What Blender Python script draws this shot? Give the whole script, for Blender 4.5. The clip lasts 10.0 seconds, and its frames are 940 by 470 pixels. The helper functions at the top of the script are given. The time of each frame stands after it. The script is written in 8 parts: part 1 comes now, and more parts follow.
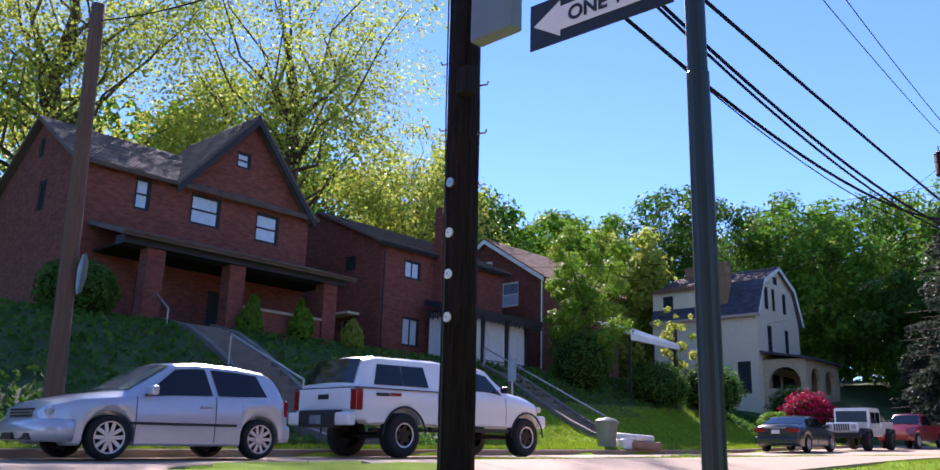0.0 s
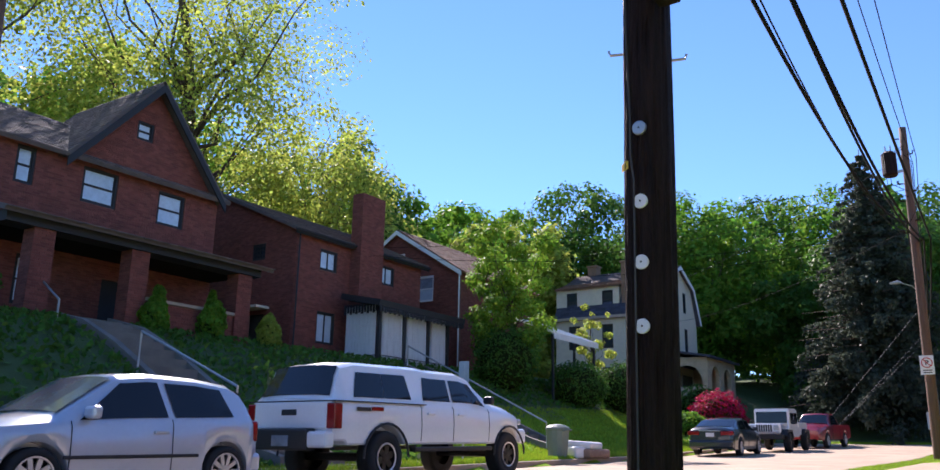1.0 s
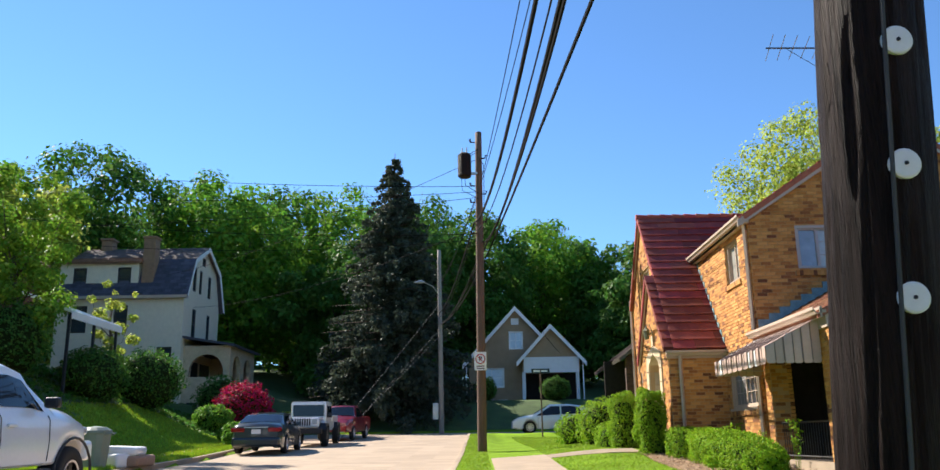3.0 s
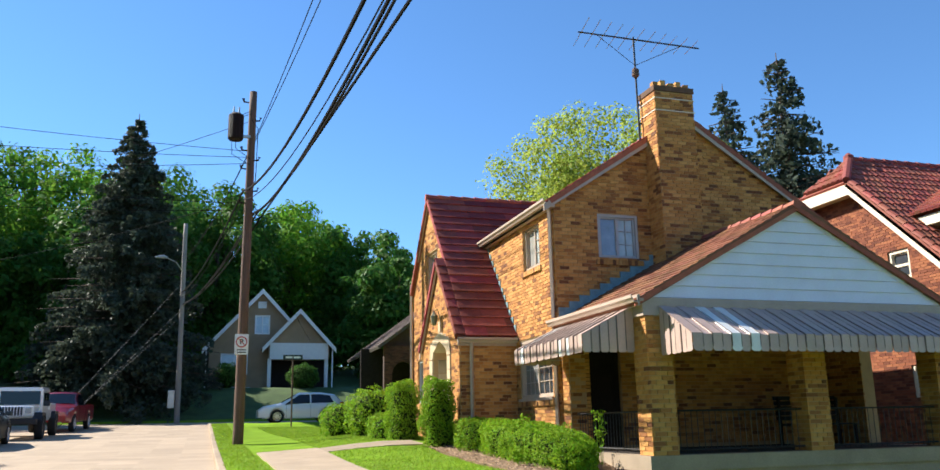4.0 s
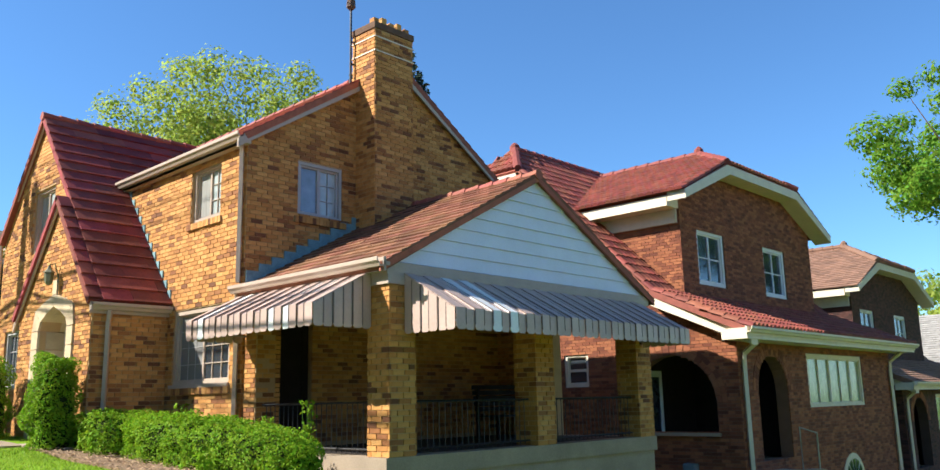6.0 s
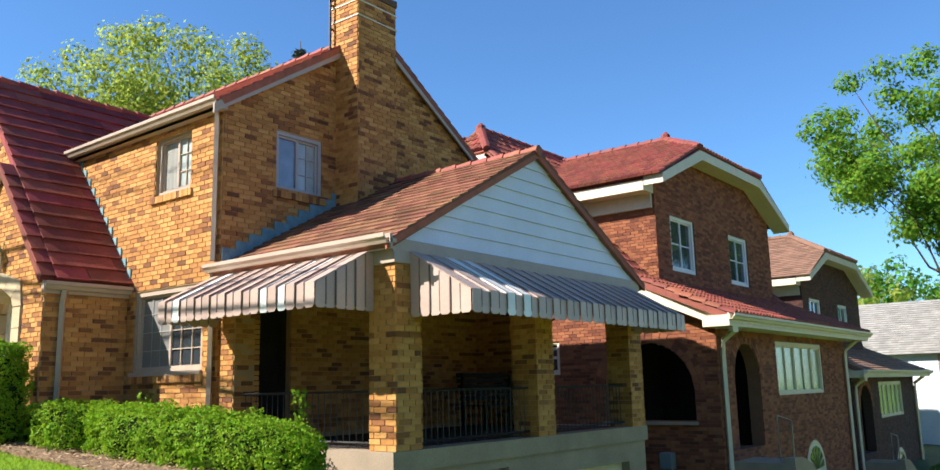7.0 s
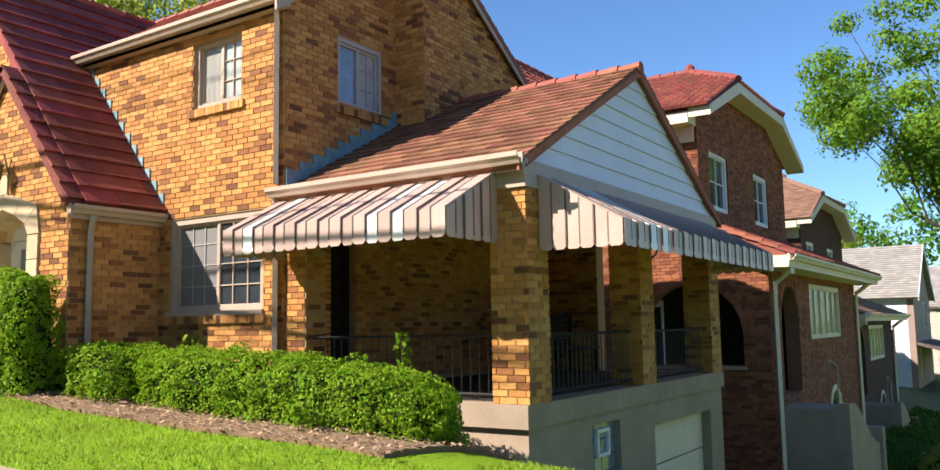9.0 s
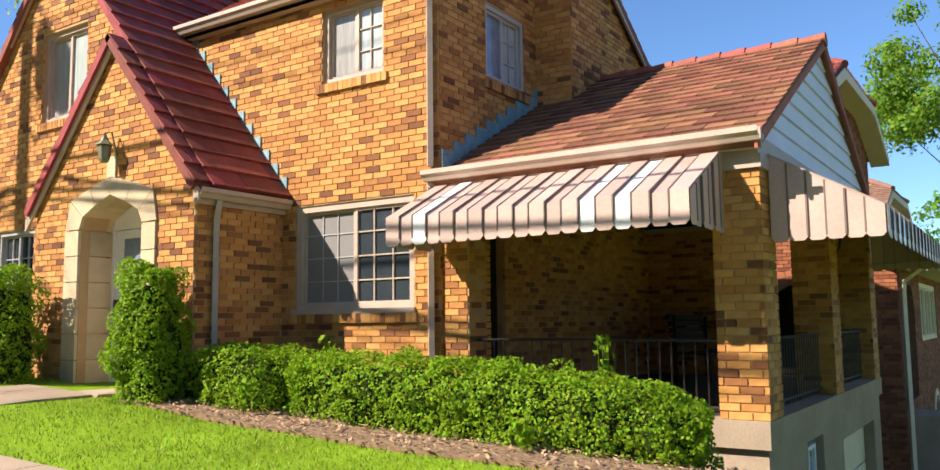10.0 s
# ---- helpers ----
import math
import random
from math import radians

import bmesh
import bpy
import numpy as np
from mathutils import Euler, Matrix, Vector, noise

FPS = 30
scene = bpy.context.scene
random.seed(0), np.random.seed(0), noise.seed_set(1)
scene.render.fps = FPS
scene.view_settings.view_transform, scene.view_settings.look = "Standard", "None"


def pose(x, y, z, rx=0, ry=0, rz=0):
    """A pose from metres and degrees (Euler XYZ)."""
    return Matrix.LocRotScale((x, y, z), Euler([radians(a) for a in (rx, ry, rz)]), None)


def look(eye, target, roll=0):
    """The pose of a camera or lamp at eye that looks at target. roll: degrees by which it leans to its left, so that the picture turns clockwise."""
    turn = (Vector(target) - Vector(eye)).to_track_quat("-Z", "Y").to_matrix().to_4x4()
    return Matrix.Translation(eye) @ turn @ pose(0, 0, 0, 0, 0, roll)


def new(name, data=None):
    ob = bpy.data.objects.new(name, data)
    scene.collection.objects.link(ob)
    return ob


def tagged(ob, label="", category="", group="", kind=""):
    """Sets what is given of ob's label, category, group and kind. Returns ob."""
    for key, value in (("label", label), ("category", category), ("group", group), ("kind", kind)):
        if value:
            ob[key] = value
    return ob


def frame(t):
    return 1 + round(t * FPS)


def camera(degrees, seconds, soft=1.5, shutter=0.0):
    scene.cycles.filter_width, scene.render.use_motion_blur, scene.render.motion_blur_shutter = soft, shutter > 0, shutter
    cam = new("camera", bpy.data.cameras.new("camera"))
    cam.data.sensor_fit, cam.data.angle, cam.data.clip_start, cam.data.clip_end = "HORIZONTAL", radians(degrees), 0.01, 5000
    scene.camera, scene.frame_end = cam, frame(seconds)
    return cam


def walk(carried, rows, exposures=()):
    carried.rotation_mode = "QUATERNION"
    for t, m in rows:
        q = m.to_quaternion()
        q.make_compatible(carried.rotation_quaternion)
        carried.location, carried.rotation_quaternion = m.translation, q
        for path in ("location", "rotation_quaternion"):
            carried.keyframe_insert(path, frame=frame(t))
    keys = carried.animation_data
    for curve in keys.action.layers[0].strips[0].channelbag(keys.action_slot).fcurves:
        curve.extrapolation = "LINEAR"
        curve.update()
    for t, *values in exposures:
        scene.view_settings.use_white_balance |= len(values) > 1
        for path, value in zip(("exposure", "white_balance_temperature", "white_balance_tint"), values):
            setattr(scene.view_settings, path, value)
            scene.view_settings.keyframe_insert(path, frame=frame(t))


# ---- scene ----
cam = camera(58.5, 10.0)
METRES, EYE, TILT, LEAN, TURN = 20.0, 1.5, 0.0, 0.0, 43.3
ROWS = [
    (0.0, 0.0, 0.0, 0.0, -0.44, 14.68, -1.66),
    (0.5, -0.0543, 0.0601, 0.0105, -2.36, 14.6, -1.4),
    (1.0, -0.0995, 0.133, 0.0219, -9.02, 14.49, -1.0),
    (1.5, -0.1248, 0.1893, 0.0288, -17.04, 14.41, -0.46),
    (2.0, -0.1373, 0.2437, 0.0343, -26.66, 14.25, 0.16),
    (2.5, -0.1409, 0.2837, 0.0379, -34.48, 14.04, 0.6),
    (4.0, -0.102, 0.4325, 0.0457, -60.58, 12.69, 1.12),
    (4.5, -0.0762, 0.4753, 0.0474, -69.52, 12.28, 1.23),
    (5.0, -0.0414, 0.5185, 0.0487, -78.73, 11.87, 1.26),
    (5.5, -0.0119, 0.5531, 0.0506, -84.97, 11.57, 1.29),
    (6.0, 0.0172, 0.5902, 0.052, -89.84, 11.24, 1.23),
    (7.5, 0.0799, 0.6653, 0.0545, -96.58, 9.67, 1.39),
    (8.0, 0.0976, 0.6864, 0.0551, -98.12, 8.67, 1.33),
    (8.5, 0.1173, 0.7097, 0.0564, -99.17, 7.2, 1.18),
    (9.0, 0.1481, 0.7452, 0.0579, -99.66, 6.25, 1.0),
    (9.5, 0.1812, 0.7831, 0.0593, -99.71, 6.05, 0.84),
    (10.0, 0.2245, 0.8341, 0.062, -99.67, 6.0, 0.66),
]
EXPOSURES = [(0.0, 1.25, 6250, 35), (1.0, 1.2, 6350, 27), (2.0, 1.13, 6600, 18), (2.5, 1.12, 6650, 14), (4.0, 1.08, 6450, 8), (6.0, 1.04, 6300, 7), (8.0, 1.02, 6500, 11), (10.0, 1.02, 6900, 16)]
walk(cam, [(t, pose(0, 0, EYE, TILT, LEAN, TURN) @ pose(METRES * x, METRES * y, METRES * z, 90 + pitch, roll, yaw)) for t, x, y, z, yaw, pitch, roll in ROWS], EXPOSURES)

# ---- world, sun ----
SUN_DIR = Vector((-0.617, 0.487, 0.617))
world = bpy.data.worlds.new("world")
scene.world = world
world.use_nodes = True
wn = world.node_tree
sky = wn.nodes.new("ShaderNodeTexSky")
sky.sky_type = "NISHITA"
sky.sun_disc = False
sky.sun_elevation = radians(38.0)
sky.sun_rotation = radians(-51.7)
sky.air_density, sky.dust_density, sky.ozone_density = 1.0, 0.0, 6.5
wn.nodes["Background"].inputs["Strength"].default_value = 0.088
tint = wn.nodes.new("ShaderNodeMix")
tint.data_type, tint.blend_type = "RGBA", "MULTIPLY"
tint.inputs["Factor"].default_value = 1.0
tint.inputs["B"].default_value = (0.86, 1.05, 1.16, 1)
wn.links.new(sky.outputs[0], tint.inputs["A"])
wn.links.new(tint.outputs["Result"], wn.nodes["Background"].inputs["Color"])
sun_data = bpy.data.lights.new("sun", "SUN")
sun_data.energy, sun_data.angle, sun_data.color = 5.0, radians(0.53), (1.0, 0.94, 0.85)
sun = new("sun", sun_data)
sun.matrix_world = look(SUN_DIR * 60, (0, 0, 0))

# ---- materials ----
def mat(name, base, rough=0.7, metal=0.0, var=0.25, scale=6.0, fine=60.0, bump=0.3, dist=0.01, rnd=0.0, hue=0.0,
        island=False, spec=0.5, stretch=(1, 1, 1), trans=0.0, stops=None):
    """Principled material: colour varied by two noises and, on request, from piece to piece."""
    m = bpy.data.materials.new(name)
    m.use_nodes = True
    nt = m.node_tree
    N, L = nt.nodes, nt.links
    bs = N["Principled BSDF"]
    bs.inputs["Roughness"].default_value = rough
    bs.inputs["Metallic"].default_value = metal
    bs.inputs["Specular IOR Level"].default_value = spec
    tc = N.new("ShaderNodeTexCoord")
    mp = N.new("ShaderNodeMapping")
    mp.inputs["Scale"].default_value = stretch
    L.new(tc.outputs["Object"], mp.inputs["Vector"])
    n1, n2 = N.new("ShaderNodeTexNoise"), N.new("ShaderNodeTexNoise")
    n1.inputs["Scale"].default_value, n2.inputs["Scale"].default_value = scale, fine
    n1.inputs["Detail"].default_value = n2.inputs["Detail"].default_value = 5.0
    for n in (n1, n2):
        L.new(mp.outputs[0], n.inputs["Vector"])
    mixf = N.new("ShaderNodeMath")
    mixf.operation = "MULTIPLY_ADD"
    mixf.inputs[1].default_value = 0.45
    L.new(n2.outputs[0], mixf.inputs[0])
    half = N.new("ShaderNodeMath")
    half.operation = "MULTIPLY"
    half.inputs[1].default_value = 0.55
    L.new(n1.outputs[0], half.inputs[0])
    L.new(half.outputs[0], mixf.inputs[2])
    val = N.new("ShaderNodeMapRange")
    val.inputs["From Min"].default_value, val.inputs["From Max"].default_value = 0.3, 0.7
    val.inputs["To Min"].default_value, val.inputs["To Max"].default_value = 1 - var, 1 + var
    L.new(mixf.outputs[0], val.inputs["Value"])
    hsv = N.new("ShaderNodeHueSaturation")
    hsv.inputs["Color"].default_value = (*base, 1)
    L.new(val.outputs[0], hsv.inputs["Value"])
    if rnd or hue or stops:
        if island:
            src = N.new("ShaderNodeNewGeometry").outputs["Random Per Island"]
        else:
            src = N.new("ShaderNodeObjectInfo").outputs["Random"]
        if stops:
            ramp = N.new("ShaderNodeValToRGB")
            ramp.color_ramp.interpolation = "LINEAR"
            el = ramp.color_ramp.elements
            while len(el) < len(stops):
                el.new(0.5)
            for e, (p, c) in zip(el, stops):
                e.position, e.color = p, (*c, 1)
            L.new(src, ramp.inputs[0])
            L.new(ramp.outputs[0], hsv.inputs["Color"])
        if rnd:
            r = N.new("ShaderNodeMapRange")
            r.inputs["To Min"].default_value, r.inputs["To Max"].default_value = 1 - rnd, 1 + rnd
            L.new(src, r.inputs["Value"])
            mul = N.new("ShaderNodeMath")
            mul.operation = "MULTIPLY"
            L.new(r.outputs[0], mul.inputs[0])
            L.new(val.outputs[0], mul.inputs[1])
            L.new(mul.outputs[0], hsv.inputs["Value"])
        if hue:
            fr = N.new("ShaderNodeMath")
            fr.operation = "MULTIPLY"
            fr.inputs[1].default_value = 7.31
            L.new(src, fr.inputs[0])
            fc = N.new("ShaderNodeMath")
            fc.operation = "FRACT"
            L.new(fr.outputs[0], fc.inputs[0])
            h = N.new("ShaderNodeMapRange")
            h.inputs["To Min"].default_value, h.inputs["To Max"].default_value = 0.5 - hue, 0.5 + hue
            L.new(fc.outputs[0], h.inputs["Value"])
            L.new(h.outputs[0], hsv.inputs["Hue"])
    L.new(hsv.outputs[0], bs.inputs["Base Color"])
    if bump:
        b = N.new("ShaderNodeBump")
        b.inputs["Strength"].default_value, b.inputs["Distance"].default_value = bump, dist
        L.new(mixf.outputs[0], b.inputs["Height"])
        L.new(b.outputs[0], bs.inputs["Normal"])
    if trans:
        tr = N.new("ShaderNodeBsdfTranslucent")
        L.new(hsv.outputs[0], tr.inputs["Color"])
        mx = N.new("ShaderNodeMixShader")
        mx.inputs[0].default_value = trans
        L.new(bs.outputs[0], mx.inputs[1])
        L.new(tr.outputs[0], mx.inputs[2])
        L.new(mx.outputs[0], N["Material Output"].inputs["Surface"])
    return m


BRICK_STOPS = [(0.0, (0.13, 0.045, 0.015)), (0.11, (0.26, 0.095, 0.026)), (0.26, (0.41, 0.172, 0.041)), (0.62, (0.51, 0.232, 0.056)), (1.0, (0.6, 0.305, 0.088))]
M_BRICK = mat("buff brick", (0.4, 0.2, 0.07), 0.85, var=0.22, scale=9, fine=90, bump=0.35, dist=0.004, stops=BRICK_STOPS)
M_BRICK_I = mat("buff brick joined", (0.4, 0.2, 0.07), 0.85, var=0.22, scale=9, fine=90, bump=0.35, dist=0.004, stops=BRICK_STOPS, island=True)
M_MORTAR = mat("mortar", (0.46, 0.29, 0.14), 0.95, var=0.15, scale=5, fine=120)
RED_STOPS = [(0.0, (0.15, 0.042, 0.032)), (0.5, (0.2, 0.056, 0.04)), (1.0, (0.24, 0.074, 0.052))]
M_RED_I = mat("red brick joined", (0.2, 0.06, 0.04), 0.9, var=0.2, scale=3, fine=60, stops=RED_STOPS, island=True)
M_RED = mat("red brick", (0.2, 0.06, 0.04), 0.9, var=0.2, scale=3, fine=60, stops=RED_STOPS)
M_REDMORT = mat("red wall mortar", (0.2, 0.09, 0.065), 0.95, var=0.2, scale=2, fine=60)
TAN_STOPS = [(0.0, (0.13, 0.036, 0.018)), (0.5, (0.25, 0.078, 0.034)), (1.0, (0.34, 0.122, 0.05))]
M_TANB_I = mat("brown brick joined", (0.3, 0.14, 0.08), 0.9, var=0.2, scale=3, fine=60, stops=TAN_STOPS, island=True)
M_TANB = mat("brown brick", (0.3, 0.14, 0.08), 0.9, var=0.2, scale=3, fine=60, stops=TAN_STOPS)
M_TANMORT = mat("brown wall mortar", (0.2, 0.1, 0.06), 0.95, var=0.15)
DARK_STOPS = [(0.0, (0.045, 0.02, 0.016)), (0.5, (0.09, 0.034, 0.026)), (1.0, (0.13, 0.05, 0.036))]
M_DARKB_I = mat("dark maroon brick joined", (0.08, 0.03, 0.025), 0.9, var=0.2, scale=3, fine=60, stops=DARK_STOPS, island=True)
M_DARKMORT = mat("dark wall mortar", (0.075, 0.045, 0.036), 0.95, var=0.2, scale=2, fine=60)
M_TILE = mat("red clay tile", (0.3, 0.075, 0.045), 0.75, var=0.3, scale=5, fine=50, rnd=0.3, hue=0.012, bump=0.3, dist=0.004)
M_TILE_I = mat("red clay tile joined", (0.26, 0.065, 0.038), 0.75, var=0.3, scale=5, fine=50, rnd=0.28, hue=0.012, island=True)
M_DTILE = mat("maroon slab tile", (0.23, 0.05, 0.04), 0.72, var=0.38, scale=3, fine=40, rnd=0.32, hue=0.012, spec=0.3)
M_PTILE = mat("weathered brown tile", (0.215, 0.095, 0.055), 0.9, var=0.4, scale=3, fine=50, rnd=0.36, hue=0.014, spec=0.25)
M_SHINGLE = mat("grey brown shingle", (0.13, 0.1, 0.09), 0.9, var=0.3, scale=3, fine=50, rnd=0.25, island=True)
M_SLATE = mat("dark slate", (0.06, 0.06, 0.08), 0.7, var=0.3, scale=3, fine=50, rnd=0.3, island=True)
M_BROOF = mat("brown shingle", (0.24, 0.13, 0.085), 0.9, var=0.25, scale=3, fine=50, rnd=0.25, island=True)
M_SOOT = mat("sooty brick", (0.13, 0.07, 0.04), 0.9, var=0.4, scale=9, fine=60)
M_CHIMB = mat("tan chimney brick", (0.26, 0.155, 0.09), 0.9, var=0.25, scale=5, fine=40)
M_CREAM = mat("cream paint", (0.72, 0.62, 0.46), 0.55, var=0.1, scale=4, fine=50, bump=0.1)
M_TAUPE = mat("taupe trim paint", (0.45, 0.35, 0.27), 0.5, var=0.12, scale=4, fine=50, bump=0.1)
M_WHITE = mat("white paint", (0.78, 0.78, 0.76), 0.5, var=0.06, scale=4, fine=50, bump=0.1)
M_SIDING = mat("white siding", (0.76, 0.76, 0.83), 0.5, var=0.08, scale=2, fine=40, bump=0.1)
M_GREYFR = mat("grey window frame", (0.42, 0.4, 0.38), 0.5, var=0.1, scale=5, bump=0.1)
M_BLACKFR = mat("black trim paint", (0.02, 0.02, 0.022), 0.7, var=0.2, scale=5, bump=0.1)
M_IRON = mat("black wrought iron", (0.035, 0.034, 0.034), 0.5, metal=0.3, var=0.25, scale=20)
M_AWN = mat("tan enamel aluminium", (0.52, 0.375, 0.315), 0.42, metal=0.15, var=0.12, scale=3, fine=30, bump=0.06, rnd=0.1)
M_AWNW = mat("white enamel aluminium", (0.8, 0.79, 0.76), 0.38, metal=0.15, var=0.1, scale=3, fine=30, bump=0.06)
M_COPPER = mat("verdigris copper flashing", (0.2, 0.32, 0.34), 0.7, metal=0.2, var=0.35, scale=6, fine=40)
M_STONE = mat("buff cut stone", (0.52, 0.4, 0.25), 0.85, var=0.2, scale=4, fine=50, rnd=0.12)
M_STEP = mat("weathered dark concrete", (0.17, 0.15, 0.125), 0.9, var=0.3, scale=2, fine=50, bump=0.3)
M_PFLOOR = mat("shade-dark porch floor", (0.055, 0.045, 0.04), 0.85, var=0.3, scale=3, spec=0.2)
M_CABINET = mat("grey cabinet enamel", (0.16, 0.19, 0.21), 0.5, var=0.12)
M_CONC = mat("grey concrete", (0.36, 0.275, 0.19), 0.9, var=0.25, scale=2, fine=50, bump=0.3)
M_WALK = mat("tan concrete paving", (0.34, 0.255, 0.17), 0.9, var=0.2, scale=1.5, fine=60, rnd=0.12)
M_ROAD = mat("pale worn road", (0.38, 0.285, 0.195), 0.9, var=0.18, scale=0.8, fine=45, rnd=0.1, bump=0.3, island=True)
# near-black with room and porch shade in it; also the dark bench and door
M_DARK = mat("shade black and dark paint", (0.025, 0.02, 0.018), 0.95, var=0.3, spec=0.1)
M_PANE = mat("dim reflecting pane", (0.035, 0.045, 0.055), 0.06, var=0.2, scale=1.5, fine=8, bump=0.02, spec=0.9)
M_CURT = mat("white curtain", (0.86, 0.87, 0.86), 0.9, var=0.06, scale=4, trans=0.4)
M_GRASS = mat("lawn grass", (0.16, 0.27, 0.014), 0.95, var=0.4, scale=1.2, fine=40, bump=0.8, dist=0.03, spec=0.08)
M_BLADE = mat("grass blade", (0.24, 0.36, 0.018), 0.7, var=0.2, rnd=0.35, hue=0.03, island=True, bump=0, trans=0.3)
# darker copy of the lawn green, the shade on the banks mixed in
M_SHADEG = mat("shade-darkened ground green", (0.05, 0.09, 0.018), 0.9, var=0.4, scale=1.5, fine=25, bump=0.8, dist=0.04)
M_MULCH = mat("brown mulch", (0.25, 0.155, 0.085), 0.95, var=0.5, scale=14, fine=90, bump=1.0, dist=0.03)
M_CHIP = mat("mulch chip", (0.37, 0.24, 0.135), 0.95, var=0.3, rnd=0.5, island=True)
M_BARK = mat("brown bark", (0.09, 0.06, 0.042), 0.95, var=0.4, scale=3, fine=30, bump=0.8, dist=0.03, stretch=(4, 4, 0.6))
M_POLE = mat("tarred pole wood", (0.022, 0.012, 0.009), 0.6, var=0.95, scale=5, fine=45, bump=1.0, dist=0.035, stretch=(7, 7, 0.18), spec=0.15)
M_POLE2 = mat("weathered pole wood", (0.13, 0.075, 0.05), 0.85, var=0.4, scale=5, fine=45, bump=0.8, dist=0.02, stretch=(6, 6, 0.25))
M_POLE3 = mat("grey pole wood", (0.27, 0.24, 0.21), 0.85, var=0.3, scale=5, fine=45, bump=0.6, dist=0.02, stretch=(6, 6, 0.25))
M_WIRE = mat("black cable rubber", (0.01, 0.01, 0.012), 0.9, var=0.1, bump=0, spec=0.1)
M_TWIRE = mat("bare steel strand", (0.07, 0.07, 0.07), 0.75, metal=0.4, var=0.1, bump=0)
M_GREEN = mat("dark green enamel post", (0.012, 0.03, 0.032), 0.4, var=0.2)
M_STEEL = mat("galvanised steel", (0.42, 0.43, 0.43), 0.42, metal=0.8, var=0.15)
M_BLACK = mat("black sign face", (0.012, 0.012, 0.014), 0.45, var=0.1, bump=0)
M_SIGNW = mat("white sign sheeting", (0.75, 0.75, 0.75), 0.4, var=0.05, bump=0)
M_SIGNR = mat("red sign sheeting", (0.5, 0.02, 0.02), 0.4, var=0.05, bump=0)
M_YELLOW = mat("yellow tag", (0.7, 0.45, 0.03), 0.5, var=0.1, bump=0)


def leaf_mat(name, base, trans=0.35):
    return mat(name, base, 0.55, var=0.2, rnd=0.26, hue=0.025, island=True, bump=0, trans=trans, spec=0.1)


L_HEDGE = leaf_mat("hedge leaf", (0.21, 0.36, 0.02), 0.42)
L_LIGHT = leaf_mat("light spring leaf", (0.36, 0.43, 0.075), 0.58)
L_FRESH = leaf_mat("fresh green leaf", (0.17, 0.31, 0.03), 0.45)
L_MID = leaf_mat("green leaf", (0.135, 0.29, 0.03), 0.47)
L_DEEP = leaf_mat("deep green leaf", (0.075, 0.175, 0.028), 0.4)
L_SPRUCE = leaf_mat("blue spruce needle", (0.07, 0.09, 0.062), 0.3)
L_RED = leaf_mat("crimson flower", (0.38, 0.012, 0.06), 0.35)

# ---- building helpers ----
def part(name, bm, material, parent=None, label="", smooth=False, kind=""):
    """Links a bmesh as one mesh object under a thing or a part."""
    me = bpy.data.meshes.new(name)
    bm.normal_update()
    bm.to_mesh(me)
    bm.free()
    me.materials.append(material)
    if smooth:
        me.polygons.foreach_set("use_smooth", [True] * len(me.polygons))
    ob = new(name, me)
    if parent is not None:
        ob.parent = parent
    if label or kind:
        tagged(ob, label=label, kind=kind)
    return ob


def raw(name, verts, faces, material, parent=None, label="", kind=""):
    me = bpy.data.meshes.new(name)
    me.from_pydata(verts, [], faces)
    me.update()
    me.materials.append(material)
    ob = new(name, me)
    if parent is not None:
        ob.parent = parent
    return tagged(ob, label=label, kind=kind)


def thing(name, label, category, m=None, group="", kind=""):
    ob = new(name)
    ob.empty_display_size = 0.2
    if m is not None:
        ob.matrix_basis = m
    return tagged(ob, label, category, group, kind)


def cuboid(bm, x0, x1, y0, y1, z0, z1, m=None, bevel=0.0):
    r = bmesh.ops.create_cube(bm, size=1.0)
    t = Matrix.LocRotScale(((x0 + x1) / 2, (y0 + y1) / 2, (z0 + z1) / 2), None, (abs(x1 - x0), abs(y1 - y0), abs(z1 - z0)))
    bmesh.ops.transform(bm, matrix=t, verts=r["verts"])
    if bevel:
        es = list({e for v in r["verts"] for e in v.link_edges})
        out = bmesh.ops.bevel(bm, geom=es, offset=bevel, segments=2, profile=0.5, affect="EDGES")
        vs = list({v for f in out["faces"] for v in f.verts} | {v for v in r["verts"] if v.is_valid})
    else:
        vs = r["verts"]
    if m is not None:
        bmesh.ops.transform(bm, matrix=m, verts=[v for v in vs if v.is_valid])
    return bm


def bx(*a, m=None, bevel=0.0):
    return cuboid(bmesh.new(), *a, m=m, bevel=bevel)


def tube(bm, pts, radii, seg=8, cap=True):
    """A tube along points with one radius each."""
    rings = []
    n = len(pts)
    pts = [Vector(p) for p in pts]
    for i, p in enumerate(pts):
        d = (pts[min(i + 1, n - 1)] - pts[max(i - 1, 0)]).normalized()
        a = d.cross(Vector((0, 0, 1)) if abs(d.z) < 0.95 else Vector((1, 0, 0))).normalized()
        b = d.cross(a)
        r = radii[i] if isinstance(radii, (list, tuple)) else radii
        rings.append([bm.verts.new(p + (a * math.cos(2 * math.pi * k / seg) + b * math.sin(2 * math.pi * k / seg)) * r) for k in range(seg)])
    for i in range(n - 1):
        for k in range(seg):
            bm.faces.new((rings[i][k], rings[i + 1][k], rings[i + 1][(k + 1) % seg], rings[i][(k + 1) % seg]))
    if cap:
        bm.faces.new(rings[0])
        bm.faces.new(rings[-1][::-1])
    return bm


def tb(pts, radii, seg=8):
    return tube(bmesh.new(), pts, radii, seg)


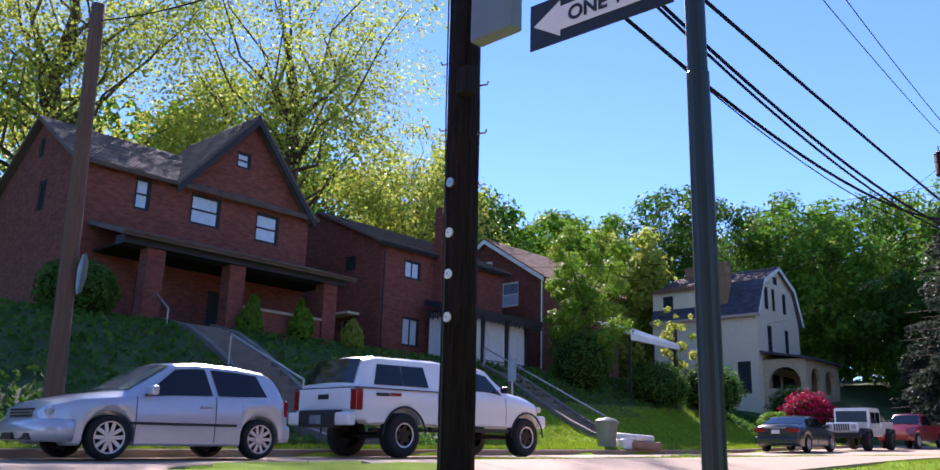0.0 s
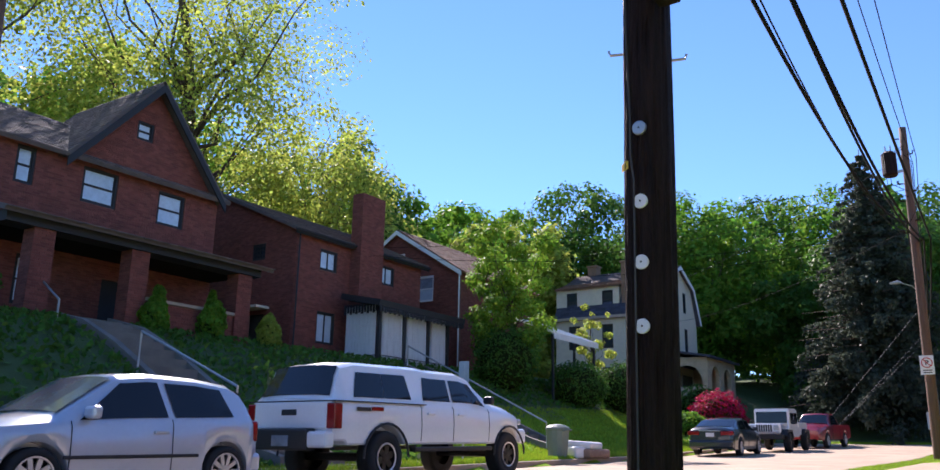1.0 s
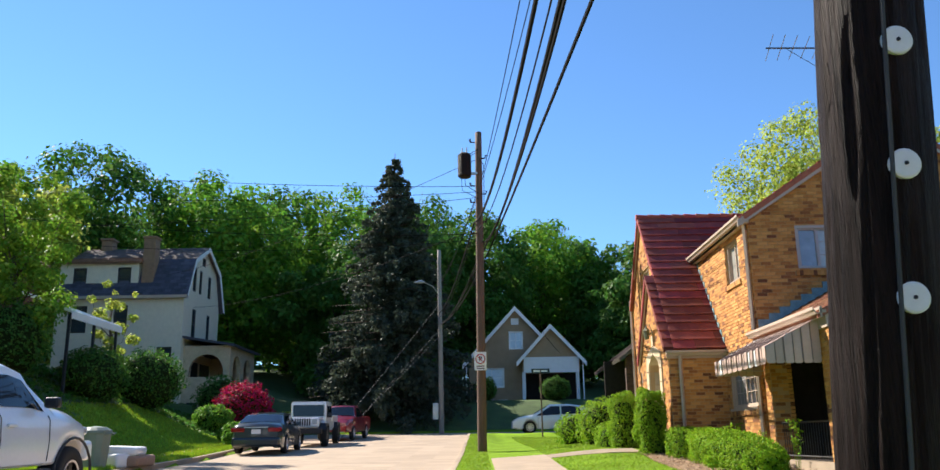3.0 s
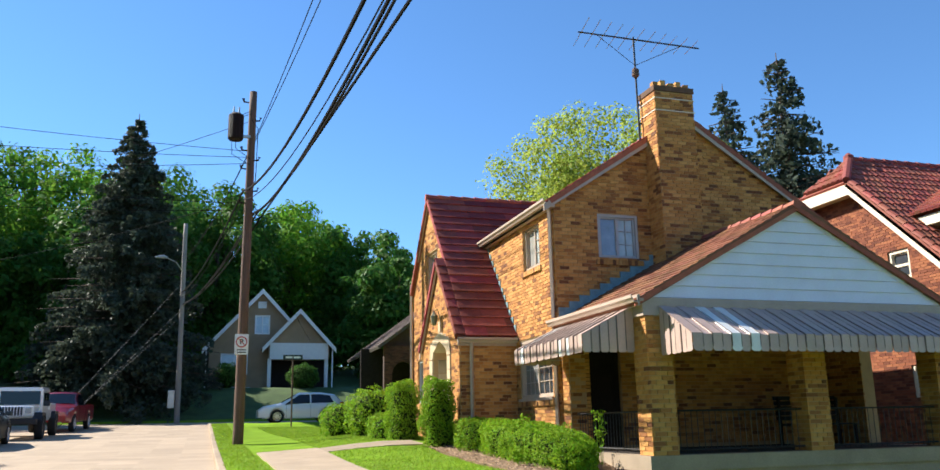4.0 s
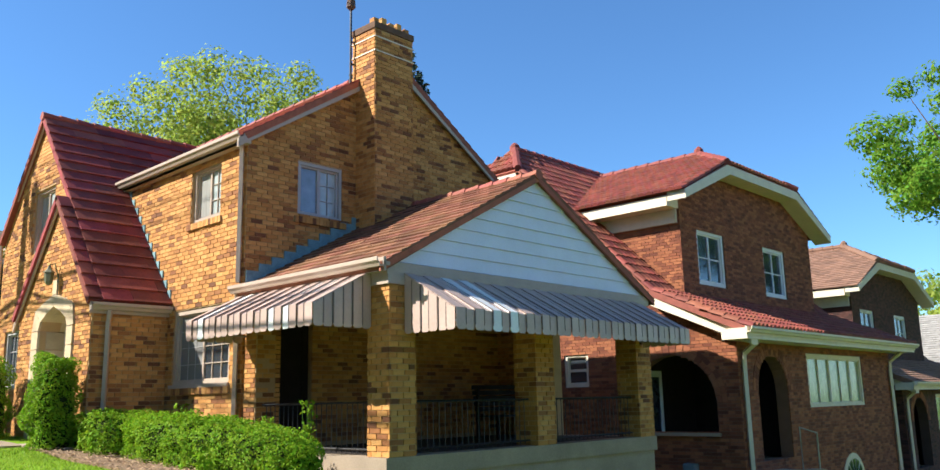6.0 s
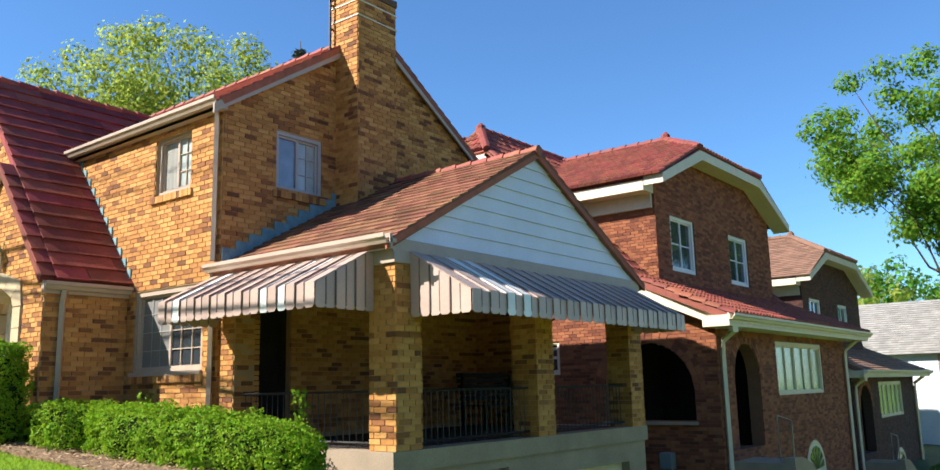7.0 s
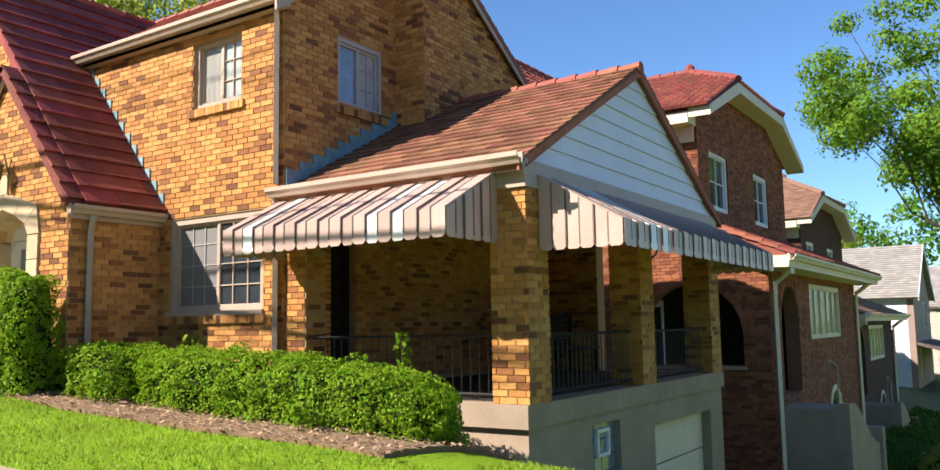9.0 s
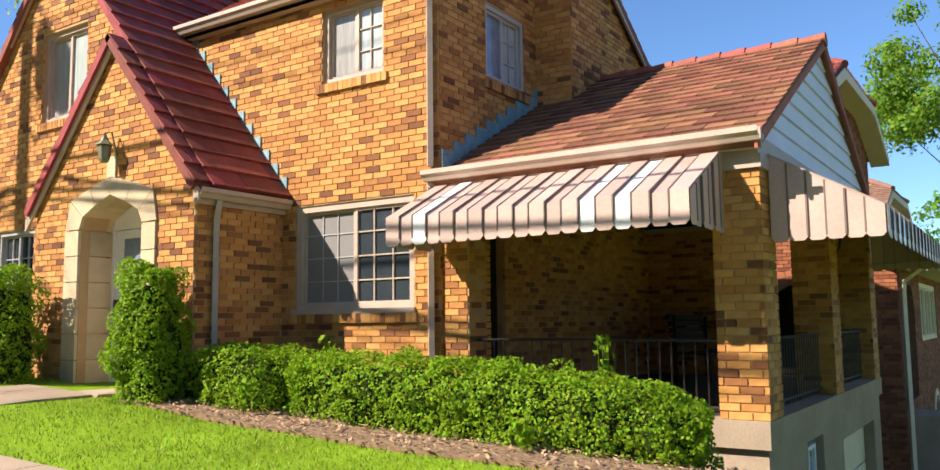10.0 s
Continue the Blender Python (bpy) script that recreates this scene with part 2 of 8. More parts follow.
def prism(bm, poly, a, b, f):
    """Extrudes a polygon of (u, v) from depth a to b; f(u, v, w) gives the place."""
    A = [bm.verts.new(f(u, v, a)) for u, v in poly]
    B = [bm.verts.new(f(u, v, b)) for u, v in poly]
    n = len(poly)
    bm.faces.new(A)
    bm.faces.new(B[::-1])
    for i in range(n):
        bm.faces.new((A[i], B[i], B[(i + 1) % n], A[(i + 1) % n]))
    bmesh.ops.recalc_face_normals(bm, faces=bm.faces)
    return bm


def slab(outer, holes, a, b, f):
    """A wall of polygon outer with holes, from depth a (outside) to b (inside)."""
    from mathutils.geometry import tessellate_polygon
    bm = bmesh.new()
    loops = [outer] + list(holes)
    flat = [p for lp in loops for p in lp]
    tris = tessellate_polygon([[Vector((u, v, 0)) for u, v in lp] for lp in loops])
    A = [bm.verts.new(f(u, v, a)) for u, v in flat]
    B = [bm.verts.new(f(u, v, b)) for u, v in flat]
    for t in tris:
        bm.faces.new([A[i] for i in t])
        bm.faces.new([B[i] for i in reversed(t)])
    k = 0
    for lp in loops:
        n = len(lp)
        for i in range(n):
            i0, i1 = k + i, k + (i + 1) % n
            bm.faces.new((A[i0], A[i1], B[i1], B[i0]))
        k += n
    bmesh.ops.recalc_face_normals(bm, faces=bm.faces)
    return bm


def rect(u0, u1, v0, v1):
    return [(u0, v0), (u1, v0), (u1, v1), (u0, v1)]


def fx(x, s=-1):
    """Depth along x: a wall in the plane x that faces s (u is y, v is z, w goes inwards)."""
    return lambda u, v, w: Vector((x - s * w, u, v))


def fy(y, s=-1):
    return lambda u, v, w: Vector((u, y - s * w, v))


def spans(poly, v):
    """Stretches of u inside a polygon at height v."""
    xs = []
    n = len(poly)
    for i in range(n):
        (u0, v0), (u1, v1) = poly[i], poly[(i + 1) % n]
        if (v0 <= v) != (v1 <= v):
            xs.append(u0 + (u1 - u0) * (v - v0) / (v1 - v0))
    xs.sort()
    return [(xs[i], xs[i + 1]) for i in range(0, len(xs) - 1, 2)]


def cut(ss, a, b):
    out = []
    for s, e in ss:
        if b <= s or a >= e:
            out.append((s, e))
        else:
            if a > s:
                out.append((s, a))
            if b < e:
                out.append((b, e))
    return out


def brick_list(outer, holes, course=0.0743, length=0.215, joint=0.011, z0=0.0):
    """Running-bond bricks (u0, u1, v0, v1) that fill a wall outline."""
    lo, hi = min(p[1] for p in outer), max(p[1] for p in outer)
    k = math.floor((lo - z0) / course)
    res = []
    while z0 + k * course < hi:
        v0, v1 = z0 + k * course + joint / 2, z0 + (k + 1) * course - joint / 2
        k += 1
        if v0 < lo - 0.03:
            continue
        vm = (v0 + v1) / 2
        ss = spans(outer, vm)
        for h in holes:
            for a, b in spans(h, vm):
                ss = cut(ss, a, b)
        off = (k % 2) * length / 2 + (0.03 if k % 5 == 0 else 0)
        for s, e in ss:
            j = math.floor((s - off) / length)
            while off + j * length < e:
                u0, u1 = max(s, off + j * length + joint / 2), min(e, off + (j + 1) * length - joint / 2)
                j += 1
                if u1 - u0 > 0.02:
                    res.append((u0, u1, v0, v1))
    return res


def lay_bricks(bricks, f, wall, near, m_one, m_many, proud=0.012, name="brick", limit=300):
    """Bricks nearest the point near (u, v) become parts of the wall, the rest one joined part."""
    rng = random.Random(len(bricks))
    bricks = sorted(bricks, key=lambda b: ((b[0] + b[1]) / 2 - near[0]) ** 2 + ((b[2] + b[3]) / 2 - near[1]) ** 2)
    cache = {}
    for u0, u1, v0, v1 in bricks[:limit]:
        key = (round(u1 - u0, 2), round(v1 - v0, 3))
        if key not in cache:
            w, h = key[0] / 2, key[1] / 2
            o = f(0, 0, 0)
            P = [f(su * w, sv * h, d) - o for d in (-proud, 0.02) for su, sv in ((-1, -1), (1, -1), (1, 1), (-1, 1))]
            me = bpy.data.meshes.new(name)
            me.from_pydata(P, [], [(0, 1, 2, 3), (0, 4, 5, 1), (1, 5, 6, 2), (2, 6, 7, 3), (3, 7, 4, 0)])
            bm = bmesh.new()
            bm.from_mesh(me)
            bmesh.ops.recalc_face_normals(bm, faces=bm.faces)
            c = (f(0, 0, -proud) - o).normalized()
            for fc in bm.faces:
                if len(bm.faces) and fc.calc_center_median().dot(c) > proud * 0.9 and fc.normal.dot(c) < 0:
                    bmesh.ops.reverse_faces(bm, faces=bm.faces[:])
                    break
            bm.to_mesh(me)
            bm.free()
            me.materials.append(m_one)
            cache[key] = me
        ob = new(name, cache[key])
        ob.parent = wall
        ob.location = f((u0 + u1) / 2, (v0 + v1) / 2, rng.uniform(-0.003, 0.003))
    V, F = [], []
    for u0, u1, v0, v1 in bricks[limit:]:
        i, d = len(V), proud + rng.uniform(-0.003, 0.003)
        for w in (-d, 0.01):
            V += [f(u0, v0, w), f(u1, v0, w), f(u1, v1, w), f(u0, v1, w)]
        F += [(i, i + 1, i + 2, i + 3), (i, i + 4, i + 5, i + 1), (i + 1, i + 5, i + 6, i + 2), (i + 2, i + 6, i + 7, i + 3), (i + 3, i + 7, i + 4, i)]
    if V:
        raw(name + "work", V, F, m_many, wall, kind="stuff")


def window(name, f, u0, u1, v0, v1, parent, frame_mat, cols=2, rows=3, muntin=0.018, fw=0.07, depth=0.09, sashes=2, vertical=True, kind="", bars=(0, 1, 2, 3, 4)):
    """A window in a wall opening: frame, sashes, panes, muntins."""
    w = thing(name, "", "", kind=kind) if parent is None else new(name)
    if parent is not None:
        w.parent = parent
    bm = bmesh.new()
    for r in (rect(u0, u1, v0, v0 + fw), rect(u0, u1, v1 - fw, v1), rect(u0, u0 + fw, v0 + fw, v1 - fw), rect(u1 - fw, u1, v0 + fw, v1 - fw)):
        prism(bm, r, depth - 0.05, depth + 0.06, f)
    part("window_frame", bm, frame_mat, w)
    iu0, iu1, iv0, iv1 = u0 + fw, u1 - fw, v0 + fw, v1 - fw
    for s in range(sashes):
        if vertical:
            a0, a1, b0, b1 = iu0 + (iu1 - iu0) * s / sashes, iu0 + (iu1 - iu0) * (s + 1) / sashes, iv0, iv1
        else:
            a0, a1, b0, b1 = iu0, iu1, iv0 + (iv1 - iv0) * s / sashes, iv0 + (iv1 - iv0) * (s + 1) / sashes
        d = depth + (0.012 if s % 2 else 0.0)
        bm = bmesh.new()
        e = 0.035
        for r in (rect(a0, a1, b0, b0 + e), rect(a0, a1, b1 - e, b1), rect(a0, a0 + e, b0 + e, b1 - e), rect(a1 - e, a1, b0 + e, b1 - e)):
            prism(bm, r, d - 0.018, d + 0.03, f)
        if muntin and s in bars:
            for i in range(1, cols):
                c = a0 + (a1 - a0) * i / cols
                prism(bm, rect(c - muntin / 2, c + muntin / 2, b0 + e, b1 - e), d - 0.008, d + 0.014, f)
            for i in range(1, rows):
                c = b0 + (b1 - b0) * i / rows
                prism(bm, rect(a0 + e, a1 - e, c - muntin / 2, c + muntin / 2), d - 0.006, d + 0.012, f)
        part("sash", bm, frame_mat, w)
        part("pane", prism(bmesh.new(), rect(a0 + e, a1 - e, b0 + e, b1 - e), d + 0.015, d + 0.02, f), M_PANE, w)
    return w


def leaves(n, sample, size, rng, tilt=1.0):
    """Leaf quads (two bent triangles each) at sampled places: verts, faces as arrays."""
    P = sample(n)
    if isinstance(P, tuple):
        # leaves of a clump face outwards and up, with a wide scatter
        P, face = P
        face = face / (np.linalg.norm(face, axis=1)[:, None] + 1e-6) + np.array([0, 0, 0.35]) + rng.normal(size=(n, 3)) * 0.42 * tilt
    else:
        face = rng.normal(size=(n, 3))
    nn = face / np.linalg.norm(face, axis=1)[:, None]
    d = rng.normal(size=(n, 3))
    d -= nn * (d * nn).sum(1)[:, None]
    d /= np.linalg.norm(d, axis=1)[:, None]
    o = np.cross(nn, d)
    s = size * rng.uniform(0.6, 1.3, (n, 1))
    V = np.stack([P - d * s * 0.5, P + o * s * 0.32 + nn * s * 0.1, P + d * s * 0.5, P - o * s * 0.32 + nn * s * 0.1], 1).reshape(-1, 3)
    i = np.arange(n)[:, None] * 4
    F = np.concatenate([i, i + 1, i + 2, i + 3], 1)
    return V, F


def quad_mesh(name, V, F, material):
    me = bpy.data.meshes.new(name)
    n, k = len(F), F.shape[1]
    me.vertices.add(len(V))
    me.vertices.foreach_set("co", np.asarray(V, dtype=np.float32).ravel())
    me.loops.add(n * k)
    me.loops.foreach_set("vertex_index", F.astype(np.int32).ravel())
    me.polygons.add(n)
    me.polygons.foreach_set("loop_start", np.arange(n, dtype=np.int32) * k)
    me.update(calc_edges=True)
    me.materials.append(material)
    return me


def clump_sampler(centres, radii, rng, shell=0.55):
    C, R = np.asarray(centres), np.asarray(radii)
    pr = R ** 2 / (R ** 2).sum()

    def sample(n):
        k = rng.choice(len(C), n, p=pr)
        d = rng.normal(size=(n, 3))
        d /= np.linalg.norm(d, axis=1)[:, None]
        r = R[k] * (shell + (1 - shell) * rng.random(n) ** 0.7) * rng.uniform(0.8, 1.15, n)
        return C[k] + d * r[:, None] * np.array([1, 1, 0.75]), d
    return sample


def make_tree(name, label, material, height, spread, trunk_h, n_leaf, leaf, seed, clumps=34, loc=(0, 0, 0), turn=0, clump_r=0.24, low=0.3, cat="tree"):
    """A broadleaf tree: tapered trunk with limbs, crown of leaf clumps with gaps."""
    rng = np.random.default_rng(seed)
    t = thing(name, label, cat, pose(*loc, 0, 0, turn))
    bm = bmesh.new()
    r0 = height * 0.022
    top = trunk_h + (height - trunk_h) * 0.55
    pts = [(rng.normal() * 0.02 * height * i / 6, rng.normal() * 0.02 * height * i / 6, -0.3 + (top + 0.3) * i / 6) for i in range(7)]
    tube(bm, pts, [r0 * (1.25 - 0.95 * i / 6) for i in range(7)], 9)
    C, R = [], []
    for k in range(clumps):
        a = k * 2.4 + rng.uniform(-0.4, 0.4)
        h = low + (1 - low) * ((k + 0.5) / clumps)
        prof = math.sin(math.pi * min(1, 0.18 + 0.82 * (1 - (h - low) / (1 - low)) ** 0.75)) if h > 0.5 else 0.75 + 0.25 * (h - low) / (0.5 - low + 1e-6)
        rr = spread * max(0.12, prof) * rng.uniform(0.35, 0.92)
        c = np.array([math.cos(a) * rr, math.sin(a) * rr, height * h * 0.94])
        C.append(c)
        R.append(height * clump_r * rng.uniform(0.45, 0.8) * (0.65 if h > 0.85 else 1))
        if k % 2 == 0:
            i = min(5, max(1, int(6 * (c[2] * 0.62) / top)))
            p0 = Vector(pts[i])
            mid = p0.lerp(Vector(c), 0.5) + Vector((0, 0, -0.06 * height * rng.uniform(0, 1)))
            side = Vector((rng.normal(), rng.normal(), rng.normal() * 0.5)) * 0.03 * height
            tube(bm, [p0, p0.lerp(mid, 0.5) + side, mid - side * 0.6, mid.lerp(Vector(c), 0.55) + side * 0.5, Vector(c)], [r0 * 0.26, r0 * 0.18, r0 * 0.12, r0 * 0.07, r0 * 0.03], 5)
    part("trunk", bm, M_BARK, t, smooth=True)
    V, F = leaves(n_leaf, clump_sampler(C, R, rng, 0.35), leaf, rng)
    cr = new("crown", quad_mesh("crown", V, F, material))
    cr.parent = t
    return t


def make_spruce(label, material, height, spread, n, leaf, seed, loc, name="spruce_tree"):
    rng = np.random.default_rng(seed)
    t = thing(name, label, "tree", pose(*loc))
    bm = bmesh.new()
    tube(bm, [(0, 0, -0.3), (0, 0, height * 0.5), (0, 0, height * 0.985)], [height * 0.02, height * 0.012, 0.02], 8)
    P = []
    tiers = int(height * 2.2)
    for i in range(tiers):
        h = 0.05 + 0.93 * i / tiers
        for k in range(11 if h < 0.8 else 7):
            a = rng.uniform(0, 6.28)
            L = spread * (1 - h) ** 0.85 * rng.uniform(0.6, 1.12) + 0.15
            z = height * h
            e = Vector((math.cos(a) * L, math.sin(a) * L, z - L * 0.22 + (0.1 * L)))
            if k % 3 == 0:
                tube(bm, [(0, 0, z), e], [0.05, 0.015], 4)
            m = max(4, int(n * L / (tiers * 10 * spread * 0.55)))
            s = rng.random(m) ** 0.7
            w = 0.16 * L * (1.1 - s)
            P.append(np.stack([math.cos(a) * L * s - math.sin(a) * rng.normal(0, 1, m) * w, math.sin(a) * L * s + math.cos(a) * rng.normal(0, 1, m) * w,
                               z - L * 0.42 * s ** 1.3 + 0.12 * L * s ** 3 - np.abs(rng.normal(0, 0.2, m)) * 2.2 * (0.35 + 0.65 * (1 - h))], 1))
    part("trunk", bm, M_BARK, t, smooth=True)
    P = np.concatenate(P)
    V, F = leaves(len(P), lambda q: P, leaf, rng)
    cr = new("crown", quad_mesh("crown", V, F, material))
    cr.parent = t
    return t


def make_hedge(label, size, n, leaf, seed, loc, material=None, name="hedge", power=4.0, cone=0.0, turn=0, cat="hedge", lean=0.0):
    """A clipped hedge: a core dark with inner shade and a shell of small leaves."""
    rng = np.random.default_rng(seed)
    sx, sy, sz = size
    t = thing(name, label, cat, pose(*loc, lean, 0, turn))
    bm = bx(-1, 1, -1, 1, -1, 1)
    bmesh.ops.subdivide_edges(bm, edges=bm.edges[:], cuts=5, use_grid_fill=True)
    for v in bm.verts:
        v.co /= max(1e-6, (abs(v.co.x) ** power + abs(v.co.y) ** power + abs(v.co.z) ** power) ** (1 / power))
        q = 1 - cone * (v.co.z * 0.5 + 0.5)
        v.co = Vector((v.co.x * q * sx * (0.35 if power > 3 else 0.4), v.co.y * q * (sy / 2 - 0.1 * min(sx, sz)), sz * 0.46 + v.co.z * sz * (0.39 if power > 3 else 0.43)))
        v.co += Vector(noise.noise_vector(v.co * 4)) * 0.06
    part("shade_core", bm, M_CORE, t)

    def sample(q):
        d = rng.normal(size=(q, 3))
        d /= (np.abs(d) ** power).sum(1)[:, None] ** (1 / power)
        d *= 1 - (0.2 if power > 3 else 0.22) * rng.random((q, 1)) ** 2
        taper = (1 - cone * (d[:, 2:3] * 0.5 + 0.5))
        p = d * np.array([sx / 2, sy / 2, sz / 2]) * np.concatenate([taper, taper, np.ones_like(taper)], 1) + np.array([0, 0, sz / 2])
        wob = np.array([noise.noise(Vector((float(a) * 3.4 + seed, float(b) * 3.4, float(c) * 3.4))) for a, b, c in p])
        gap = np.array([max(0.0, noise.noise(Vector((float(a) * 9 + 7, float(b) * 9, float(c) * 9 + seed)))) for a, b, c in p])
        p = p - d * (gap * 0.22 * min(1.0, min(sx, sz)))[:, None]
        return p + (d * (wob * (0.13 if power > 3 else 0.14 * min(sx, sz)))[:, None]), np.sign(d) * np.abs(d) ** (power - 1)
    V, F = leaves(n, sample, leaf, rng, 1.9)
    V[:, 2] = np.maximum(V[:, 2], -0.05)
    lv = new("foliage", quad_mesh("foliage", V, F, material or L_HEDGE))
    lv.parent = t
    return t


# hedge core coloured as the shade seen through gaps in the leaves
M_CORE = mat("shade-dark hedge core", (0.02, 0.03, 0.008), 0.98, var=0.4, spec=0.03)


def sstep(a, b, x):
    t = min(1, max(0, (x - a) / (b - a)))
    return t * t * (3 - 2 * t)

# ---- ground, road, pavements ----
ROAD_W, ROAD_E, CROSS_N, TOP_S, TOP_N = -14.0, -7.1, 2.6, 50.5, 57.0


def street_z(y):
    y = max(-40.0, min(y, 75.0))
    return 1.25 + 0.022 * (y - 5) + 0.015 * max(0, y - 30)


def west_edge(y):
    """The western kerb drifts outwards up the hill."""
    return ROAD_W - 0.06 * max(0.0, y - 8)


def in_road(x, y):
    if west_edge(y) <= x <= ROAD_E and -7.5 <= y <= TOP_N:
        return True
    if TOP_S <= y <= TOP_N:
        return True
    if x > ROAD_E and -7.5 <= y <= CROSS_N:
        return True
    cx, cy, r = ROAD_E + 2.5, CROSS_N + 2.5, 2.5
    return x < cx and y < cy and x > ROAD_E - 0.1 and y > CROSS_N - 0.1 and math.hypot(x - cx, y - cy) > r


def base_z(x, y):
    z = street_z(y)
    if x > -6:
        z -= 0.15 * min(x + 6, 22) * (1 - sstep(8, 19, y))
        z -= 1.5 * sstep(-2.4, 3.2, x) * sstep(6, 12, y) * (1 - sstep(17.0, 19, y))
        z -= sstep(5.5, 6.4, x) * (1 - sstep(30, 36, y)) * (0.9 * sstep(6, 12, y) + 1.5 * sstep(17, 19, y))
        z += 0.22 * sstep(19, 26, y) * (1 - sstep(29, 37, y)) * sstep(-6, -3, x)
        z -= 0.22 * sstep(32, 46, y) * (1 - sstep(49.5, 50.4, y))
    return z


def ground_z(x, y):
    z = base_z(x, y) + 0.13
    x += 0.06 * max(0.0, min(y, 50) - 8) if x < -10 else 0.0
    if x < -15.6:
        rise = 3.7 if y < 42 else 3.7 - 1.6 * sstep(42, 52, y)
        z += rise * sstep(15.6, 25.5, -x)
        z += 0.12 * max(0, -x - 34)
    if y > 57.5:
        z += 1.9 * sstep(57.5, 64, y) + 0.11 * max(0, y - 72)
    return z


def build_ground():
    xs = sorted(set([-1500, -500, -200, -120, -80, -60, -50] + [-45 + 1.0 * i for i in range(29)] + [-16 + 0.4 * i for i in range(45)]
                    + [2.5 + 1.0 * i for i in range(30)] + [36, 45, 60, 90, 150, 400, 1500] + [-7.11, -6.98] + [-17.4 + 0.2 * i for i in range(17)]))
    ys = sorted(set([-1500, -300, -100, -50, -25, -15] + [-10 + 0.4 * i for i in range(45)] + [8 + 0.5 * i for i in range(50)] + [33 + 1.5 * i for i in range(30)]
                    + [80, 90, 110, 150, 250, 500, 1500] + [2.59, 2.72, 50.4, 50.51, 57.0, 57.12]))
    V, F, mi = [], [], []
    for y in ys:
        for x in xs:
            z = base_z(x, y) - 0.12 if in_road(x, y) else ground_z(max(-70, min(x, 70)), min(y, 110))
            if not in_road(x, y) and -40 < x < 30 and -12 < y < 75:
                z += 0.035 * noise.noise(Vector((x * 0.8, y * 0.8, 0)))
            V.append((x, y, z))
    n = len(xs)
    for j in range(len(ys) - 1):
        for i in range(n - 1):
            F.append((j * n + i, j * n + i + 1, (j + 1) * n + i + 1, (j + 1) * n + i))
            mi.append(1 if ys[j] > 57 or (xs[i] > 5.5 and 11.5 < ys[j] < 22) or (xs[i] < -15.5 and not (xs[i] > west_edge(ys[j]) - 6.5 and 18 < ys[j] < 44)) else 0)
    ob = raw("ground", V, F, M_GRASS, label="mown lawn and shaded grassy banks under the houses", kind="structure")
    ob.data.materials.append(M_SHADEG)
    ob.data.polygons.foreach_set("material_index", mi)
    ob.data.polygons.foreach_set("use_smooth", [True] * len(mi))
    tagged(ob, category="ground")


def strip(name, x0, x1, y0, y1, dz, material, label, cell=0.6, gap=0.0, zf=base_z, skip=None, kind="structure", cat=""):
    """A sheet of slabs that follows the ground, each slab its own island."""
    V, F = [], []
    nx, ny = max(1, round((x1 - x0) / cell)), max(1, round((y1 - y0) / cell))
    for i in range(nx):
        for j in range(ny):
            a0, a1 = x0 + (x1 - x0) * i / nx + gap / 2, x0 + (x1 - x0) * (i + 1) / nx - gap / 2
            b0, b1 = y0 + (y1 - y0) * j / ny + gap / 2, y0 + (y1 - y0) * (j + 1) / ny - gap / 2
            if skip and not skip((a0 + a1) / 2, (b0 + b1) / 2):
                continue
            k = len(V)
            for px, py in ((a0, b0), (a1, b0), (a1, b1), (a0, b1)):
                V.append((px, py, zf(px, py) + dz))
            for px, py in ((a0, b0), (a1, b0), (a1, b1), (a0, b1)):
                V.append((px, py, zf(px, py) + dz - 0.2))
            F += [(k, k + 1, k + 2, k + 3), (k, k + 4, k + 5, k + 1), (k + 1, k + 5, k + 6, k + 2), (k + 2, k + 6, k + 7, k + 3), (k + 3, k + 7, k + 4, k)]
    ob = raw(name, V, F, material, label=label, kind=kind)
    tagged(ob, category=cat or name)
    return ob


build_ground()
strip("road", -17.0, -7.1, -8.0, 57.0, 0.0, M_ROAD, "pale worn street paving running up the hill", 0.83, cat="road", skip=lambda x, y: x > west_edge(y) - 0.3)
strip("road_cross", -7.1, 50.0, -7.4, 6.0, 0.0, M_ROAD, "pale worn cross street falling away downhill", 0.95, skip=lambda x, y: in_road(x, y), cat="road")
strip("road_top", -60.0, 60.0, 50.5, 57.0, 0.005, M_ROAD, "pale cross street at the head of the street", 2.2, skip=lambda x, y: not (ROAD_W < x < ROAD_E), cat="road")

# ---- buff brick corner house ----
HX, SY, PY = -0.6, 20.65, 17.17      # front wall, side gable wall, porch face
RIDGE_X, EAVE_Z, APEX_Z = 2.67, 6.9, 9.05
house = thing("brick_house", "two-storey buff brick house, red tile roofs, awninged side porch", "house")
FRONT, SIDE, VEST, WING = fx(HX), fy(SY), fx(-1.96), fx(-1.73)

# front wall
front_outer = [(SY + 0.28, 1.0), (32.0, 1.0), (32.0, EAVE_Z), (SY + 0.28, EAVE_Z)]
front_holes = [rect(21.0, 22.88, 2.9, 4.22), rect(21.45, 22.45, 5.75, 6.72)]
front_wall = part("front_wall", slab(front_outer, front_holes, 0.0, 0.28, FRONT), M_MORTAR, house)
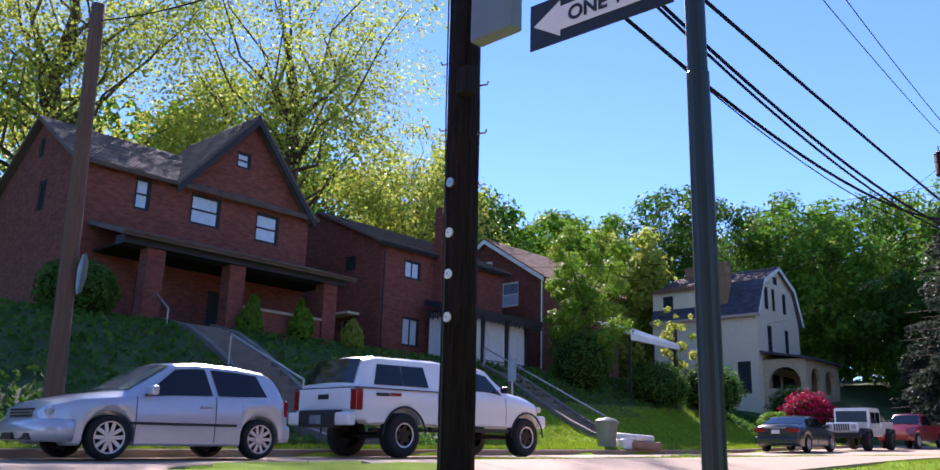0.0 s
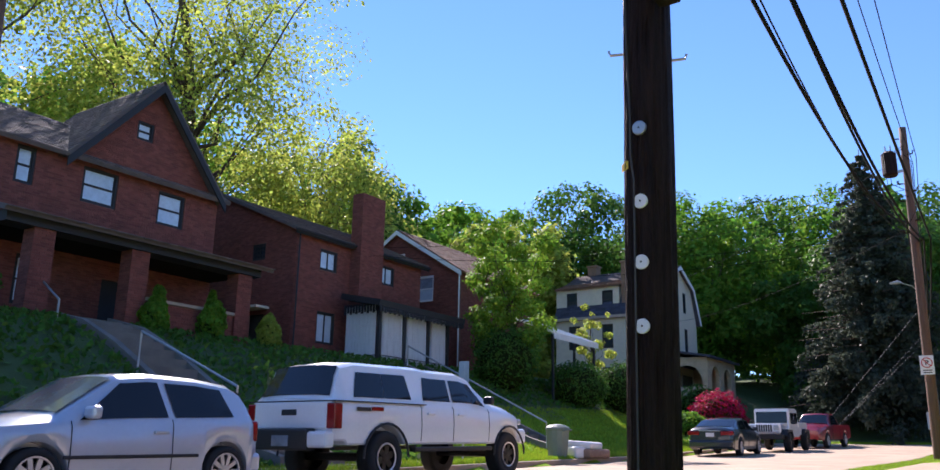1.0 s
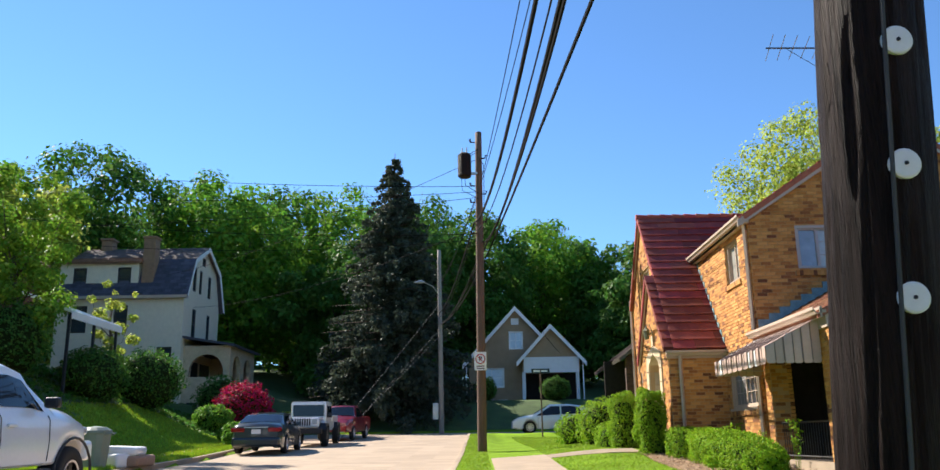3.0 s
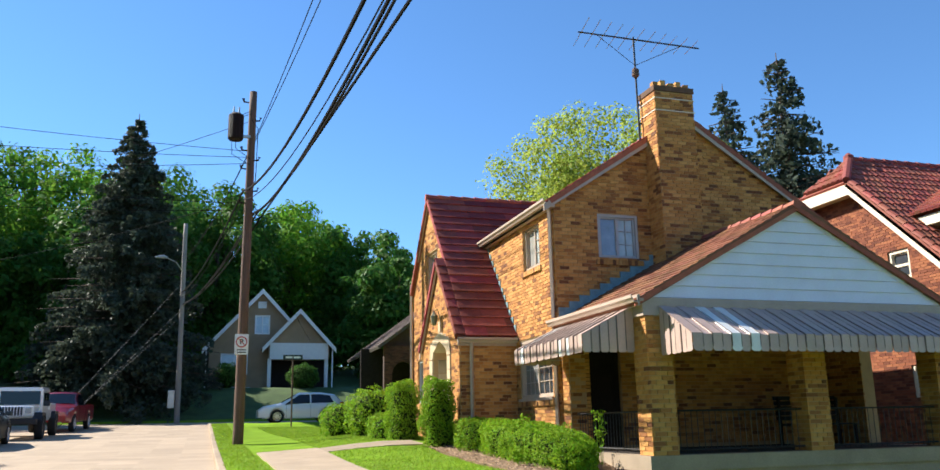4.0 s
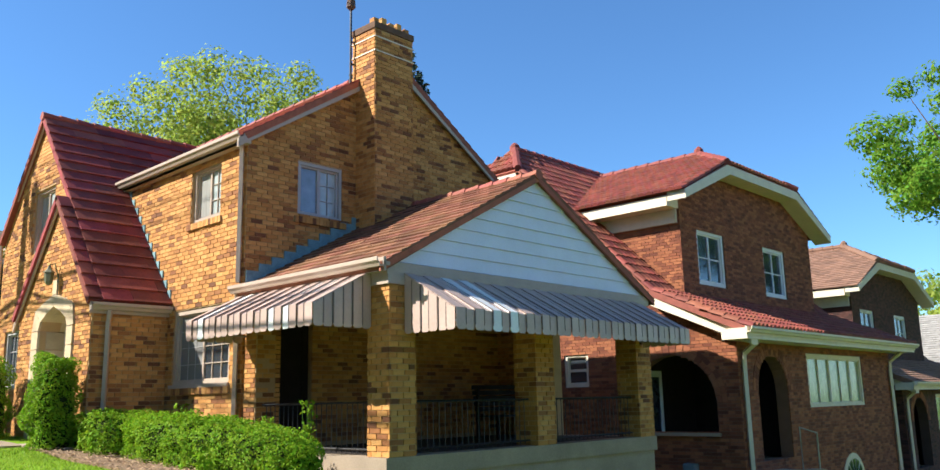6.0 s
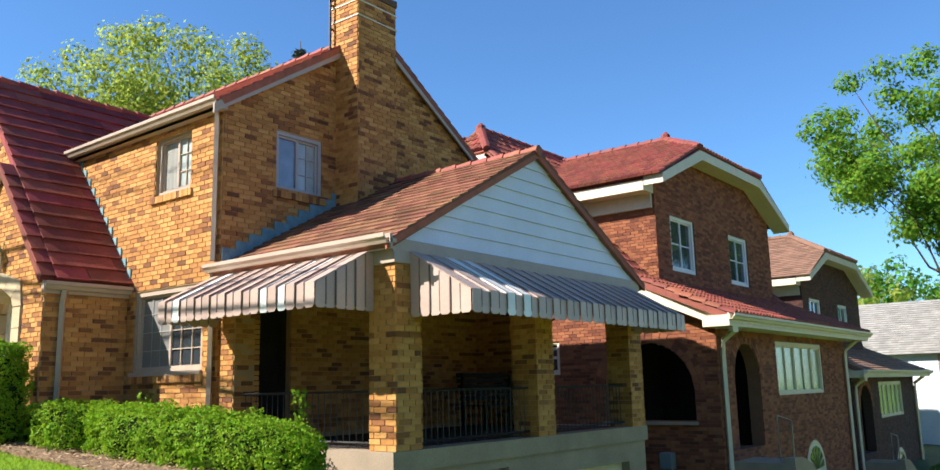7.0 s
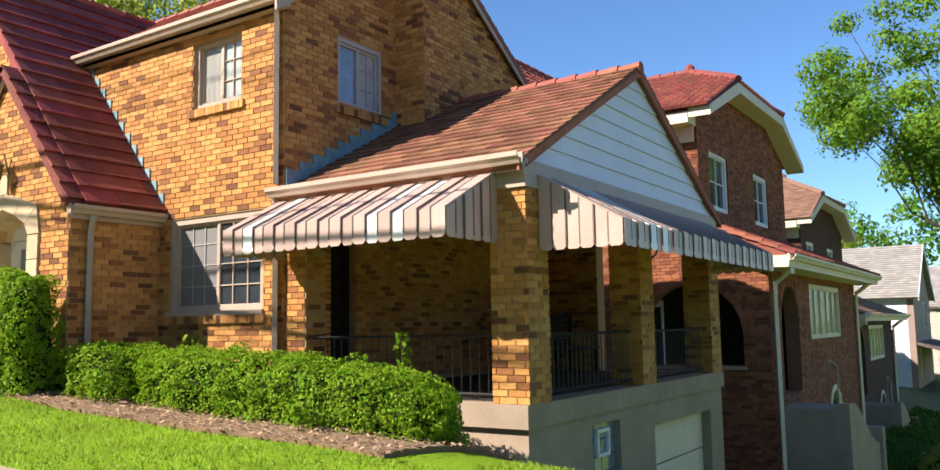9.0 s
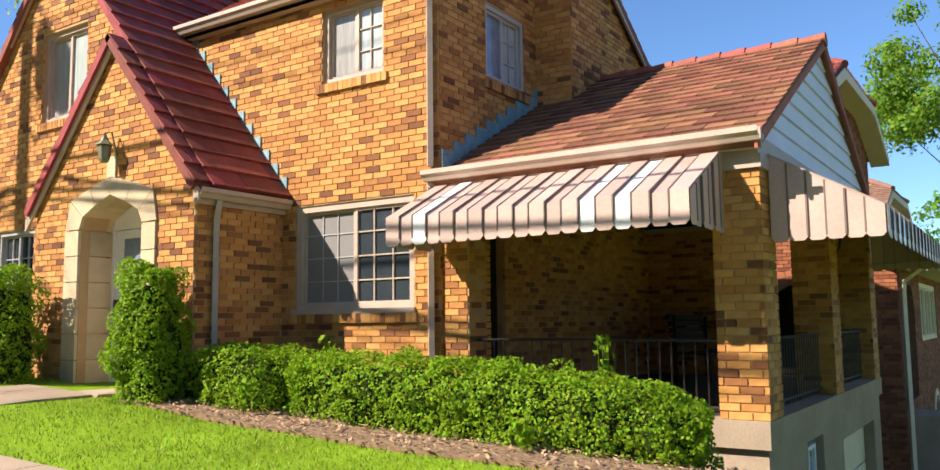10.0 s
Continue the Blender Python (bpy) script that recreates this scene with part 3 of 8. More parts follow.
# side gable wall
slope = (APEX_Z - EAVE_Z) / (RIDGE_X - HX)
side_outer = [(HX + 0.0, 0.0), (5.94, 0.0), (5.94, EAVE_Z), (RIDGE_X, APEX_Z), (HX, EAVE_Z)]
side_holes = [rect(0.4, 1.36, 5.76, 6.74), rect(-0.2, 0.75, 1.9, 3.95)]
side_wall = part("side_wall", slab(side_outer, side_holes, 0.0, 0.28, SIDE), M_MORTAR, house)
back = bx(5.66, 5.94, SY + 0.28, 32.0, 0.0, EAVE_Z)
cuboid(back, HX + 0.28, 5.66, 31.72, 32.0, 0.0, EAVE_Z)
part("rear_wall", back, M_MORTAR, house)
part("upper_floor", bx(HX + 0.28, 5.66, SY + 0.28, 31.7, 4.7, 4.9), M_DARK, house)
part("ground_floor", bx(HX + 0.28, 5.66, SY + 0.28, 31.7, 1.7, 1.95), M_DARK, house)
# wing gable and entry
wing_outer = [(25.45, 1.4), (28.35, 1.4), (28.35, 6.35), (26.45, 8.42), (24.6, 6.2), (24.6, 4.5), (25.45, 4.5)]
wing_holes = [rect(25.75, 26.85, 5.65, 6.95), rect(26.9, 27.9, 3.0, 4.15)]
wing_wall = part("wing_wall", slab(wing_outer, wing_holes, 0.0, 0.28, WING), M_MORTAR, house)
part("wing_side", bx(-1.45, HX, 28.07, 28.35, 1.4, 6.3), M_MORTAR, house)
arch = [(24.07, 2.0), (25.37, 2.0), (25.37, 4.0), (25.29, 4.165), (25.05, 4.285), (24.72, 4.405), (24.39, 4.285), (24.15, 4.165), (24.07, 4.0)]
vest_outer = [(23.12, 1.4), (26.42, 1.4), (26.42, 4.36), (24.77, 6.34), (23.12, 4.36)]
vest_wall = part("entry_wall", slab(vest_outer, [arch], 0.0, 0.35, VEST), M_MORTAR, house)
vest_side = part("entry_side", bx(-1.61, HX, 23.12, 23.4, 1.4, 4.3), M_MORTAR, house)
part("entry_side", bx(-1.61, -1.45, 26.14, 26.42, 1.4, 4.4), M_MORTAR, house)

# porch
slab_z = 1.86
porch = part("porch_base", bx(-0.62, 5.85, PY - 0.02, SY, 1.62, slab_z), M_CONC, house, "grey concrete porch slab")
base_outer = [(-0.55, -1.2), (5.8, -1.2), (5.8, 1.62), (-0.55, 1.62)]
part("porch_wall", slab(base_outer, [rect(0.92, 1.72, 0.9, 1.5), rect(2.85, 5.2, -1.0, 1.3)], 0.0, 0.25, fy(PY + 0.02)), M_CONC, house, "grey parged foundation wall")
part("porch_wall", bx(-0.55, -0.3, PY + 0.27, SY, -0.5, 1.62), M_CONC, house)
pillars = []
for x0, x1 in ((-0.55, -0.1), (2.46, 2.9), (5.35, 5.8)):
    pillars.append((x0, x1, part("pillar", bx(x0, x1, PY, PY + 0.42, slab_z, 4.22), M_MORTAR, house)))
pillars.append((-0.55, -0.1, part("pillar", bx(-0.55, -0.2, SY - 0.35, SY, slab_z, 4.22), M_MORTAR, house)))
beam = bx(-0.6, 5.85, PY - 0.02, PY + 0.4, 4.22, 4.4)
cuboid(beam, -0.6, -0.2, PY + 0.4, SY, 4.22, 4.4)
cuboid(beam, 5.45, 5.85, PY + 0.4, SY, 4.22, 4.4)
part("porch_beam", beam, M_TAUPE, house)
# floor sheet and ceiling carry the porch shade in their dark colour
part("porch_floor", bx(-0.3, 5.5, PY + 0.32, SY, slab_z, slab_z + 0.006), M_PFLOOR, house, "porch floor sheet coloured dark for shade")
part("porch_ceiling", bx(-0.2, 5.45, PY + 0.4, SY, 4.3, 4.36), M_DARK, house, "porch ceiling coloured near black for shade")
porch_end = part("porch_end_wall", bx(5.5, 5.78, 19.2, SY, slab_z, 4.22), M_MORTAR, house)
PE, PA, PX = 4.42, 6.14, 2.64
part("porch_gable", prism(bmesh.new(), [(-0.45, 4.4), (5.73, 4.4), (PX, 6.08)], 0.04, 0.14, fy(PY)), M_SIDING, house)


def roof_plane(name, p0, along, down, wide, long_, thick, material, parent, label=""):
    """A roof plate from the ridge point p0: along the ridge and down the slope."""
    along, down = Vector(along).normalized(), Vector(down).normalized()
    nrm = along.cross(down).normalized()
    if nrm.z < 0:
        nrm = -nrm
    bm = bmesh.new()
    p0 = Vector(p0)
    prism(bm, [(0, 0), (wide, 0), (wide, long_), (0, long_)], -thick, 0, lambda u, v, w: p0 + along * u + down * v + nrm * w)
    return part(name, bm, material, parent, label), (p0, along, down, nrm)


def lay_tiles(roof, fr, wide, long_, tw, th, material, bump=0.02, name="roof_tile", barrel=False, inside=None, limit=300, joined=None, near=(0, 0)):
    """Overlapping tiles on a roof plate, each tipped a little over the course below."""
    p0, along, down, nrm = fr
    rng = random.Random(int(wide * 100 + long_ * 10))
    cells = []
    rows = int(long_ / th + 0.5)
    for r in range(rows):
        off = (r % 2) * tw / 2 if not barrel else 0
        k = 0
        while k * tw - off < wide:
            u0, u1 = max(0, k * tw - off), min(wide, (k + 1) * tw - off)
            k += 1
            if u1 - u0 < 0.05:
                continue
            um, vm = (u0 + u1) / 2, (r + 0.5) * th
            if inside and not inside(p0 + along * um + down * vm):
                continue
            cells.append((u0, u1, r * th, (r + 1) * th))
    cells.sort(key=lambda c: (c[0] - near[0]) ** 2 + (c[2] - near[1]) ** 2)
    cache = {}

    def shape(w, h):
        if barrel:
            P, F = [], []
            m = 5
            for v, lift in ((-0.02, 0.0), (h + 0.02, 0.03)):
                for i in range(m + 1):
                    a = math.pi * i / m
                    P.append((w / 2 - math.cos(a) * w * 0.5, v, math.sin(a) * w * 0.46 + lift))
            F = [(i, i + 1, m + 2 + i, m + 1 + i) for i in range(m)] + [tuple(range(m + 1, 2 * m + 2))]
            return P, F
        g = 0.004
        return ([(g, 0, 0.004), (w - g, 0, 0.004), (w - g, h + 0.03, bump + 0.012), (g, h + 0.03, bump + 0.012), (g, h + 0.03, -0.004), (w - g, h + 0.03, -0.004), (g, 0, -0.01), (w - g, 0, -0.01)],
                [(0, 1, 2, 3), (3, 2, 5, 4), (0, 3, 4, 6), (1, 7, 5, 2)])
    for u0, u1, v0, v1 in cells[:limit]:
        key = (round(u1 - u0, 2), round(v1 - v0, 3))
        if key not in cache:
            P, F = shape(*key)
            me = bpy.data.meshes.new(name)
            me.from_pydata([along * a + down * b + nrm * c for a, b, c in P], [], F)
            me.update()
            me.materials.append(material)
            cache[key] = me
        ob = new(name, cache[key])
        ob.parent = roof
        ob.location = p0 + along * u0 + down * v0 + nrm * rng.uniform(0, 0.006)
    V, F2 = [], []
    for u0, u1, v0, v1 in cells[limit:]:
        P, F = shape(u1 - u0, v1 - v0)
        k = len(V)
        o = p0 + along * u0 + down * v0 + nrm * rng.uniform(0, 0.006)
        V += [o + along * a + down * b + nrm * c for a, b, c in P]
        F2 += [tuple(i + k for i in f) for f in F]
    if V:
        raw(name + "s", V, F2, joined or material, roof, kind="stuff")


# roofs
ov = 0.3
def gable_side(px, pz, run, rise, y0, y1, sgn, thick=0.1):
    return (Vector((px, y0, pz)), Vector((0, 1, 0)), Vector((sgn * run, 0, -rise)).normalized(), y1 - y0, math.hypot(run, rise))


ROOFS = {}
for key, (px, pz, run, rise, y0, y1, sgn, m_) in {
        "main_w": (RIDGE_X, APEX_Z + 0.14, RIDGE_X - HX + 0.13, (RIDGE_X - HX + 0.13) * slope, SY - 0.12, 32.2, -1, M_TILE),
        "main_e": (RIDGE_X, APEX_Z + 0.14, RIDGE_X - HX + 0.28, (RIDGE_X - HX + 0.28) * slope, SY - 0.12, 32.2, 1, M_TILE),
        "porch_w": (PX, PA + 0.05, 3.38, 3.38 * 0.548, PY - 0.06, SY, -1, M_PTILE),
        "porch_e": (PX, PA + 0.05, 3.38, 3.38 * 0.548, PY - 0.06, SY, 1, M_PTILE)}.items():
    p0, al, dn, w, l = gable_side(px, pz, run, rise, y0, y1, sgn)
    ROOFS[key] = (*roof_plane("roof", p0, al, dn, w, l, 0.1, m_, house), w, l)
WS = 1.2
nx = Vector((1, 0, 0))
w_apex = Vector((-1.85, 26.45, 8.52))
ln = math.hypot(1, WS)
ROOFS["wing_s"] = (*roof_plane("roof", w_apex, nx, (0, -1, -WS), 4.2, 3.45 * ln, 0.09, M_DTILE, house), 4.2, 3.45 * ln)
ROOFS["wing_n"] = (*roof_plane("roof", w_apex, nx, (0, 1, -WS), 4.2, 2.0 * ln, 0.09, M_DTILE, house), 4.2, 2.0 * ln)
v_apex = Vector((-2.08, 24.77, 6.47))
ROOFS["vest_s"] = (*roof_plane("roof", v_apex, nx, (0, -1, -WS), 0.23, 1.77 * ln, 0.09, M_DTILE, house), 0.23, 1.77 * ln)
ROOFS["vest_n"] = (*roof_plane("roof", v_apex, nx, (0, 1, -WS), 0.45, 1.8 * ln, 0.09, M_DTILE, house), 0.45, 1.8 * ln)
# chimney
chim = bx(1.68, 2.62, 20.1, 20.75, 4.4, 9.55)
chimney = part("chimney", chim, M_MORTAR, house)
part("chimney_head", bx(1.65, 2.65, 20.07, 20.78, 9.455, 9.585, bevel=0.01), M_SOOT, chimney, "sooty brick chimney head")

# ---- corner house: windows, trim, awnings, porch fittings ----
M_VEIL = mat("net curtained pane", (0.34, 0.33, 0.3), 0.15, var=0.25, scale=2.5, fine=9, bump=0.02, spec=0.6, stretch=(1, 6, 0.6))
M_PANEW = mat("curtained pane", (0.42, 0.47, 0.45), 0.1, var=0.25, scale=2.5, fine=9, bump=0.02, spec=0.9, stretch=(1, 6, 0.6))
M_SCREEN = mat("grey insect screen", (0.2, 0.19, 0.18), 0.5, var=0.12, scale=2, fine=300, bump=0.1)
M_BLUEP = mat("blue grey curtained pane", (0.2, 0.24, 0.3), 0.1, var=0.3, scale=3, fine=9, bump=0.02, spec=0.9)


def repane(w, mats):
    k = 0
    for c in w.children:
        if c.name.startswith("pane"):
            c.data.materials.clear()
            c.data.materials.append(mats[k % len(mats)])
            k += 1


w = window("window", FRONT, 21.0, 22.88, 2.9, 4.22, house, M_TAUPE, 3, 4, 0.016, 0.08, 0.07, bars=(0,))
repane(w, [M_PANE, M_SCREEN])
grid = bmesh.new()
for i in range(1, 3):
    c = 22.0 + 0.74 * i / 3
    prism(grid, rect(c - 0.006, c + 0.006, 3.02, 4.1), 0.083, 0.09, FRONT)
for i in range(1, 4):
    c = 2.98 + 1.16 * i / 4
    prism(grid, rect(21.98, 22.76, c - 0.006, c + 0.006), 0.084, 0.09, FRONT)
part("screen_grid", grid, M_GREYFR, w)
w = window("window", FRONT, 21.45, 22.45, 5.75, 6.72, house, M_TAUPE, 2, 3, 0.012, 0.06, 0.1, bars=(0,))
repane(w, [M_PANEW, M_VEIL])
w = window("window", SIDE, 0.4, 1.36, 5.76, 6.74, house, M_GREYFR, 2, 3, 0.014, 0.06, 0.06, bars=(1,))
repane(w, [M_BLUEP, M_PANEW])
w = window("window", WING, 25.75, 26.85, 5.65, 6.95, house, M_TAUPE, 2, 3, 0.012, 0.06, 0.1, bars=())
repane(w, [M_PANEW, M_VEIL])
window("window", WING, 26.9, 27.9, 3.0, 4.15, house, M_GREYFR, 2, 3, 0.016, 0.06, 0.08)


def soldier_sill(f, u0, u1, z, h=0.11, out=0.06):
    """A brick rowlock sill; returns its bricks' host."""
    s = part("sill", prism(bmesh.new(), rect(u0, u1, z - h, z - 0.005), -out + 0.02, 0.1, f), M_MORTAR, house)
    n = round((u1 - u0) / 0.075)
    V = [((u0 + (u1 - u0) * i / n) + 0.004, (u0 + (u1 - u0) * (i + 1) / n) - 0.004, z - h, z) for i in range(n)]
    lay_bricks(V, lambda u, v, w: f(u, v, w - out + 0.02), s, (u0, z), M_BRICK, M_BRICK_I, proud=0.012)


soldier_sill(FRONT, 20.95, 22.95, 2.87)
soldier_sill(FRONT, 21.38, 22.52, 5.73)
soldier_sill(SIDE, 0.33, 1.43, 5.74)
soldier_sill(WING, 25.68, 26.92, 5.63)
part("window_sill", prism(bmesh.new(), rect(20.98, 22.92, 2.87, 2.93), -0.05, 0.08, FRONT), M_TAUPE, house)


def gutter(p0, p1, out, parent, material=None, r=0.07):
    """A K-style gutter with a fascia board behind it."""
    p0, p1, out = Vector(p0), Vector(p1), Vector(out)
    up = Vector((0, 0, 1))
    prof = [(0.0, 0.0), (0.075, 0.0), (0.1, 0.045), (0.13, 0.07), (0.13, 0.12), (0.115, 0.12), (0.115, 0.085), (0.085, 0.05), (0.065, 0.015), (0.015, 0.015), (0.015, 0.12), (0.0, 0.12)]
    d = p1 - p0
    bm = bmesh.new()
    prism(bm, prof, 0.0, 1.0, lambda u, v, w: p0 + d * w + out * u + up * v)
    prism(bm, [(-0.03, -0.06), (0.0, -0.06), (0.0, 0.13), (-0.03, 0.13)], 0.0, 1.0, lambda u, v, w: p0 + d * w + out * u + up * v)
    return part("gutter", bm, material or M_TAUPE, parent)


def downspout(pts, parent, material=None, s=0.045):
    bm = bmesh.new()
    tube(bm, pts, s, 4)
    return part("downspout", bm, material or M_TAUPE, parent)


gutter((HX - 0.13, SY - 0.1, 6.86), (HX - 0.13, 25.1, 6.86), (-1, 0, 0), house)
part("soffit", bx(HX - 0.13, HX, SY - 0.1, 25.3, 6.8, 6.85), M_TAUPE, house)
gutter((-0.7, PY - 0.08, 4.31), (-0.7, SY + 0.1, 4.31), (-1, 0, 0), house)
part("soffit", bx(-0.7, -0.6, PY - 0.08, SY + 0.1, 4.33, 4.38), M_TAUPE, house)
gutter((-2.02, 23.06, 4.2), (-0.6, 23.06, 4.2), (0, -1, 0), house)
gutter((HX - 0.13, 28.4, 6.4), (HX - 0.13, 31.9, 6.4), (-1, 0, 0), house)
downspout([(HX - 0.07, SY + 0.08, 6.9), (HX - 0.06, SY + 0.08, 6.6), (HX - 0.06, SY + 0.08, 4.5)], house)
downspout([(HX - 0.06, SY + 0.08, 4.3), (HX - 0.06, SY + 0.08, 1.5)], house)
downspout([(-1.7, 23.0, 4.2), (-1.7, 23.06, 4.0), (-1.7, 23.06, 1.7)], house)
downspout([(-1.8, 28.45, 6.4), (-1.8, 28.45, 1.8)], house)
part("porch_capital", bx(-0.6, -0.05, PY - 0.04, PY + 0.46, 4.1, 4.22), M_TAUPE, house)

# rake boards under the tile edges
def rake(p0, p1, out, h=0.16, t=0.035, material=None):
    p0, p1, out = Vector(p0), Vector(p1), Vector(out)
    bm = bmesh.new()
    d = p1 - p0
    prism(bm, [(0, 0), (0, -h), (1, -h), (1, 0)], 0, t, lambda u, v, w: p0 + d * u + Vector((0, 0, v)) + out * w)
    return part("rake_board", bm, material or M_TAUPE, house)


rake((HX - 0.25, SY - 0.08, EAVE_Z - 0.05), (RIDGE_X, SY - 0.08, APEX_Z + 0.06), (0, -1, 0), 0.15)
rake((5.94 + 0.25, SY - 0.08, EAVE_Z - 0.05), (RIDGE_X, SY - 0.08, APEX_Z + 0.06), (0, -1, 0), 0.15)
rake((-2.0, 22.98, 4.28), (-2.0, 24.77, 6.4), (-1, 0, 0), 0.12)
rake((-2.0, 26.6, 4.2), (-2.0, 24.77, 6.4), (-1, 0, 0), 0.16)
rake((-1.77, 28.5, 6.1), (-1.77, 26.45, 8.46), (-1, 0, 0), 0.14)
rake((-1.77, 25.0, 6.7), (-1.77, 26.45, 8.46), (-1, 0, 0), 0.12)
rake((-0.75, PY - 0.03, 4.33), (PX, PY - 0.03, PA), (0, -1, 0), 0.09, 0.03, M_TILE)
rake((6.0, PY - 0.03, 4.33), (PX, PY - 0.03, PA), (0, -1, 0), 0.09, 0.03, M_TILE)

# lap siding on the porch gable, board by board
gable = [o for o in house.children if o.name.startswith("porch_gable")][0]
nb = 8
for i in range(nb):
    z0, z1 = 4.4 + 1.66 * i / nb, 4.4 + 1.66 * (i + 1) / nb
    h0, h1 = 3.09 * (6.08 - z0) / 1.68, max(0.02, 3.09 * (6.08 - z1) / 1.68)
    bm = bmesh.new()
    zb = z0 + 0.012
    P = [(PX - h0, PY + 0.012, zb), (PX + h0, PY + 0.012, zb), (PX + h1, PY + 0.034, z1), (PX - h1, PY + 0.034, z1), (PX - h0, PY + 0.04, zb), (PX + h0, PY + 0.04, zb)]
    vs = [bm.verts.new(p) for p in P]
    bm.faces.new(vs[:4])
    bm.faces.new((vs[0], vs[4], vs[5], vs[1]))
    part("siding_board", bm, M_SIDING, gable)


# rib colour darkened to draw the shadow line between slats
M_RIBSHADE = mat("rib tan darkened for gap shadow", (0.17, 0.12, 0.1), 0.5, var=0.2, bump=0.05)


def awning(name, label, base, along, out, length, z_top, z_out, reach, z_low, white, parent, n):
    """Ribbed metal awning: sloping slats with scalloped valances and closed ends."""
    along, out, base = Vector(along), Vector(out), Vector(base)
    a = new(name)
    a.parent = parent
    tagged(a, label=label)
    for i in range(n):
        u0, u1 = length * i / n, length * (i + 1) / n
        lift = 0.018 if i % 2 == 0 else 0.0
        f = lambda u, r, z: base + along * u + out * r + Vector((0, 0, z))
        g = -0.006 if i % 2 == 0 else 0.004
        bm = bmesh.new()
        V = [f(u0 + g, 0.0, z_top + lift), f(u1 - g, 0.0, z_top + lift), f(u1 - g, reach + lift * 0.5, z_out + lift), f(u0 + g, reach + lift * 0.5, z_out + lift)]
        um = (u1 - u0)
        val = [f(u0 + g, reach + lift * 0.7, z_out + lift), f(u1 - g, reach + lift * 0.7, z_out + lift), f(u1 - g, reach + lift * 0.7, z_low + 0.035), f(u1 - um * 0.2, reach + lift * 0.7, z_low), f(u0 + um * 0.2, reach + lift * 0.7, z_low), f(u0 + g, reach + lift * 0.7, z_low + 0.035)]
        vs = [bm.verts.new(p) for p in V]
        bm.faces.new(vs)
        vv = [bm.verts.new(p) for p in val]
        bm.faces.new(vv)
        if lift:
            for s, e in ((u0 + g, u0 + g), (u1 - g, u1 - g)):
                q = [bm.verts.new(p) for p in (f(s, 0, z_top), f(s, 0, z_top + lift), f(s, reach, z_out + lift), f(s, reach, z_out))]
                bm.faces.new(q)
        bm.normal_update()
        bmesh.ops.solidify(bm, geom=bm.faces[:], thickness=0.003)
        part("slat", bm, M_AWNW if i in white else M_AWN, a)
    for i in range(1, n):
        rb = bmesh.new()
        c = length * i / n
        prism(rb, [(0, z_top), (reach + 0.02, z_out), (reach + 0.02, z_low + 0.05), (reach + 0.006, z_low + 0.05), (reach + 0.006, z_out - 0.01), (0, z_top - 0.01)], c - 0.006, c + 0.006,
              lambda u, v, w: base + along * w + out * u + Vector((0, 0, v + (0.02 if u < reach + 0.01 and v > z_out - 0.02 else 0.022))))
        part("rib", rb, M_RIBSHADE, a)
    m = 6
    for side in (0.0, length):
        for k in range(m):
            r0, r1 = reach * k / m, reach * (k + 1) / m
            zt0, zt1 = z_top + (z_out - z_top) * k / m, z_top + (z_out - z_top) * (k + 1) / m
            o = 0.014 if k % 2 else 0.0
            sg = -1 if side == 0.0 else 1
            bm = bmesh.new()
            P = [base + along * (side + sg * o) + out * r + Vector((0, 0, z)) for r, z in ((r0, zt0), (r1, zt1), (r1, z_low + 0.03), (r1 - 0.03, z_low), (r0 + 0.03, z_low), (r0, z_low + 0.03))]
            bm.faces.new([bm.verts.new(p) for p in P])
            bm.normal_update()
            bmesh.ops.solidify(bm, geom=bm.faces[:], thickness=0.004)
            part("end_slat", bm, M_AWN, a)
            if k:
                s0, s1 = sorted((side + sg * 0.002, side + sg * 0.02))
                part("rib", prism(bmesh.new(), [(r0 - 0.008, zt0), (r0 + 0.008, zt0), (r0 + 0.008, z_low + 0.04), (r0 - 0.008, z_low + 0.04)], s0, s1, lambda u, v, w: base + along * w + out * u + Vector((0, 0, v))), M_RIBSHADE, a)
    bm = bmesh.new()
    for side in (0.1, length - 0.1):
        tube(bm, [base + along * side + Vector((0, 0, z_low + 0.1)), base + along * side + out * (reach - 0.03) + Vector((0, 0, z_low + 0.12))], 0.012, 6)
    tube(bm, [base + out * (reach - 0.02) + Vector((0, 0, z_low + 0.12)), base + along * length + out * (reach - 0.02) + Vector((0, 0, z_low + 0.12))], 0.012, 6)
    part("awning_rod", bm, M_STEEL, a)
    return a


awning("awning", "tan ribbed aluminium awning with a few white slats", (-0.61, 17.47, 0), (0, 1, 0), (-1, 0, 0), 3.15, 4.29, 3.8, 0.95, 3.52, (3, 5, 16), house, 19)
awning("awning", "tan ribbed aluminium awning over the open side", (-0.3, PY - 0.03, 0), (1, 0, 0), (0, -1, 0), 5.85, 4.24, 3.7, 0.95, 3.44, (4, 6), house, 34)


def railing(p0, p1, z0, z1, parent, step=0.115, scroll=True):
    r = new("railing")
    r.parent = parent
    p0, p1 = Vector(p0), Vector(p1)
    d = p1 - p0
    n = max(2, round(d.length / step))
    bm = bmesh.new()
    w = 0.012
    for z in (z1, z0 + 0.08):
        tube(bm, [p0 + Vector((0, 0, z)), p1 + Vector((0, 0, z))], 0.016, 4)
    part("rail", bm, M_IRON, r)
    for i in range(1, n):
        p = p0 + d * (i / n)
        bm = bmesh.new()
        tube(bm, [p + Vector((0, 0, z0 + 0.03)), p + Vector((0, 0, z1))], 0.008, 4)
        part("baluster", bm, M_IRON, r)
    return r


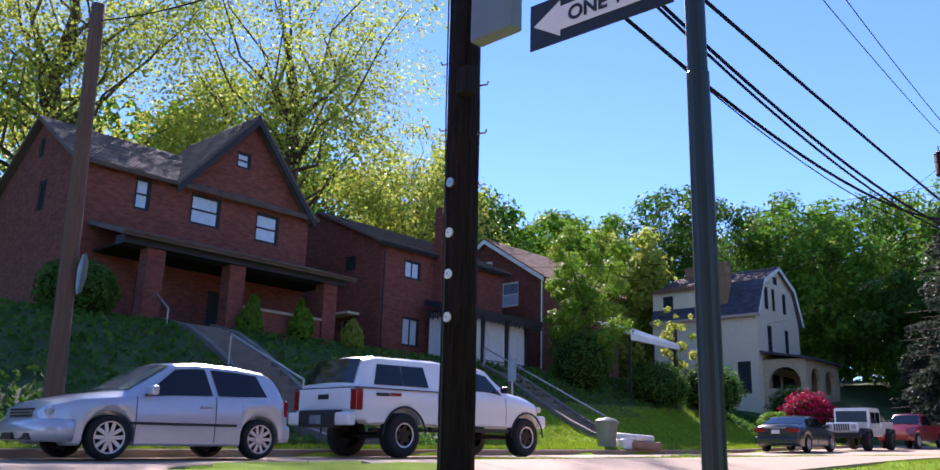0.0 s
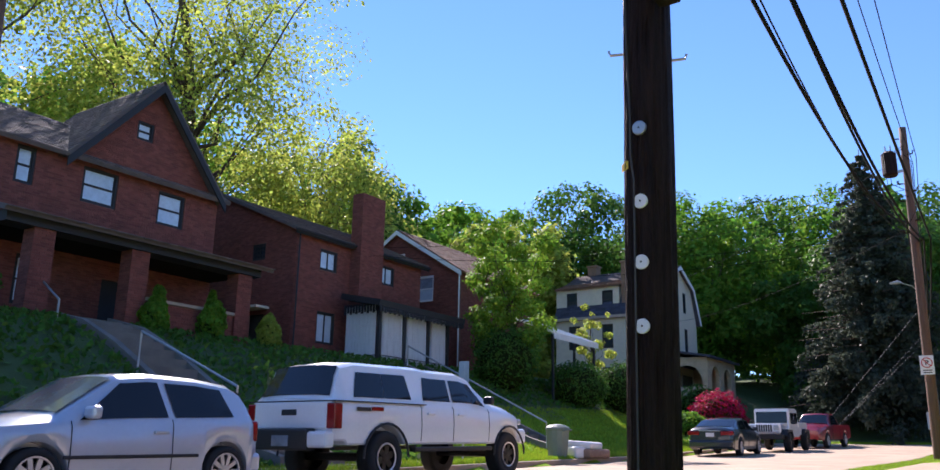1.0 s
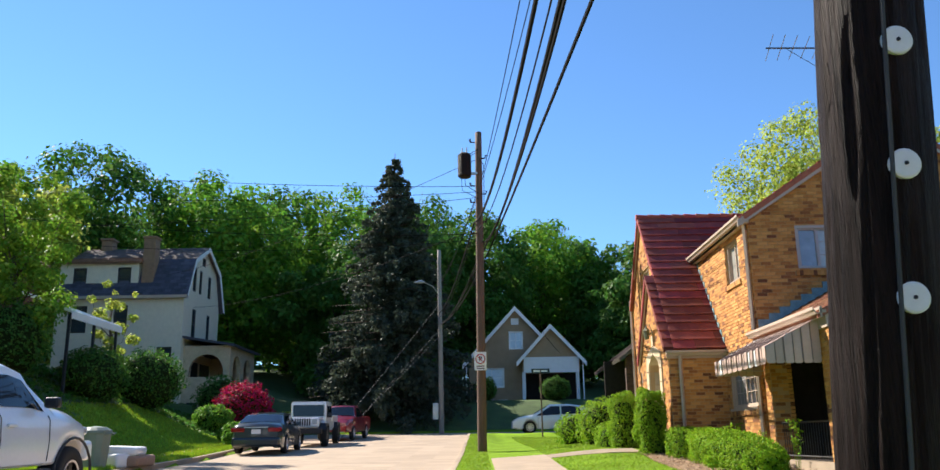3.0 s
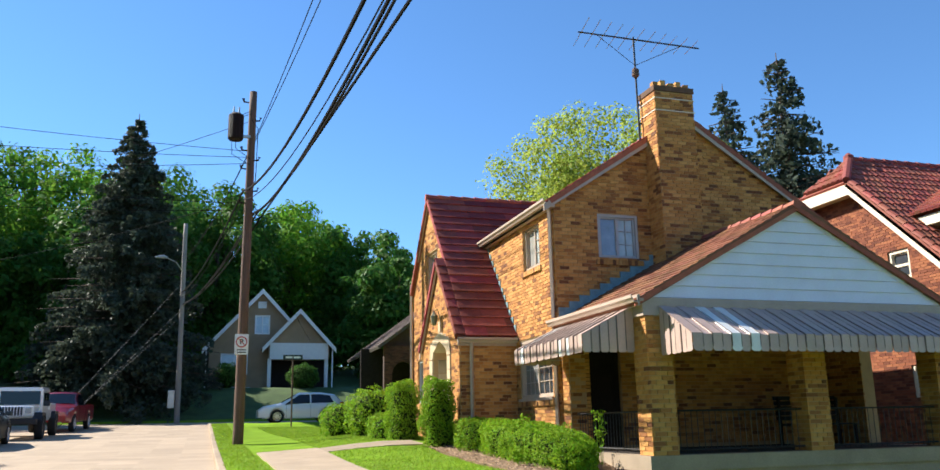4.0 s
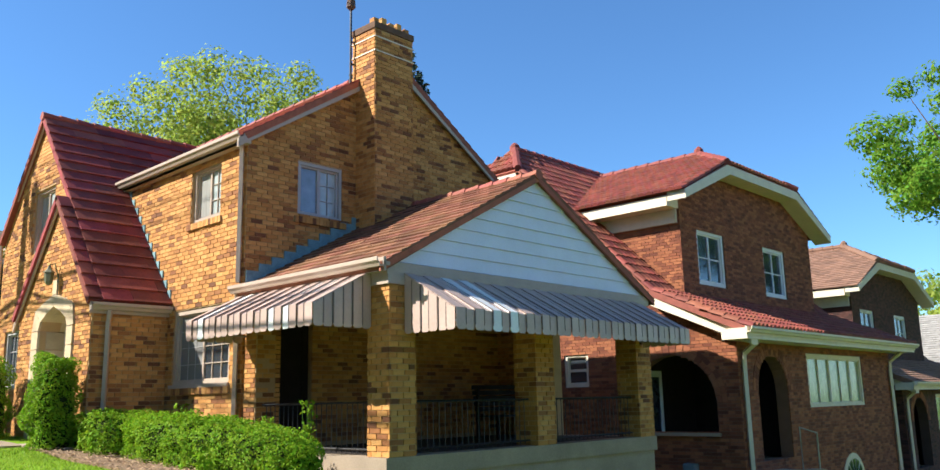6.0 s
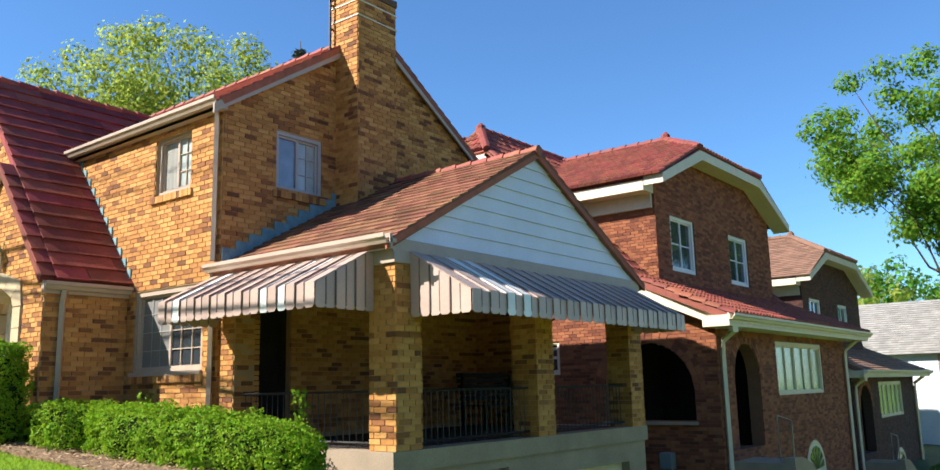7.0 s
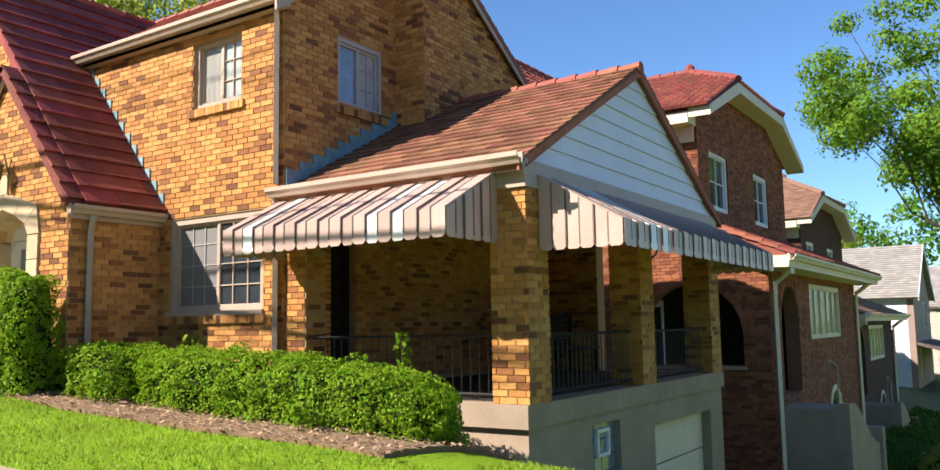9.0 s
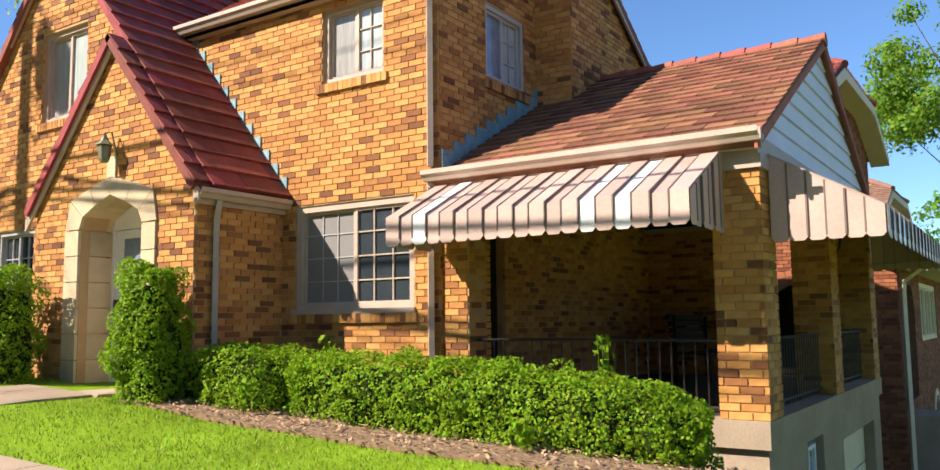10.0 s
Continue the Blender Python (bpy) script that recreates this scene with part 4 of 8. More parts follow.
railing((-0.42, 17.62, 0), (-0.42, 20.3, 0), slab_z, 2.56, house)
railing((-0.08, 17.32, 0), (2.44, 17.32, 0), slab_z, 2.56, house)
railing((2.92, 17.32, 0), (5.33, 17.32, 0), slab_z, 2.56, house)

# stepped copper flashing along the porch roof and the wing roof
fl = new("flashing")
fl.parent = house
tagged(fl, label="verdigris stepped copper flashing")
for i in range(13):
    x0 = HX + 0.02 + i * 0.24
    zz = 4.42 + (x0 + 0.24 - HX) * 0.548 + 0.06
    part("flashing_step", bx(x0, x0 + 0.245, SY - 0.032, SY - 0.006, zz - 0.3, zz + 0.08), M_COPPER, fl)
fl = new("flashing")
fl.parent = house
tagged(fl, label="verdigris stepped copper flashing")
for i in range(13):
    y0 = 23.1 + i * 0.165
    zz = 4.33 + (y0 - 23.0) * WS + 0.08
    part("flashing_step", bx(HX - 0.032, HX - 0.006, y0 - 0.07, y0 + 0.13, zz - 0.25, zz + 0.1), M_COPPER, fl)

# entry: stone surround, door, lantern
STONES = [rect(25.38, 25.68, 2.0 + 0.333 * i, 2.333 + 0.333 * i - 0.012) for i in range(6)] + [rect(23.8, 24.06, 2.0 + 0.333 * i, 2.333 + 0.333 * i - 0.012) for i in range(6)]
def lerp2(a, b, t):
    return (a[0] + (b[0] - a[0]) * t, a[1] + (b[1] - a[1]) * t)
inner = [(25.38, 4.0), (25.3, 4.16), (25.05, 4.28), (24.72, 4.4), (24.39, 4.28), (24.14, 4.16), (24.06, 4.0)]
outer = [(25.68, 4.0), (25.58, 4.38), (25.15, 4.52), (24.72, 4.62), (24.29, 4.52), (23.86, 4.38), (23.78, 4.0)]
for i in range(6):
    STONES.append([lerp2(inner[i], inner[i + 1], 0.01), lerp2(outer[i], outer[i + 1], 0.01), lerp2(outer[i], outer[i + 1], 0.985), lerp2(inner[i], inner[i + 1], 0.985)])
STONES.append(rect(24.63, 24.81, 4.6, 4.88))
for st in STONES:
    part("stone", prism(bmesh.new(), st, -0.04, 0.12, VEST), M_STONE, vest_wall)
for i in range(6):
    for y0, y1 in ((25.36, 25.44), (24.0, 24.08)):
        part("reveal_stone", bx(-1.85, -1.48, y0, y1, 2.0 + 0.333 * i, 2.32 + 0.333 * i, bevel=0.006), M_STONE, vest_wall)
for i in range(6):
    (ua, va), (ub, vb) = inner[i], inner[i + 1]
    arch = [(ua, va), (ub, vb), (ub + (ub - 24.72) * 0.06, vb + 0.08), (ua + (ua - 24.72) * 0.06, va + 0.08)]
    part("reveal_stone", prism(bmesh.new(), arch, 0.0, 0.36, lambda u, v, w: Vector((-1.85 + w, u, v))), M_STONE, vest_wall)
door = new("front_door")
door.parent = house
tagged(door, label="white panelled storm door with glass")
part("door_frame", slab(rect(24.04, 25.4, 1.98, 4.5), [rect(24.14, 25.3, 2.0, 4.02)], 0, 0.08, fx(-1.52)), M_WHITE, door)
part("door_leaf", slab(rect(24.15, 25.29, 2.01, 4.01), [rect(24.3, 25.14, 3.1, 3.9), rect(24.3, 25.14, 2.2, 2.95)], 0.01, 0.06, fx(-1.52)), M_WHITE, door)
for a, b in ((3.1, 3.9), (2.2, 2.95)):
    part("pane", prism(bmesh.new(), rect(24.3, 25.14, a, b), 0.03, 0.035, fx(-1.52)), M_BLUEP, door)
part("door_handle", bx(-1.58, -1.5, 25.18, 25.22, 2.98, 3.1, bevel=0.008), M_IRON, door)
part("doorstep", bx(-2.6, -1.2, 23.9, 25.5, 1.8, 2.0, bevel=0.01), M_CONC, house)
M_BRONZE = mat("green bronze", (0.2, 0.2, 0.12), 0.5, metal=0.4, var=0.3, scale=20)
lan = new("lantern")
lan.parent = house
tagged(lan, label="green bronze wall lantern")
bm = bmesh.new()
tube(bm, [(-2.14, 24.65, 4.77), (-2.14, 24.65, 4.81), (-2.14, 24.65, 4.97), (-2.14, 24.65, 4.99)], [0.04, 0.065, 0.085, 0.075], 6)
part("lamp_body", bm, M_BRONZE, lan)
bm = bmesh.new()
tube(bm, [(-2.14, 24.65, 4.99), (-2.14, 24.65, 5.05), (-2.14, 24.65, 5.14)], [0.11, 0.05, 0.01], 6)
part("lamp_cap", bm, M_BRONZE, lan)
bm = bmesh.new()
tube(bm, [(-1.96, 24.65, 4.86), (-2.05, 24.65, 5.17), (-2.14, 24.65, 5.14)], 0.012, 6)
part("lamp_bracket", bm, M_BRONZE, lan)

# under the porch: glass blocks and garage door
gb = new("glass_block_window")
gb.parent = house
for i in range(4):
    for j in range(3):
        part("glass_block", bx(0.93 + 0.197 * i, 1.12 + 0.197 * i, PY + 0.1, PY + 0.18, 0.91 + 0.197 * j, 1.1 + 0.197 * j, bevel=0.015), M_BLUEP, gb)
part("vent_frame", slab(rect(1.15, 1.5, 1.1, 1.42), [rect(1.19, 1.46, 1.14, 1.38)], 0.06, 0.1, fy(PY)), M_WHITE, gb)
gd = new("garage_door")
gd.parent = house
tagged(gd, label="white sectional garage door")
for i in range(4):
    part("panel", bx(2.86, 5.19, PY + 0.16, PY + 0.2, -1.0 + 0.575 * i, -0.44 + 0.575 * i, bevel=0.012), M_CREAM, gd)

# porch door and bench
dr = new("porch_door")
dr.parent = house
part("door_leaf", slab(rect(-0.2, 0.75, 1.9, 3.95), [rect(-0.08, 0.63, 2.5, 3.8)], 0.1, 0.15, SIDE), M_DARK, dr)
part("pane", prism(bmesh.new(), rect(-0.08, 0.63, 2.5, 3.8), 0.12, 0.125, SIDE), M_DARK, dr)
bench = thing("porch_bench", "dark slatted porch bench against the brick wall", "bench", pose(4.35, 19.3, slab_z))
for i in range(5):
    part("back_slat", bx(-0.75, 0.75, 0.22 + 0.02 * i, 0.25 + 0.02 * i, 0.5 + 0.1 * i, 0.58 + 0.1 * i), M_DARK, bench)
for i in range(4):
    part("seat_slat", bx(-0.75, 0.75, -0.3 + 0.13 * i, -0.19 + 0.13 * i, 0.4, 0.43), M_DARK, bench)
for x in (-0.72, 0.68):
    for y in (-0.28, 0.2):
        part("leg", bx(x, x + 0.05, y, y + 0.05, 0, 0.42 if y < 0 else 0.95), M_DARK, bench)

part("plant_hook", tb([(2.9, PY - 0.005, 3.55), (3.05, PY - 0.02, 3.62), (3.14, PY - 0.02, 3.75)], 0.014, 6), M_IRON, house)

# chimney caps, bands, aerial
for i in range(5):
    cuboid_bm = bx(1.66 + 0.19 * i, 1.78 + 0.19 * i, 20.1, 20.24, 9.55, 9.67 + 0.05 * (i % 2), bevel=0.01)
    part("cap_stone", cuboid_bm, M_BRICK, chimney)
for zb_ in (9.0, 9.28):
    part("chimney_band", slab(rect(1.655, 2.645, 20.075, 20.775), [rect(1.68, 2.62, 20.1, 20.75)], zb_, zb_ + 0.022, lambda u, v, w: Vector((u, v, w))), M_CREAM, chimney)
ant = thing("tv_aerial", "weathered rooftop television aerial on a mast", "aerial")
bm = bmesh.new()
tube(bm, [(1.6, 20.72, 8.2), (1.6, 20.72, 11.0)], 0.022, 6)
part("mast", bm, M_IRON, ant)
for z in (8.9, 9.35):
    part("mast_clamp", tb([(1.58, 20.72, z), (1.7, 20.72, z)], 0.02, 6), M_IRON, ant)
b0, b1 = Vector((0.3, 20.9, 11.05)), Vector((3.1, 20.4, 10.75))
bm = bmesh.new()
tube(bm, [b0, b1], 0.018, 6)
tube(bm, [Vector((1.6, 20.72, 10.3)), b0.lerp(b1, 0.15)], 0.008, 4)
tube(bm, [Vector((1.6, 20.72, 10.3)), b0.lerp(b1, 0.85)], 0.008, 4)
part("boom", bm, M_IRON, ant)
for i in range(11):
    c = b0.lerp(b1, (i + 0.3) / 11)
    L = 0.95 - 0.045 * i
    e = Vector((0.25, 1.0, 0.12)).normalized() * L
    part("element", tb([c - e, c + e], 0.009, 4), M_STEEL, ant)
bm = bmesh.new()
tube(bm, [(1.6, 20.72, 10.0), (1.6, 20.72, 10.05), (1.6, 20.72, 10.2), (1.6, 20.72, 10.24)], [0.04, 0.09, 0.08, 0.03], 8)
part("rotor", bm, M_POLE2, ant)

# ---- front garden ----
strip("pavement", -6.2, -4.8, 5.2, 25.4, 0.135, M_WALK, "tan concrete pavement slabs along the verge", 1.4, 0.012, zf=ground_z, cat="pavement").location.z = -0.1
strip("garden_path", -4.78, -2.55, 24.0, 25.4, 0.02, M_WALK, "tan concrete path up to the entry", 0.75, 0.01, zf=ground_z, cat="path")
for y0_ in range(-4, 50, 6):
    strip("pavement_west", west_edge(y0_ + 3) - 1.75, west_edge(y0_ + 3) - 0.75, y0_, y0_ + 6, 0.03, M_WALK, "grey pavement slabs below the grassy bank", 1.2, 0.012, zf=ground_z, cat="pavement")


def kerb(name, pts, label):
    k = thing(name, label, "kerb", kind="structure")
    for (xa, ya), (xb, yb) in zip(pts[:-1], pts[1:]):
        d = Vector((xb - xa, yb - ya, 0)).normalized()
        s = Vector((-d.y, d.x, 0)) * 0.075
        za, zb = base_z(xa, ya), base_z(xb, yb)
        bm = bmesh.new()
        e = d * 0.004
        P = []
        for (px, py, pz, sg) in ((xa, ya, za, 1), (xb, yb, zb, -1)):
            c = Vector((px, py, 0)) + e * sg
            P.append([c + s + Vector((0, 0, pz - 0.2)), c + s + Vector((0, 0, pz + 0.13)), c + s * 0.7 + Vector((0, 0, pz + 0.145)), c - s * 0.7 + Vector((0, 0, pz + 0.145)), c - s + Vector((0, 0, pz + 0.13)), c - s + Vector((0, 0, pz - 0.2))])
        va, vb = [bm.verts.new(p) for p in P[0]], [bm.verts.new(p) for p in P[1]]
        for i in range(5):
            bm.faces.new((va[i], va[i + 1], vb[i + 1], vb[i]))
        bm.faces.new(va)
        bm.faces.new(vb[::-1])
        bmesh.ops.recalc_face_normals(bm, faces=bm.faces)
        part("kerb_stone", bm, M_WALK, k)


arc = [(-7.1 + 2.5 - 2.5 * math.cos(a), 2.6 + 2.5 - 2.5 * math.sin(a)) for a in [radians(10 * i) for i in range(10)]]
kerb("kerb_east", [(-7.05, 50.4 - 2.4 * i) for i in range(19)] + [(-7.05, 5.2)] + [(x + 0.03, y + 0.03) for x, y in arc] + [(-2.5 + 2.4 * i, 2.63) for i in range(12)], "pale stone kerb along the verge")
kerb("kerb_west", [(west_edge(-6 + 2.4 * i) - 0.06, -6 + 2.4 * i) for i in range(24)], "pale stone kerb below the bank")

bed = strip("mulch_bed", -2.7, -0.62, 17.3, 23.4, 0.04, M_MULCH, "brown mulch bed under the clipped hedge", 0.4, 0.0, zf=ground_z, cat="mulch bed")
rng_ = np.random.default_rng(5)
V, F = [], []
for i in range(2600):
    x, y = rng_.uniform(-2.8, -0.8), rng_.uniform(17.1, 23.4)
    z = ground_z(x, y) + 0.06
    a, l = rng_.uniform(0, 3.14), rng_.uniform(0.015, 0.05)
    c, s = math.cos(a) * l, math.sin(a) * l
    k = len(V)
    V += [(x - c, y - s, z), (x + s * 0.35, y - c * 0.35, z + 0.012), (x + c, y + s, z + rng_.uniform(0, 0.03)), (x - s * 0.35, y + c * 0.35, z + 0.012)]
    F.append((k, k + 1, k + 2, k + 3))
raw("mulch_chips", V, F, M_CHIP, label="loose brown bark mulch chips", kind="stuff")

make_hedge("long clipped green hedge in the mulch bed", (0.95, 4.4, 0.93), 46000, 0.04, 1, (-1.66, 19.58, 1.47), lean=3.8)
make_hedge("rounded clipped green hedge beside the entry shrub", (1.1, 1.75, 0.9), 19000, 0.041, 2, (-1.75, 22.55, 1.62))
make_hedge("tall narrow clipped evergreen shrub by the entry", (0.7, 0.7, 1.7), 18000, 0.041, 3, (-2.45, 23.2, 1.72), name="shrub", cat="shrub")
make_hedge("tall clipped evergreen shrub on the door's far side", (0.8, 1.0, 1.65), 13000, 0.046, 4, (-2.6, 26.1, 1.85), name="shrub", cat="shrub")
make_hedge("low clipped green hedge beyond the entry", (1.0, 1.5, 0.8), 5500, 0.05, 6, (-2.7, 27.4, 1.9), name="shrub", cat="shrub")
make_hedge("loose bright green bush at the house corner", (1.7, 2.0, 1.6), 7000, 0.07, 7, (-2.6, 29.6, 1.9), name="shrub", cat="shrub", power=2.2)
make_hedge("loose green bush beside the front lawn", (1.5, 1.8, 1.2), 5000, 0.07, 8, (-3.2, 31.5, 1.95), name="shrub", cat="shrub", power=2.2)

# weeds at the bed's edge
for k, (x, y, h) in enumerate(((-2.3, 18.6, 0.3), (-2.4, 21.8, 0.4), (-0.75, 22.2, 0.75), (-0.78, 18.6, 0.98))):
    w = thing("weed", "straggling green weed in the mulch bed", "weed", pose(x, y, ground_z(x, y)), group="weeds")
    rg = np.random.default_rng(30 + k)
    st = rg.normal(0, 0.05, (5, 2))
    bm = bmesh.new()
    P = []
    for a, b in st:
        tube(bm, [(a * 0.3, b * 0.3, 0), (a, b, h)], [0.006, 0.003], 4)
        for j in range(14):
            t = 0.35 + 0.65 * rg.random()
            P.append((a * t + rg.normal(0, 0.04), b * t + rg.normal(0, 0.04), h * t))
    part("stem", bm, L_HEDGE, w)
    P = np.array(P)
    Vv, Ff = leaves(len(P), lambda q: P, 0.075, rg)
    lf = new("weed_leaf", quad_mesh("weed_leaf", Vv, Ff, L_HEDGE))
    lf.parent = w
    tagged(lf, kind="stuff")

# ivy and rough grass on the western bank
rg = np.random.default_rng(12)
n = 26000
X, Y = -15.0 - 10.5 * rg.random(n), -2 + 55 * rg.random(n)
P = np.stack([X, Y, np.array([ground_z(float(a), float(b)) + 0.05 for a, b in zip(X, Y)]) + rg.random(n) * 0.12], 1)
P = P[~((P[:, 1] > 12.7) & (P[:, 1] < 14.7))]
P = P[P[:, 0] < np.array([west_edge(float(b)) - (6.5 if 18 < b < 44 else 1.8) for b in P[:, 1]])]
V, F = leaves(len(P), lambda q: P, 0.2, rg)
tagged(new("ground_cover", quad_mesh("ground_cover", V, F, L_DEEP)), "dark green ivy and rough grass on the bank", "ground cover", kind="stuff")
n = 44000
Y = 1 + 46 * rg.random(n)
X = np.array([west_edge(float(b)) for b in Y]) - 0.15 - 0.6 * rg.random(n)
k = rg.random(n) < 0.35
X[k] -= 1.6
k = rg.random(n) < 0.6
Y[k] = 18 + 26 * rg.random(k.sum())
X[k] = np.array([west_edge(float(b)) for b in Y[k]]) - 0.15 - 6.3 * rg.random(k.sum())
Z = np.array([ground_z(float(a), float(b)) for a, b in zip(X, Y)])
V = np.stack([np.stack([X - 0.02, Y, Z], 1), np.stack([X + 0.02, Y + 0.01, Z], 1), np.stack([X + rg.normal(0, 0.03, n), Y + rg.normal(0, 0.03, n), Z + rg.uniform(0.05, 0.14, n)], 1)], 1).reshape(-1, 3)
tagged(new("verge_grass", quad_mesh("verge_grass", V, np.arange(len(V)).reshape(-1, 3), M_BLADE)), "bright tufted grass along the western kerb", "grass", kind="stuff")

# low ivy below the row of houses
n = 42000
X, Y = 5.0 + 26 * rg.random(n), 12.0 + 9.0 * rg.random(n) ** 1.6
P = np.stack([X, Y, np.array([ground_z(float(a), float(b)) for a, b in zip(X, Y)]) + rg.random(n) * 0.25], 1)
P = P[~((P[:, 0] > 9.9) & (P[:, 0] < 13.8) & (P[:, 1] > 15.8)) & ~((P[:, 1] > 17.0) & ((P[:, 0] > 9.55) | (P[:, 0] < 5.95)))]
V, F = leaves(len(P), lambda q: P, 0.17, rg)
tagged(new("ivy", quad_mesh("ivy", V, F, L_DEEP)), "dark green ivy below the row of houses", "ivy", kind="stuff")

# grass blades on the lawn and verge
rg = np.random.default_rng(11)
n = 175000
X, Y = rg.uniform(-7.0, -1.5, n), 7 + 43 * rg.random(n) ** 1.5
keep = ~((X > -6.25) & (X < -4.75)) & ~((X > -2.7) & (Y > 16.6) & (Y < 23.5)) & ~((X > -4.8) & (Y > 23.95) & (Y < 25.45))
X, Y = X[keep], Y[keep]
Z = np.array([ground_z(float(a), float(b)) + 0.035 * noise.noise(Vector((float(a) * 0.8, float(b) * 0.8, 0))) - 0.012 for a, b in zip(X, Y)])
a = rg.uniform(0, 6.28, len(X))
hh, ww = rg.uniform(0.025, 0.06, len(X)), 0.007 + 0.008 * np.clip((Y - 28) / 10, 0, 1)
lx, ly = rg.normal(0, 0.02, len(X)), rg.normal(0, 0.02, len(X))
V = np.stack([np.stack([X - np.cos(a) * ww, Y - np.sin(a) * ww, Z], 1), np.stack([X + np.cos(a) * ww, Y + np.sin(a) * ww, Z], 1), np.stack([X + lx, Y + ly, Z + hh], 1)], 1).reshape(-1, 3)
F = np.arange(len(V)).reshape(-1, 3)
tagged(new("grass", quad_mesh("grass", V, F, M_BLADE)), "short bright green mown grass blades", "grass", kind="stuff")

# ---- houses of the street ----
def wall(f, outer, wins, material, parent, name="wall", bricks=None, frame_m=None, cols=2, rows=3, thick=0.3, holes=(), mpane=None, vertical=True, fw=0.08, muntin=0.03):
    """A wall with real openings; each window is a part of the house."""
    hs = [rect(*w[:4]) for w in wins] + list(holes)
    wl = part(name, slab(outer, hs, 0, thick, f), material, parent)
    if bricks:
        lay_bricks(brick_list(outer, hs), f, wl, (0, 0), bricks, bricks, limit=0)
    for w in wins:
        wd = window("window", f, *w[:4], parent, frame_m or M_WHITE, cols, rows, muntin, fw, 0.08, 2, vertical)
        if mpane:
            repane(wd, mpane)
    return wl


def arch_poly(u0, u1, v0, v1, n=10):
    """A round-headed opening."""
    c, r = (u0 + u1) / 2, (u1 - u0) / 2
    h = min(r, (v1 - v0) * 0.8)
    return [(u0, v0), (u1, v0)] + [(c + r * math.cos(math.pi * i / n), v1 - h + h * math.sin(math.pi * i / n)) for i in range(n + 1)]


def roof_sheet(P, thick, material, parent, tiles=None, tw=0.3, th=0.22, label=""):
    """A roof plate over a planar polygon P (first edge is the ridge side), with courses of tiles."""
    P = [Vector(p) for p in P]
    n = (P[1] - P[0]).cross(P[2] - P[0]).normalized()
    if n.z < 0:
        n = -n
    bm = bmesh.new()
    A, B = [bm.verts.new(p) for p in P], [bm.verts.new(p - n * thick) for p in P]
    bm.faces.new(A)
    bm.faces.new(B[::-1])
    k = len(P)
    for i in range(k):
        bm.faces.new((A[i], B[i], B[(i + 1) % k], A[(i + 1) % k]))
    bmesh.ops.recalc_face_normals(bm, faces=bm.faces)
    r = part("roof", bm, material, parent, label)
    if tiles is not None:
        al = Vector((n.y, -n.x, 0)).normalized()
        dn = n.cross(al)
        if dn.z > 0:
            dn = -dn
        us, vs = [(p - P[0]).dot(al) for p in P], [(p - P[0]).dot(dn) for p in P]
        o = P[0] + al * min(us) + dn * min(vs)
        poly = [(u - min(us), v - min(vs)) for u, v in zip(us, vs)]

        def inside(p):
            d = p - o
            return any(a <= d.dot(al) <= b for a, b in spans(poly, d.dot(dn)))
        lay_tiles(r, (o, al, dn, n), max(us) - min(us), max(vs) - min(vs), tw, th, tiles, inside=inside, limit=0, barrel=th > 0.3)
    return r


# pale blue base paints the sky's reflection into the glass; cottage blinds too
M_PALEP = mat("bright curtained pane", (0.5, 0.6, 0.68), 0.12, var=0.15, scale=3, fine=9, bump=0.02, spec=0.8)

# gabled red brick house with a deep porch
h = thing("red_brick_house", "shaded red brick house with steep gable and deep porch", "house")
FX = fx(-28.0, 1)
wins = [(14.6, 15.85, 9.45, 10.65), (17.4, 18.5, 9.35, 10.55), (16.3, 16.95, 12.1, 12.8), (12.45, 13.05, 9.5, 10.7), (12.9, 13.6, 5.9, 7.4)]
wall(FX, [(10.4, 3.5), (19.9, 3.5), (19.9, 10.6), (19.6, 10.9), (16.9, 14.1), (14.1, 10.9), (10.4, 10.9)], wins, M_REDMORT, h, bricks=M_RED_I, frame_m=M_BLACKFR, mpane=[M_PALEP], cols=1, rows=1, vertical=False, holes=[rect(15.7, 16.7, 5.0, 7.1)])
wall(fy(10.4), [(-35.2, 3.5), (-28.0, 3.5), (-28.0, 10.9), (-31.6, 13.1), (-35.2, 10.9)], [(-31.2, -30.5, 9.4, 10.6), (-31.8, -31.3, 11.6, 12.4)], M_REDMORT, h, bricks=M_RED_I, frame_m=M_BLACKFR)
wall(fy(19.9, 1), [(-35.2, 3.5), (-28.3, 3.5), (-28.3, 10.6), (-35.2, 10.6)], [], M_REDMORT, h)
roof_sheet([(-31.6, 10.1, 13.2), (-31.6, 20.2, 13.2), (-27.6, 20.2, 10.75), (-27.6, 10.1, 10.75)], 0.12, M_SHINGLE, h, M_SHINGLE)
roof_sheet([(-31.6, 10.1, 13.2), (-31.6, 20.2, 13.2), (-35.6, 20.2, 10.75), (-35.6, 10.1, 10.75)], 0.12, M_SHINGLE, h)
roof_sheet([(-27.6, 16.9, 14.35), (-33, 16.9, 14.35), (-33, 19.95, 10.75), (-27.6, 19.95, 10.75)], 0.12, M_SHINGLE, h, M_SHINGLE)
roof_sheet([(-27.6, 16.9, 14.35), (-33, 16.9, 14.35), (-33, 13.8, 10.75), (-27.6, 13.8, 10.75)], 0.12, M_SHINGLE, h, M_SHINGLE)
